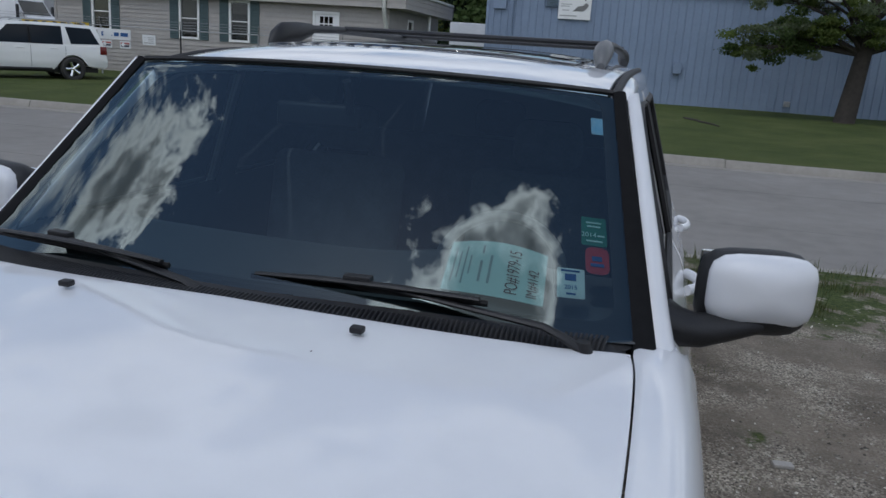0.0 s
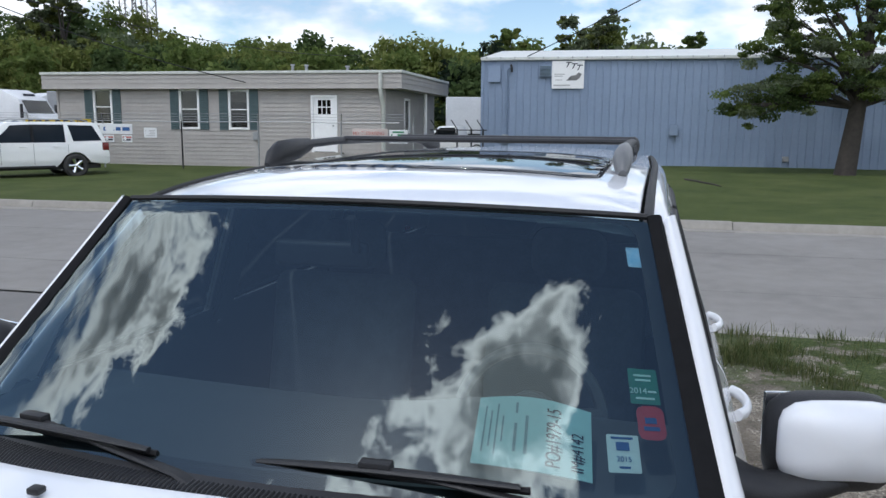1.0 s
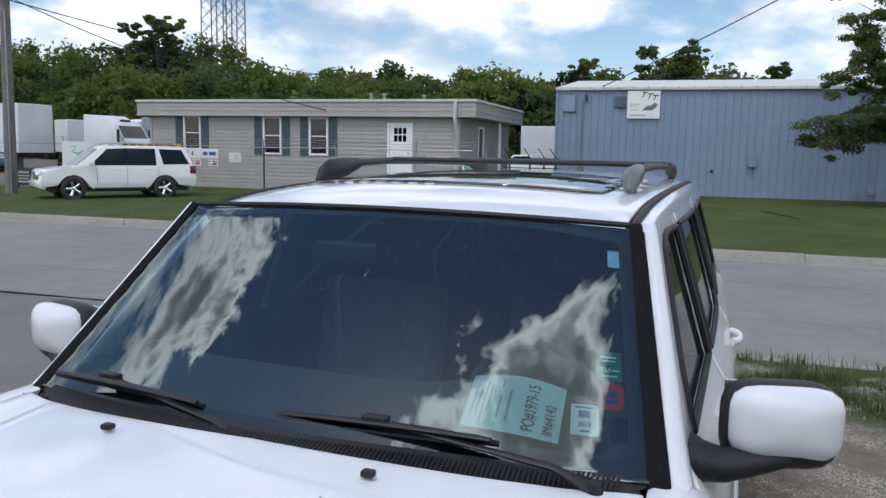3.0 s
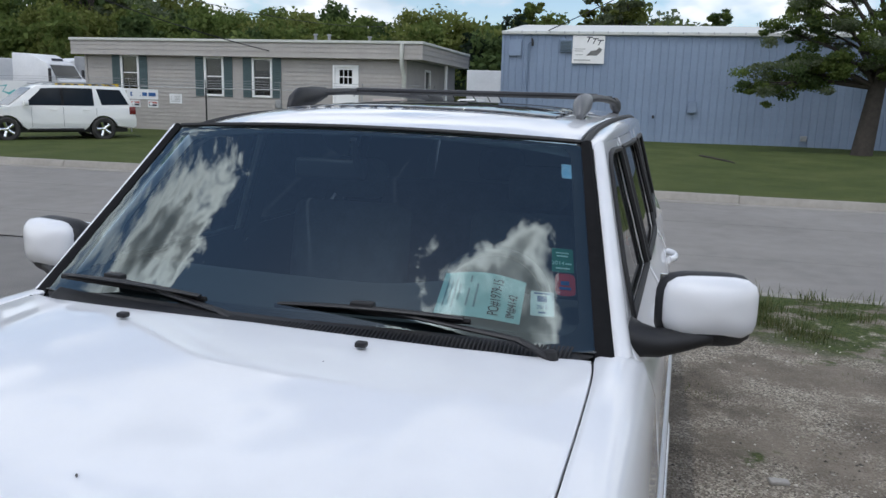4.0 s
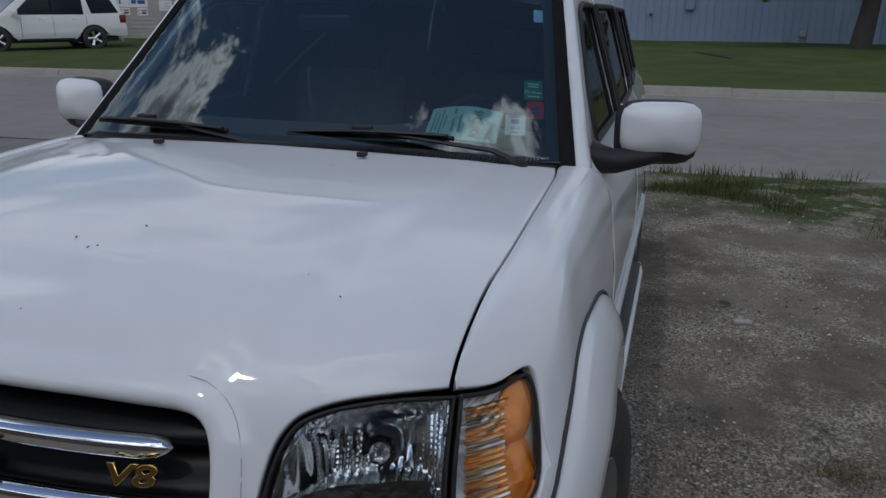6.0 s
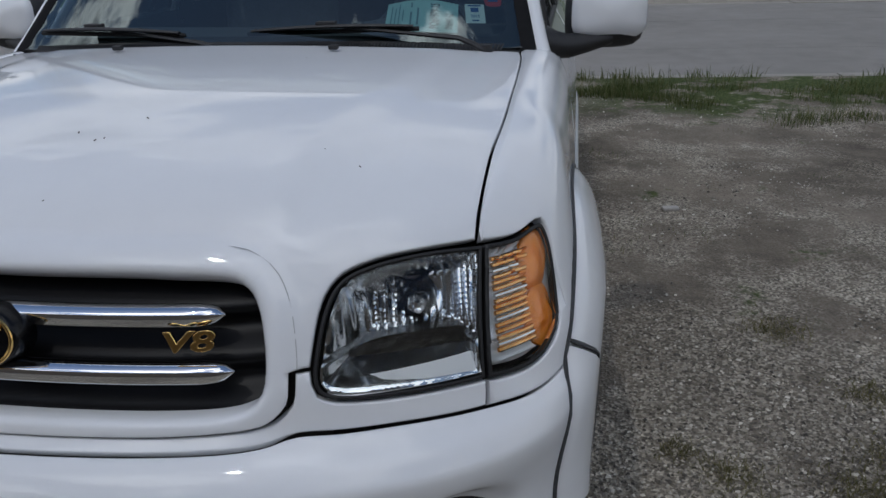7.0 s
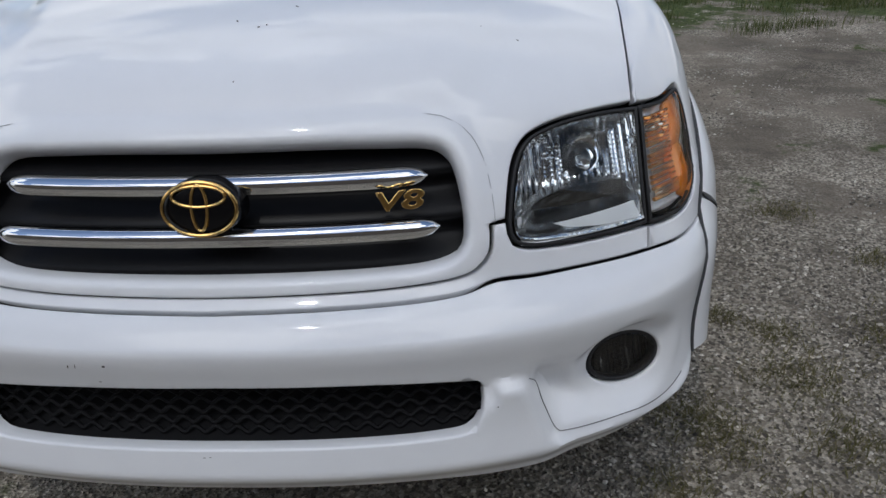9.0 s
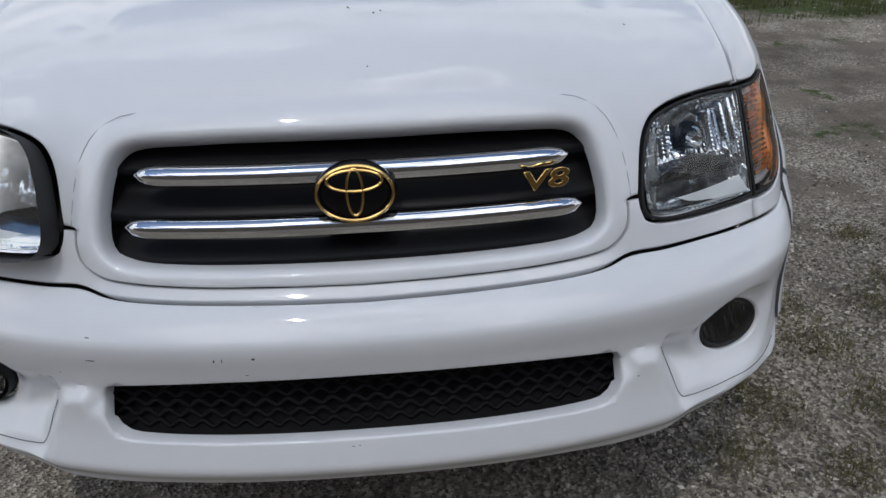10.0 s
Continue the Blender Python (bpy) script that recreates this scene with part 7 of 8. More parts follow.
def tower(u, v, half, height):
    t = thing("lattice_tower", "tall grey steel lattice tower behind the trees", "tower", local(u, v), group="lattice towers")
    w = lambda z: half * (1.05 - 0.3 * z / height)
    for sx, sy in ((1, 1), (1, -1), (-1, 1), (-1, -1)):
        bm = bmesh.new()
        tube(bm, [(sx * w(z), sy * w(z), z) for z in (0, height)], 0.09, 6); part("leg", bm, M_TOWER, t)
    bm = bmesh.new()
    z, k = 0.0, 0
    while z < height - 1.5:
        z2 = z + 1.7
        for a, b in (((1, 1), (1, -1)), ((1, -1), (-1, -1)), ((-1, -1), (-1, 1)), ((-1, 1), (1, 1))):
            for p, q in ((a, b), (b, a)):
                tube(bm, [(p[0] * w(z), p[1] * w(z), z), (q[0] * w(z2), q[1] * w(z2), z2)], 0.04, 4)
        z = z2
    part("bracing", bm, M_TOWER, t)["kind"] = "stuff"


tower(-55.2, 85, 1.15, 38)
tower(-52.4, 85, 1.0, 38)

# ---- parked vehicles across the street ----
M_PEARL = mat("pearl white paint", (0.84, 0.84, 0.81), 0.3, vary=0.04, scale=2, coat=0.8)
M_TEALPAINT = mat("teal blue paint", (0.03, 0.13, 0.20), 0.35, vary=0.1, scale=2, coat=0.7)
M_DARKGLASS = mat("dark tinted window", (0.02, 0.024, 0.026), 0.05, spec=0.7)
M_LAMPCLEAR = mat("clear lamp plastic", (0.7, 0.71, 0.7), 0.15, 0.3)
M_LAMPRED = mat("dark red lamp plastic", (0.16, 0.015, 0.015), 0.2)


def slab(bm, outline, half, taper=1.0, bevel=0.03, seg=2):
    """A side outline (along, up) given width; taper narrows the top."""
    zs = [p[1] for p in outline]
    lo, hi = min(zs), max(zs)
    w = lambda z: half * (1 - (1 - taper) * (z - lo) / max(hi - lo, 1e-6))
    a = [bm.verts.new((x, -w(z), z)) for x, z in outline]
    b = [bm.verts.new((x, w(z), z)) for x, z in outline]
    n = len(outline)
    bm.faces.new(a[::-1]); bm.faces.new(b)
    for i in range(n):
        bm.faces.new((a[i], a[(i + 1) % n], b[(i + 1) % n], b[i]))
    if bevel:
        bmesh.ops.bevel(bm, geom=list(bm.edges), offset=bevel, segments=seg, affect="EDGES", profile=0.5, clamp_overlap=True)
    return bm


def road_wheel(parent, x, y, r, width, side, rim_mat, spokes=5):
    w = new("wheel")
    w.parent = parent
    w.matrix_basis = Matrix.Translation((x, y, r)) @ Matrix.Rotation(radians(-90 * side), 4, "X")
    bm = bmesh.new()
    lathe(bm, [(r * 0.6, -width / 2), (r * 0.85, -width / 2 - 0.01), (r, -width * 0.36), (r, width * 0.36), (r * 0.85, width / 2 + 0.01), (r * 0.6, width / 2)], 32, closed=True); part("tyre", bm, M_TYRE, w)
    bm = bmesh.new()
    lathe(bm, [(r * 0.66, width / 2), (r * 0.6, width / 2 - 0.03), (r * 0.58, -width / 2), (r * 0.64, -width / 2)], 28, closed=True); part("rim", bm, rim_mat, w)
    bm = bmesh.new()
    lathe(bm, [(0.01, -0.02), (r * 0.57, -0.02), (r * 0.57, -0.04), (0.01, -0.04)], 24, closed=True); part("brake_disc", bm, M_RUBBER, w)
    for k in range(spokes):
        bm = bmesh.new()
        m2 = Matrix.Rotation(2 * math.pi * k / spokes, 4, "Z")
        tube(bm, [m2 @ Vector(p) for p in ((0.02, 0, width / 2 - 0.04), (r * 0.35, 0, width / 2 - 0.02), (r * 0.63, 0, width / 2 - 0.02))], [0.05, 0.035, 0.055], 6, squash=(1, 0.4)); part("spoke", bm, rim_mat, w)
    bm = bmesh.new()
    lathe(bm, [(0.001, width / 2 + 0.005), (0.05, width / 2 - 0.005), (0.06, width / 2 - 0.05)], 16); part("hub_cap", bm, rim_mat, w)


def estate(m, paint, label, category="car"):
    """A boxy four-door wagon, nose towards +x, wheels at 0 and -2.887."""
    c = thing("sport_utility_vehicle", label, category, m)
    R = 0.385
    def arch(cx, r=0.46, n=9):
        return [(cx + r * math.cos(t), R + r * math.sin(t)) for t in np.linspace(math.radians(12), math.radians(168), n)]
    low = [(0.93, 0.42), (0.95, 0.62), (0.92, 0.78), (0.86, 0.92), (0.80, 0.98), (0.3, 1.04), (-0.18, 1.09), (-1.0, 1.10), (-2.4, 1.11), (-3.86, 1.12), (-3.92, 0.95), (-3.96, 0.70), (-3.96, 0.48), (-3.86, 0.42)]
    body = low + [p for p in arch(-2.887)[::-1]] + [(-2.30, 0.36), (-0.60, 0.36)] + [p for p in arch(0.0)[::-1]]
    body_bm = bmesh.new()
    slab(body_bm, body, 0.92, 0.97, 0.022)
    b = part("body", body_bm, paint, c)
    cab = [(-0.05, 1.06), (-0.86, 1.70), (-1.02, 1.765), (-2.4, 1.785), (-3.55, 1.76), (-3.68, 1.70), (-3.90, 1.10)]
    bm = bmesh.new()
    slab(bm, cab, 0.88, 0.78, 0.02); part("cabin", bm, paint, c)
    def wx(z): return 0.88 * (1 - 0.22 * (z - 1.06) / 0.725)
    for side in (1, -1):
        for name, win in (("front_window", [(-0.50, 1.13), (-0.98, 1.56), (-1.06, 1.66), (-1.62, 1.69), (-1.62, 1.13)]), ("rear_window", [(-1.70, 1.13), (-1.70, 1.69), (-2.62, 1.69), (-2.62, 1.13)]), ("cargo_window", [(-2.86, 1.16), (-2.74, 1.68), (-3.50, 1.66), (-3.74, 1.18)])):
            bm = bmesh.new()
            vs = [bm.verts.new((x, side * (wx(z) + 0.006), z)) for x, z in win]
            f = bm.faces.new(vs)
            bmesh.ops.solidify(bm, geom=[f], thickness=0.012)
            part(name, bm, M_DARKGLASS, c)
        bm = bmesh.new()
        f = bm.faces.new([bm.verts.new((x, side * (wx(z) + 0.005), z)) for x, z in ((-1.615, 1.13), (-1.705, 1.13), (-1.705, 1.69), (-1.615, 1.69))])
        bmesh.ops.solidify(bm, geom=[f], thickness=0.010)
        part("pillar_trim", bm, M_RUBBER, c)
        for x in (-1.35, -2.35):
            bm = bmesh.new()
            tube(bm, [(x - 0.1, side * 0.925, 1.0), (x, side * 0.945, 1.005), (x + 0.1, side * 0.925, 1.0)], 0.018, 6); part("door_handle", bm, paint, c)
        bm = bmesh.new()
        box(bm, (-0.62, side * 1.0 - 0.1, 1.12), (-0.46, side * 1.0 + 0.1, 1.27), 0.03, 2); part("door_mirror", bm, paint, c)
        bm = bmesh.new()
        box(bm, (-2.25, min(side * 0.86, side * 0.97), 0.34), (-0.62, max(side * 0.86, side * 0.97), 0.41), 0.015); part("running_board", bm, M_BLACK, c)
        bm = bmesh.new()
        box(bm, (0.72, min(side * 0.55, side * 0.90), 0.76), (0.915, max(side * 0.55, side * 0.90), 0.93), 0.03, 2); part("headlamp", bm, M_LAMPCLEAR, c)
        bm = bmesh.new()
        box(bm, (-3.95, min(side * 0.74, side * 0.915), 0.86), (-3.74, max(side * 0.74, side * 0.915), 1.12), 0.02, 2); part("tail_lamp", bm, M_LAMPRED, c)
        bm = bmesh.new()
        tube(bm, [(-1.15, side * 0.62, 1.79), (-1.35, side * 0.63, 1.85), (-3.2, side * 0.63, 1.85), (-3.4, side * 0.62, 1.78)], 0.02, 6); part("roof_rail", bm, M_STEEL, c)
        for x in (0.0, -2.887):
            road_wheel(c, x, side * 0.80, R, 0.24, side, M_CHROME)
        for x in (-0.72, -1.66, -2.68):
            bm = bmesh.new()
            tube(bm, [(x, side * 0.917, 0.45), (x, side * 0.905, 1.08)], 0.004, 4); part("door_seam", bm, M_RUBBER, c)
    bm = bmesh.new()
    surf(bm, lambda u, v: Vector((-0.11 - 0.70 * v + 0.012, (2 * u - 1) * (0.80 - 0.12 * v), 1.115 + 0.545 * v + 0.012)), 6, 4, thick=0.01); part("windscreen", bm, M_DARKGLASS, c)
    bm = bmesh.new()
    box(bm, (0.84, -0.46, 0.64), (0.955, 0.46, 0.90), 0.02, 2); part("grille", bm, M_CHROME, c)
    bm = bmesh.new()
    slab(bm, [(0.80, 0.36), (0.99, 0.40), (1.0, 0.60), (0.84, 0.62)], 0.88, 1, 0.02); part("front_bumper", bm, paint, c)
    bm = bmesh.new()
    box(bm, (-3.7, -0.75, 0.28), (0.7, 0.75, 0.42)); part("underbody", bm, M_RUBBER, c)
    return c


FRONT = Vector((-19.85, 19.62, 0))
REAR = Vector((-18.29, 22.05, 0))
yaw = math.degrees(math.atan2(FRONT.y - REAR.y, FRONT.x - REAR.x))
estate(pose(FRONT.x, FRONT.y, ground_z(FRONT.x, FRONT.y) - 0.06, 0, 0, yaw), M_PEARL, "white four-door sport utility vehicle with chrome wheels on the verge")
p = street(-37.6, 35.5)
estate(pose(p.x, p.y, ground_z(p.x, p.y), 0, 0, math.degrees(STREET) + 8), M_TEALPAINT, "teal blue wagon parked in the truck yard")

M_TRAILER = mat("white trailer skin", (0.70, 0.71, 0.72), 0.45, color2=(0.58, 0.59, 0.60), scale=0.8)
M_GREYSKIN = mat("grey trailer skin", (0.36, 0.37, 0.38), 0.6, color2=(0.26, 0.265, 0.27), scale=1.2)


def trailer(u, v, turn, length, height, skin, label):
    """A van trailer, doors towards -x local end."""
    t = thing("van_trailer", label, "trailer", local(u, v, 0.2, turn))
    bm = bmesh.new()
    box(bm, (0, -1.25, 1.15), (length, 1.25, height), 0.03); part("van_body", bm, skin, t)
    for k in range(int(length / 1.2)):
        for side in (1, -1):
            bm = bmesh.new()
            box(bm, (k * 1.2 + 0.1, side * 1.262 - 0.012, 1.2), (k * 1.2 + 0.16, side * 1.262 + 0.012, height - 0.08)); part("side_post", bm, skin, t)
    bm = bmesh.new()
    box(bm, (0.2, -0.5, 0.85), (length - 0.2, 0.5, 1.149)); part("chassis", bm, M_RUBBER, t)
    for x in (0.9, 2.1):
        for side in (1, -1):
            road_wheel(t, x, side * 1.05, 0.5, 0.28, side, M_STEEL, 4)
    bm = bmesh.new()
    box(bm, (length - 2.2, -0.6, 0.05), (length - 2.0, 0.6, 0.86)); part("landing_gear", bm, M_STEEL, t)
    return t


def tractor(u, v, turn, label):
    """A highway tractor, front towards -x."""
    t = thing("semi_tractor", label, "truck", local(u, v, 0.2, turn))
    bm = bmesh.new()
    slab(bm, [(1.0, 1.0), (0.95, 2.0), (1.5, 2.15), (2.0, 3.0), (3.3, 3.55), (4.6, 3.6), (4.6, 1.0)], 1.18, 0.93, 0.06); part("cab", bm, M_TRAILER, t)
    bm = bmesh.new()
    slab(bm, [(0.0, 0.75), (-0.05, 1.5), (0.2, 1.75), (1.2, 2.0), (1.2, 0.75)], 1.02, 0.85, 0.06); part("bonnet", bm, M_TRAILER, t)
    bm = bmesh.new()
    surf(bm, lambda a, b: Vector((1.47 + 0.46 * b, (2 * a - 1) * (1.02 - 0.06 * b), 2.17 + 0.74 * b)), 6, 3, thick=0.02); part("windscreen", bm, M_DARKGLASS, t)
    bm = bmesh.new()
    box(bm, (-0.09, -0.55, 0.85), (-0.01, 0.55, 1.5), 0.02); part("grille", bm, M_BLACK, t)
    bm = bmesh.new()
    box(bm, (-0.25, -1.15, 0.40), (0.1, 1.15, 0.75), 0.05, 2); part("bumper", bm, M_CHROME, t)
    for side in (1, -1):
        bm = bmesh.new()
        box(bm, (-0.08, min(side * 0.62, side * 0.96), 1.0), (0.05, max(side * 0.62, side * 0.96), 1.25), 0.03); part("headlamp", bm, M_LAMPCLEAR, t)
        bm = bmesh.new()
        box(bm, (1.55, min(side * 1.25, side * 1.45), 1.9), (1.68, max(side * 1.25, side * 1.45), 2.7), 0.04); part("door_mirror", bm, M_BLACK, t)
        bm = bmesh.new()
        tube(bm, [(1.6, side * 1.0, 2.2), (1.6, side * 1.3, 2.2)], 0.025, 6); part("mirror_arm", bm, M_BLACK, t)
        for x in (0.75, 5.2, 6.4):
            road_wheel(t, x, side * 1.02, 0.5, 0.3, side, M_STEEL, 4)
    bm = bmesh.new()
    box(bm, (0.8, -0.45, 0.55), (7.0, 0.45, 1.0)); part("chassis", bm, M_RUBBER, t)
    bars(Matrix.Translation((2.28, 0, 3.24)) @ Matrix.Rotation(radians(-90), 4, "Z") @ Matrix.Rotation(radians(66), 4, "X"), [(0, 0, 0.9, 0.16)], M_INK, t)
    return t


tractor(-37.9, 44.0, 62, "white highway tractor facing out of the truck yard")
trailer(-37.0, 51.5, 62, 12.0, 3.95, M_TRAILER, "long white van trailer coupled behind the tractor")
trailer(-42.3, 46.0, 62, 12.0, 3.45, M_TRAILER, "white van trailer parked in a row")
trailer(-35.5, 46.5, 28, 9.5, 3.62, M_GREYSKIN, "weathered grey van trailer with stained side")
trailer(-52.5, 41.0, -6, 14.5, 4.15, M_TRAILER, "long white van trailer parked along the yard")
tt = tractor(-31.0, 41.6, 176, "white day-cab tractor seen from behind its dark chassis")
trailer(-8.9, 46.5, 12, 8.0, 3.25, M_TRAILER, "white box trailer behind the office building")


def pickup(u, v, turn, label):
    c = thing("pickup_truck", label, "truck", local(u, v, 0.22, turn))
    bm = bmesh.new()
    slab(bm, [(0.8, 0.45), (0.85, 0.85), (0.7, 0.98), (-0.4, 1.05), (-4.0, 1.05), (-4.05, 0.5), (-3.5, 0.42)], 0.9, 0.97, 0.03); part("body", bm, M_PEARL, c)
    bm = bmesh.new()
    slab(bm, [(-0.3, 1.03), (-0.95, 1.58), (-1.9, 1.60), (-2.1, 1.03)], 0.84, 0.85, 0.03); part("cab", bm, M_PEARL, c)
    for side in (1, -1):
        bm = bmesh.new()
        f = bm.faces.new([bm.verts.new((x, side * (0.84 - 0.126 * (z - 1.03) / 0.57 + 0.008), z)) for x, z in ((-0.62, 1.08), (-1.0, 1.5), (-1.85, 1.52), (-1.95, 1.08))])
        bmesh.ops.solidify(bm, geom=[f], thickness=0.012); part("side_window", bm, M_DARKGLASS, c)
        for x in (0.0, -3.1):
            road_wheel(c, x, side * 0.78, 0.36, 0.22, side, M_STEEL)
    bm = bmesh.new()
    box(bm, (-3.8, -0.7, 0.3), (0.6, 0.7, 0.46)); part("underbody", bm, M_RUBBER, c)


pickup(-9.0, 42.0, 172, "old white pickup truck parked behind the fence")

# ---- trees, weeds and loose gravel ----
def leaf_material(name, a, b, c):
    m = bpy.data.materials.new(name)
    m.use_nodes = True
    n, l = m.node_tree.nodes, m.node_tree.links
    bs = n["Principled BSDF"]
    bs.inputs["Roughness"].default_value = 0.75
    bs.inputs["Specular IOR Level"].default_value = 0.25
    geo = n.new("ShaderNodeNewGeometry")
    r = n.new("ShaderNodeValToRGB")
    r.color_ramp.elements.new(0.5)
    for e, (p, q) in zip(r.color_ramp.elements, ((0.0, a), (0.5, b), (1.0, c))):
        e.position, e.color = p, (*q, 1)
    l.new(geo.outputs["Random Per Island"], r.inputs["Fac"])
    l.new(r.outputs["Color"], bs.inputs["Base Color"])
    tr = n.new("ShaderNodeBsdfTranslucent")
    l.new(r.outputs["Color"], tr.inputs["Color"])
    mx = n.new("ShaderNodeMixShader"); mx.inputs[0].default_value = 0.52
    l.new(bs.outputs[0], mx.inputs[1]); l.new(tr.outputs[0], mx.inputs[2])
    l.new(mx.outputs[0], n["Material Output"].inputs[0])
    return m


LEAVES = [leaf_material("mid green leaves", (0.085, 0.125, 0.030), (0.120, 0.165, 0.042), (0.165, 0.205, 0.060)),
          leaf_material("dark green leaves", (0.050, 0.082, 0.026), (0.072, 0.110, 0.036), (0.105, 0.145, 0.050)),
          leaf_material("yellow green leaves", (0.120, 0.150, 0.036), (0.165, 0.195, 0.050), (0.215, 0.235, 0.080)),
          leaf_material("grey green leaves", (0.095, 0.125, 0.062), (0.130, 0.160, 0.085), (0.175, 0.20, 0.12)),
          leaf_material("very dark conifer needles", (0.010, 0.020, 0.012), (0.018, 0.032, 0.018), (0.03, 0.05, 0.025))]


class Leaves:
    """Gathers many small leaf sprays into one mesh."""

    def __init__(self, seed):
        self.rng = np.random.default_rng(seed)
        self.v, self.f, self.k = [], [], []

    def clump(self, c, r, count, size, kind):
        g = self.rng
        d = g.normal(size=(count, 3))
        d /= np.linalg.norm(d, axis=1, keepdims=True)
        rad = g.uniform(0.35, 1.0, (count, 1)) ** 0.6
        p = np.asarray(c) + d * rad * np.asarray(r) * (1 + 0.18 * g.normal(size=(count, 1)))
        ax = g.normal(size=(count, 3)) + d * 0.4
        ax /= np.linalg.norm(ax, axis=1, keepdims=True)
        ref = g.normal(size=(count, 3))
        s = np.cross(ax, ref)
        s /= np.maximum(np.linalg.norm(s, axis=1, keepdims=True), 1e-6)
        t = np.cross(ax, s)
        ln, wd = size * g.uniform(0.6, 1.3, (count, 1)), size * g.uniform(0.35, 0.7, (count, 1))
        base = len(self.v) * 4
        quad = np.stack([p - s * ln, p - t * wd, p + s * ln, p + t * wd + ax * size * 0.25], 1)
        self.v.append(quad.reshape(-1, 3))
        self.k += [kind] * count

    def mesh(self, name, parent=None):
        v = np.concatenate(self.v)
        n = len(v) // 4
        me = bpy.data.meshes.new(name)
        me.from_pydata(v.tolist(), [], np.arange(n * 4).reshape(-1, 4).tolist())
        for m in LEAVES:
            me.materials.append(m)
        me.polygons.foreach_set("material_index", self.k)
        ob = new(name, me)
        ob.parent = parent
        return ob


def tree_line():
    lv = Leaves(11)
    g = lv.rng
    tops = [(-115, 15), (-92, 14.0), (-80, 13.5), (-76, 13.2), (-68, 12.6), (-64, 11.4), (-60.5, 12.2), (-55.7, 13.0), (-50.6, 12.2), (-46, 10.2), (-40, 9.9), (-36, 9.6), (-31, 10.1), (-27.7, 10.0), (-23, 9.2), (-18.4, 9.6), (-14.5, 9.0), (-8.7, 9.4), (-5.6, 9.4), (-1.2, 10.6), (2.2, 9.3), (6, 8.8), (11, 7.8), (20, 7.6), (45, 9), (90, 10)]
    for v, lift, gap in ((69.5, 0.80, 3.2), (73.0, 0.92, 3.0), (77.0, 1.0, 3.0), (83.0, 1.05, 3.6)):
        u = -118.0
        while u < 92:
            h = curve_at(tops, u) * lift * v / 75 * g.uniform(0.86, 1.04)
            w = g.uniform(2.4, 3.6)
            kind = int(g.choice([0, 0, 1, 2, 3, 0, 2], p=[0.2, 0.15, 0.2, 0.15, 0.1, 0.1, 0.1]))
            p = street(u + g.uniform(-1, 1), v + g.uniform(-1.5, 1.5))
            far = abs(u + 20) > 75
            for _ in range(5 if far else 15):
                a, zz = g.uniform(0, 2 * math.pi), g.uniform(0.22, 0.90)
                rr = w * math.sin(math.pi * (0.25 + 0.7 * zz)) * g.uniform(0.45, 0.95)
                s = g.uniform(0.8, 1.5)
                lv.clump((p.x + rr * math.cos(a), p.y + rr * math.sin(a), h * zz), (s * 1.15, s * 1.15, s * 0.9), 30 if far else 115, 0.55 if far else 0.30, kind)
            lv.clump((p.x, p.y, h * 0.88), (w * 0.6, w * 0.6, h * 0.12), 170, 0.28, kind)
            lv.clump((p.x, p.y, h * 0.5), (w * 0.85, w * 0.85, h * 0.42), 120 if far else 330, 0.5, kind)
            u += gap * g.uniform(0.75, 1.25)
    # undergrowth closing the foot of the wood
    u = -110.0
    while u < 60:
        p = street(u, 69.5 + g.uniform(-1, 1))
        kind = int(g.choice([0, 1, 2]))
        for _ in range(3):
            lv.clump((p.x + g.uniform(-1, 1), p.y, g.uniform(0.8, 3.6)), (1.6, 1.2, 1.3), 75, 0.42, kind)
        u += 1.8
    # bright young growth beside the offices
    for cu, cv, hh, kind in ((-26.5, 60, 6.5, 2), (-24.0, 62, 5.5, 2), (-30.0, 61, 7.5, 0), (-35, 62, 8.2, 0), (-41, 61, 8.8, 1), (-47, 60, 9, 0), (-9.5, 58, 6.6, 1), (-10.8, 60, 8.5, 4), (-8.6, 60, 8.0, 4), (-7.4, 61, 7.0, 1), (-5.5, 60, 5.5, 0), (-12.8, 61, 8.2, 2)):
        p = street(cu, cv)
        for _ in range(16):
            a, zz = g.uniform(0, 6.28), g.uniform(0.1, 0.93)
            rr = 1.7 * math.sin(math.pi * (0.2 + 0.75 * zz)) * g.uniform(0.3, 1)
            s = g.uniform(0.6, 1.1)
            lv.clump((p.x + rr * math.cos(a), p.y + rr * math.sin(a), hh * zz), (s, s, s * 0.8), 80, 0.30, kind)
    tagged(lv.mesh("woods"), "dense belt of mixed green trees behind the yard", "trees", kind="stuff")
    trunks = bmesh.new()
    u = -112.0
    while u < 80:
        p = street(u + g.uniform(-1, 1), 73 + g.uniform(0, 6))
        tube(trunks, [(p.x, p.y, 0), (p.x + g.uniform(-.3, .3), p.y, 7.0)], [0.2, 0.07], 6)
        u += 3.2
    tagged(part("wood_trunks", trunks, M_BARK, None), "thin dark trunks standing inside the wood", "trees", kind="stuff")


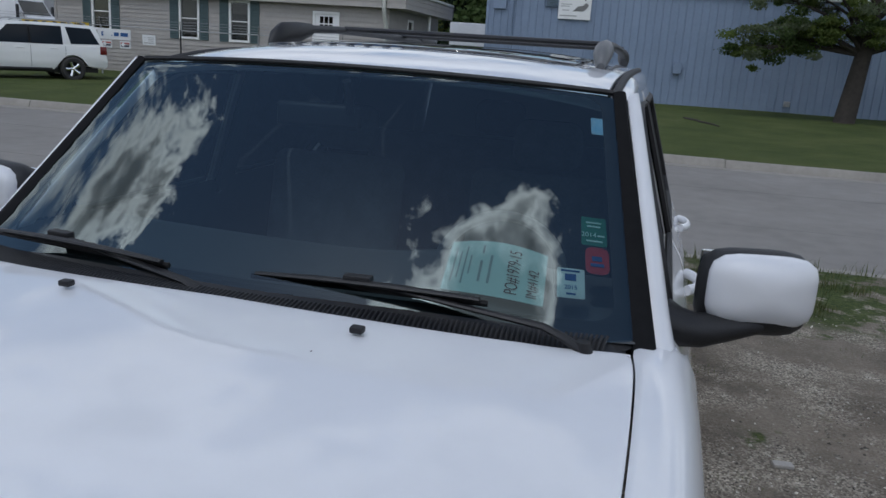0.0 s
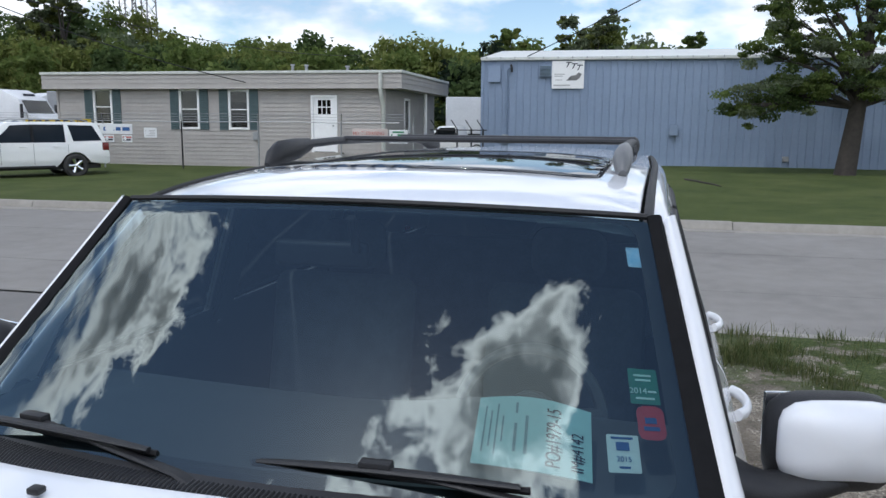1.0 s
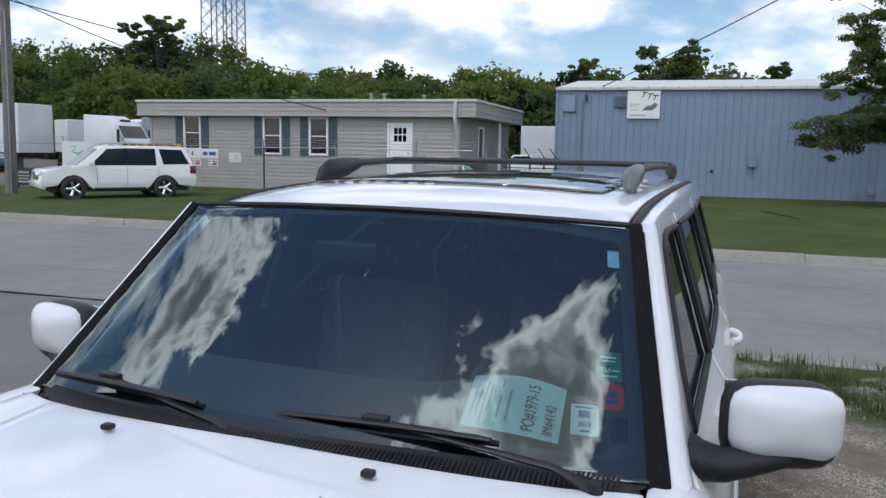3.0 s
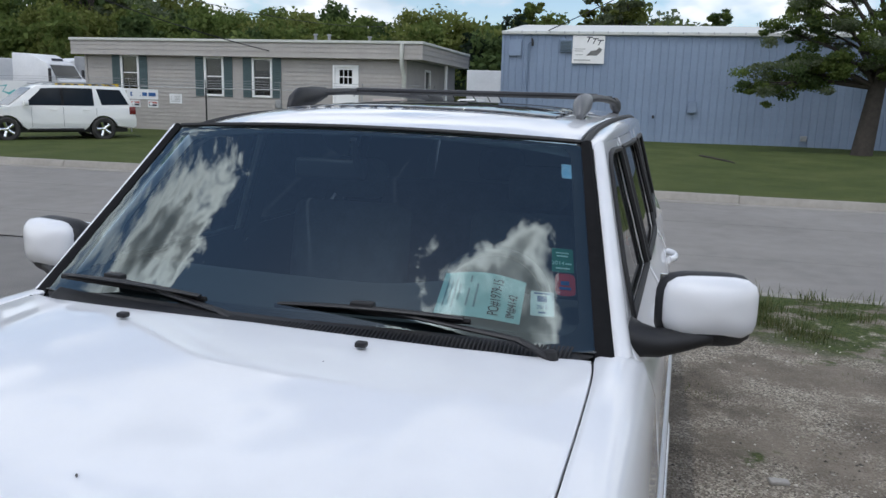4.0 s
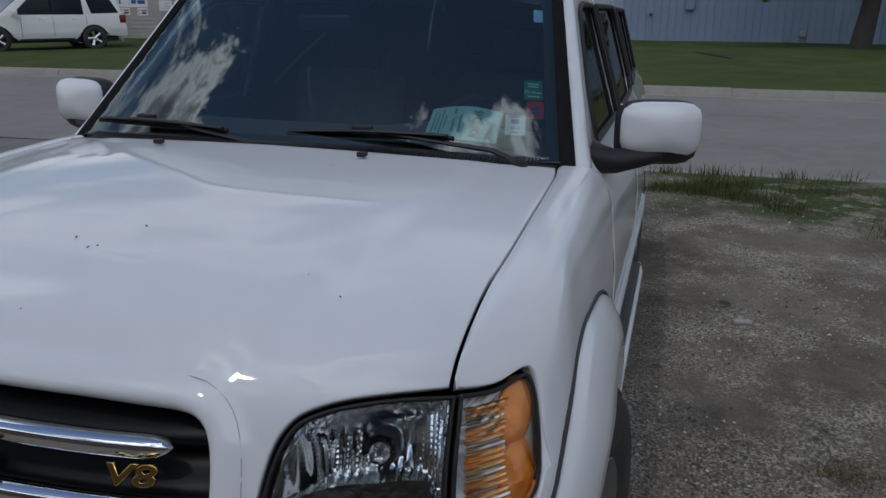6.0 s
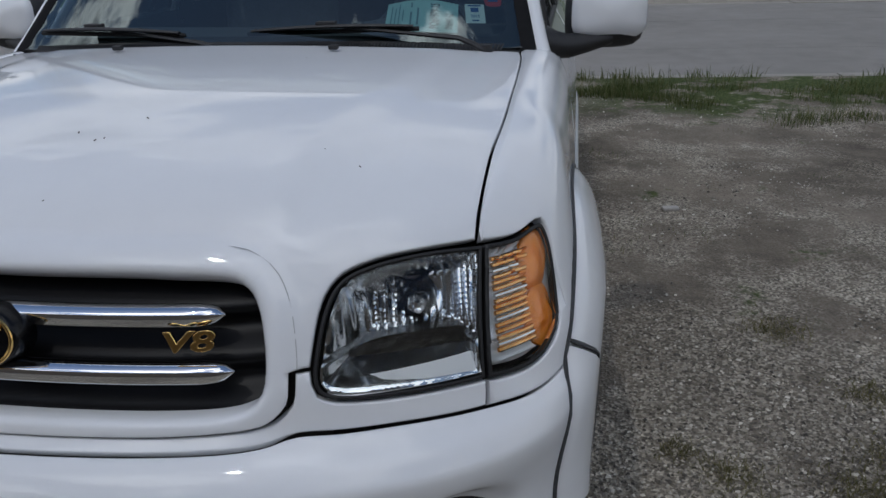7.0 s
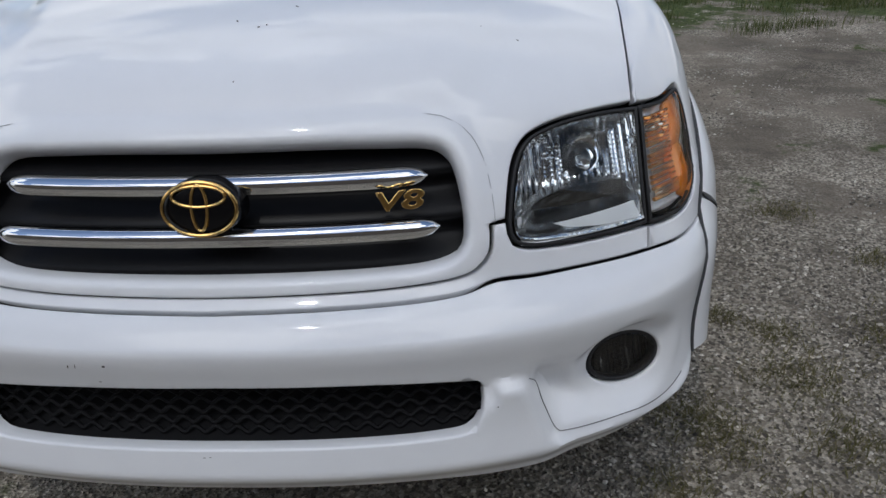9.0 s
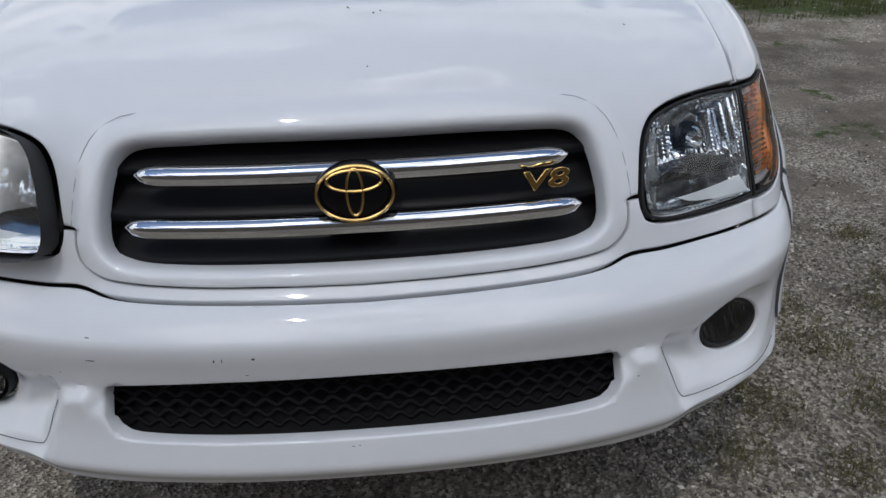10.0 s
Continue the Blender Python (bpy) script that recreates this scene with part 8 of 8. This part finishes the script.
def open_tree(u, v, height, spread, seed, kinds, label, leaf, count, lobes, low=0.3, trunk_r=0.3, fork=0.35, sprays=9):
    """A single tree: tapered trunk, limbs to every lobe, leaf sprays in lobes with gaps between."""
    t = thing("tree", label, "tree", local(u, v, ground_z(*street(u, v).xy) - 0.05))
    rng = random.Random(seed)
    bm = bmesh.new()
    pts = [(0, 0, 0), (0.02 * height, 0, height * 0.2), (0.035 * height, 0.02, height * fork), (0.05 * height, 0, height * 0.6), (0.055 * height, 0.05, height * 0.85)]
    tube(bm, pts, [trunk_r * 1.25, trunk_r, trunk_r * 0.85, trunk_r * 0.5, trunk_r * 0.15], 12)
    part("trunk", bm, M_BARK, t)
    lv = Leaves(seed)
    for lx, ly, lz, r in lobes:
        z0 = min(max(height * low, lz * 0.62), height * 0.75)
        start = Vector((0.04 * height * z0 / height * 2, 0, z0))
        end = Vector((lx, ly, lz))
        b = bmesh.new()
        mid = start.lerp(end, 0.5) + Vector((rng.uniform(-.2, .2), rng.uniform(-.2, .2), 0.25))
        tube(b, [start, mid, end], [trunk_r * 0.34, trunk_r * 0.2, trunk_r * 0.05], 7)
        for _ in range(5):
            e2 = end + Vector((rng.uniform(-1, 1), rng.uniform(-1, 1), rng.uniform(-.7, .7))) * r
            tube(b, [mid.lerp(end, rng.uniform(0.2, 0.9)), e2], [trunk_r * 0.09, trunk_r * 0.02], 5)
        part("limb", b, M_BARK, t)
        for _ in range(sprays):
            o = Vector((rng.gauss(0, 0.62), rng.gauss(0, 0.62), rng.gauss(0, 0.36))) * r
            f = rng.uniform(0.24, 0.50) if sprays > 9 else rng.uniform(0.30, 0.62)
            lv.clump(end + o, (r * f, r * f, r * f * 0.5), int(count * rng.uniform(0.5, 1.2)), leaf, rng.choice(kinds))
    crown = lv.mesh("crown", t)
    crown["kind"] = "stuff"
    return t


tree_line()
rng = random.Random(5)
lobes = [(-3.6, -0.4, 2.35, 0.75), (-2.9, 0.2, 2.75, 0.9), (-2.3, -0.6, 3.05, 0.85), (-1.6, 0.4, 2.75, 0.9), (-1.0, -0.7, 3.3, 0.9), (-2.7, 0.5, 4.3, 0.75), (-2.0, -0.3, 4.9, 0.9), (-1.3, 0.5, 4.3, 0.8), (-2.4, 0.2, 5.6, 0.8), (-1.2, 0, 5.8, 0.9), (-0.2, -0.8, 4.5, 0.8), (-1.9, 0.3, 6.6, 0.9), (-0.4, 0.4, 6.9, 1.1), (0.9, -0.3, 5.5, 1.0), (1.2, 0.3, 3.6, 1.0), (2.0, -0.3, 2.9, 1.0), (2.6, 0.4, 4.0, 1.1), (2.3, 0, 5.4, 1.0), (1.3, 0.2, 7.3, 1.1), (0.2, 0, 8.2, 1.0), (3.3, 0.1, 3.1, 0.9), (0.3, -0.9, 3.1, 0.8)]
open_tree(8.84, 30.3, 8.6, 4.5, 21, [0, 0, 1, 3], "open-crowned green tree with a dark trunk on the lawn", 0.058, 230, lobes, 0.28, 0.30, sprays=16)
lobes = [(rng.uniform(-3.4, 3.4) * math.sin(math.pi * (0.15 + 0.75 * k / 24)), rng.uniform(-2, 2), 5.0 + 9.8 * k / 24, rng.uniform(0.9, 1.4)) for k in range(25)]
open_tree(-55.7, 74.0, 15.2, 4, 33, [3, 2, 3], "tall grey-green cottonwood rising above the wood", 0.19, 120, lobes, 0.3, 0.4, sprays=14)
lobes = [(rng.uniform(-2.6, 2.6), rng.uniform(-1.5, 1.5), 5.0 + 5.4 * k / 15, rng.uniform(0.7, 1.1)) for k in range(16)]
open_tree(-1.4, 70.0, 10.4, 3, 34, [3, 2, 3], "feathery grey-green tree rising above the metal building", 0.17, 90, lobes, 0.3, 0.3, sprays=14)
lobes = [(rng.uniform(-1.0, 1.0), rng.uniform(-.8, .8), 4.0 + 5.6 * k / 11, 0.75) for k in range(12)]
open_tree(-8.9, 71.0, 10.6, 2, 35, [0, 2], "slim upright green tree behind the buildings", 0.17, 90, lobes, 0.3, 0.22, sprays=14)
lobes = [(rng.uniform(-1.2, 1.2), rng.uniform(-.8, .8), 4.4 + 4.2 * k / 9, 0.7) for k in range(10)]
open_tree(6.6, 70.0, 9.2, 2, 36, [1, 0], "rounded dark green tree behind the metal building", 0.17, 90, lobes, 0.3, 0.22, sprays=14)


def weeds():
    """Blades of grass and weed on the scruffy verge, thick along the street edge."""
    g = np.random.default_rng(3)
    v, f = [], []

    def blade(u, w, h, lean, width):
        p = street(u, w)
        z = ground_z(p.x, p.y) - 0.005
        a = g.uniform(0, 2 * math.pi)
        d = np.array([math.cos(a), math.sin(a), 0])
        s = np.array([-math.sin(a), math.cos(a), 0]) * width
        o = np.array([p.x, p.y, z])
        m = o + d * lean * 0.35 * h + np.array([0, 0, h * 0.62])
        t = o + d * lean * h + np.array([0, 0, h])
        k = len(v)
        v.extend([o - s, o + s, m + s * 0.7, m - s * 0.7, t])
        f.extend([(k, k + 1, k + 2, k + 3), (k + 3, k + 2, k + 4)])
    # tufts: (how many, along, across, height, spread)
    for _ in range(150):
        u = g.uniform(1.4, 11) ** 1.0
        w = ROAD_NEAR - 0.28 + 0.10 * g.normal()
        if noise.noise((u * 0.9, 2.0, 6)) < -0.05:
            continue
        h = g.uniform(0.03, 0.17)
        for _ in range(int(g.uniform(10, 26))):
            blade(u + 0.09 * g.normal(), w + 0.07 * g.normal(), h * g.uniform(0.35, 1.1), g.uniform(0.1, 1.0), g.uniform(0.002, 0.005))
    for _ in range(1500):
        u = 1.3 + 11 * g.uniform() ** 1.3
        w = 7.35 - (0.75 + 0.95 * smooth_step(1.8, 3.2, u)) * g.uniform() ** 0.8 - 0.12 + 0.15 * math.sin(u * 1.7)
        if noise.noise((u * 0.8, w * 1.6, 4)) < -0.12 + 0.5 * max(0, 1.9 - u):
            continue
        h = g.uniform(0.03, 0.13)
        for _ in range(int(g.uniform(8, 22))):
            blade(u + 0.07 * g.normal(), w + 0.06 * g.normal(), h * g.uniform(0.4, 1.2), g.uniform(0.2, 1.0), g.uniform(0.0015, 0.004))
    # thin grass creeping into the gravel
    for _ in range(700):
        u, w = g.uniform(1.1, 7.5), g.uniform(-0.6, 6.6)
        if noise.noise((u * 1.1, w * 1.1, 8)) < 0.26 + 0.03 * (6.6 - w) * 0.2:
            continue
        for _ in range(int(g.uniform(4, 12))):
            blade(u + 0.05 * g.normal(), w + 0.05 * g.normal(), g.uniform(0.012, 0.045), g.uniform(0.3, 1.2), g.uniform(0.001, 0.0025))
    loose = len(f)
    # low mats of grass and moss by the front wheel
    for x, y, r in ((1.48, 0.85, 0.17), (1.98, 1.24, 0.09), (1.87, 1.05, 0.13), (1.48, 1.10, 0.10), (1.33, 1.20, 0.07), (1.09, 0.67, 0.12), (1.17, 0.55, 0.13), (1.50, 0.53, 0.12), (1.66, 0.42, 0.13), (1.81, 2.07, 0.12), (2.05, 1.6, 0.1), (1.0, 0.35, 0.1), (1.95, 0.75, 0.1), (1.3, 0.25, 0.12)):
        for _ in range(int(30000 * r * r) + 100):
            px, py = x + r * 0.55 * g.normal(), y + r * 0.5 * g.normal()
            blade(px * CS + py * SN, -px * SN + py * CS, g.uniform(0.006, 0.028), g.uniform(0.6, 1.9), g.uniform(0.0012, 0.0028))
    me = bpy.data.meshes.new("weeds")
    me.from_pydata([tuple(map(float, q)) for q in v], [], f)
    me.materials.append(leaf_material("weed blades", (0.050, 0.075, 0.020), (0.095, 0.120, 0.038), (0.19, 0.18, 0.085)))
    me.materials.append(leaf_material("dry moss and grass", (0.105, 0.100, 0.040), (0.160, 0.148, 0.066), (0.25, 0.22, 0.12)))
    me.polygons.foreach_set("material_index", [0] * loose + [1] * (len(f) - loose))
    tagged(new("weeds", me), "scruffy green and straw-coloured weeds on the gravel verge", "weeds", kind="stuff")


weeds()


def gravel_material():
    m = bpy.data.materials.new("crushed stone")
    m.use_nodes = True
    n, l = m.node_tree.nodes, m.node_tree.links
    b = n["Principled BSDF"]
    b.inputs["Roughness"].default_value = 0.9
    geo = n.new("ShaderNodeNewGeometry")
    r = n.new("ShaderNodeValToRGB")
    for _ in range(2):
        r.color_ramp.elements.new(0.5)
    for e, (p, q) in zip(r.color_ramp.elements, ((0.0, (0.060, 0.053, 0.045)), (0.45, (0.205, 0.182, 0.150)), (0.85, (0.43, 0.395, 0.335)), (1.0, (0.74, 0.69, 0.60)))):
        e.position, e.color = p, (*q, 1)
    l.new(geo.outputs["Random Per Island"], r.inputs["Fac"])
    l.new(r.outputs["Color"], b.inputs["Base Color"])
    return m


def gravel():
    """Loose crushed stone on the lot, in drifts."""
    g = np.random.default_rng(9)
    octa = np.array([(1, 0, 0), (-1, 0, 0), (0, 1, 0), (0, -1, 0), (0, 0, 1), (0, 0, -0.6)], float)
    tri = np.array([(0, 2, 4), (2, 1, 4), (1, 3, 4), (3, 0, 4), (2, 0, 5), (1, 2, 5), (3, 1, 5), (0, 3, 5)])
    V, F = [], []
    k = 0
    for x0, x1, y0, y1, count, lo, hi in ((0.7, 3.2, -0.9, 2.6, 62000, 0.003, 0.0105), (0.7, 6.5, 2.0, 6.6, 20000, 0.004, 0.012), (-2.6, 0.9, -0.8, 1.4, 10000, 0.003, 0.0115), (2.8, 6.5, -0.5, 3.0, 10000, 0.004, 0.014)):
        xs, ys = g.uniform(x0, x1, count), g.uniform(y0, y1, count)
        for x, y in zip(xs, ys):
            drift = noise.noise((x * 0.75, y * 0.75, 3)) + 0.5 * noise.noise((x * 2.4, y * 2.4, 7))
            if drift < g.uniform(-0.7, 0.45) + 0.55 * smooth_step(1.2, 2.8, y):
                continue
            s = lo + (hi - lo) * g.uniform() ** 1.9
            sh = octa * s * g.uniform(0.6, 1.25, 3) + g.normal(size=(6, 3)) * s * 0.16
            a = g.uniform(0, 6.28)
            ca, sa = math.cos(a), math.sin(a)
            q = np.stack([sh[:, 0] * ca - sh[:, 1] * sa + x, sh[:, 0] * sa + sh[:, 1] * ca + y, sh[:, 2] * 0.75 + ground_z(x, y) + s * 0.2], 1)
            V.append(q)
            F.append(tri + 6 * k)
            k += 1
    me = bpy.data.meshes.new("gravel")
    me.from_pydata(np.concatenate(V).tolist(), [], np.concatenate(F).tolist())
    me.materials.append(gravel_material())
    tagged(new("gravel", me), "loose grey crushed stone scattered over the lot", "gravel", kind="stuff")


gravel()
slab_stone = tagged(new("flat_stone", mesh_of("flat_stone", box(bmesh.new(), (-0.05, -0.024, -0.012), (0.05, 0.024, 0.014), 0.010, 2))), "pale flat stone lying on the gravel", "stone")
slab_stone.data.materials.append(mat("pale stone", (0.42, 0.40, 0.37), 0.9, vary=0.25, scale=20))
slab_stone.matrix_basis = pose(1.54, 3.52, 0.085, 3, 2, 12)


bm = bmesh.new()
rng = random.Random(77)
line = [Vector((1.36, 26.35, 0)).lerp(Vector((2.39, 23.69, 0)), t) for t in np.linspace(0, 1, 9)]
tube(bm, [Vector((p.x + rng.uniform(-0.06, 0.06), p.y, ground_z(p.x, p.y) + 0.02)) for p in line], [0.02, 0.03, 0.035, 0.035, 0.03, 0.03, 0.025, 0.02, 0.012], 7)
branch = tagged(new("fallen_branch", mesh_of("fallen_branch", bm)), "thin dark branch lying on the lawn", "branch")
branch.data.materials.append(M_BARK)
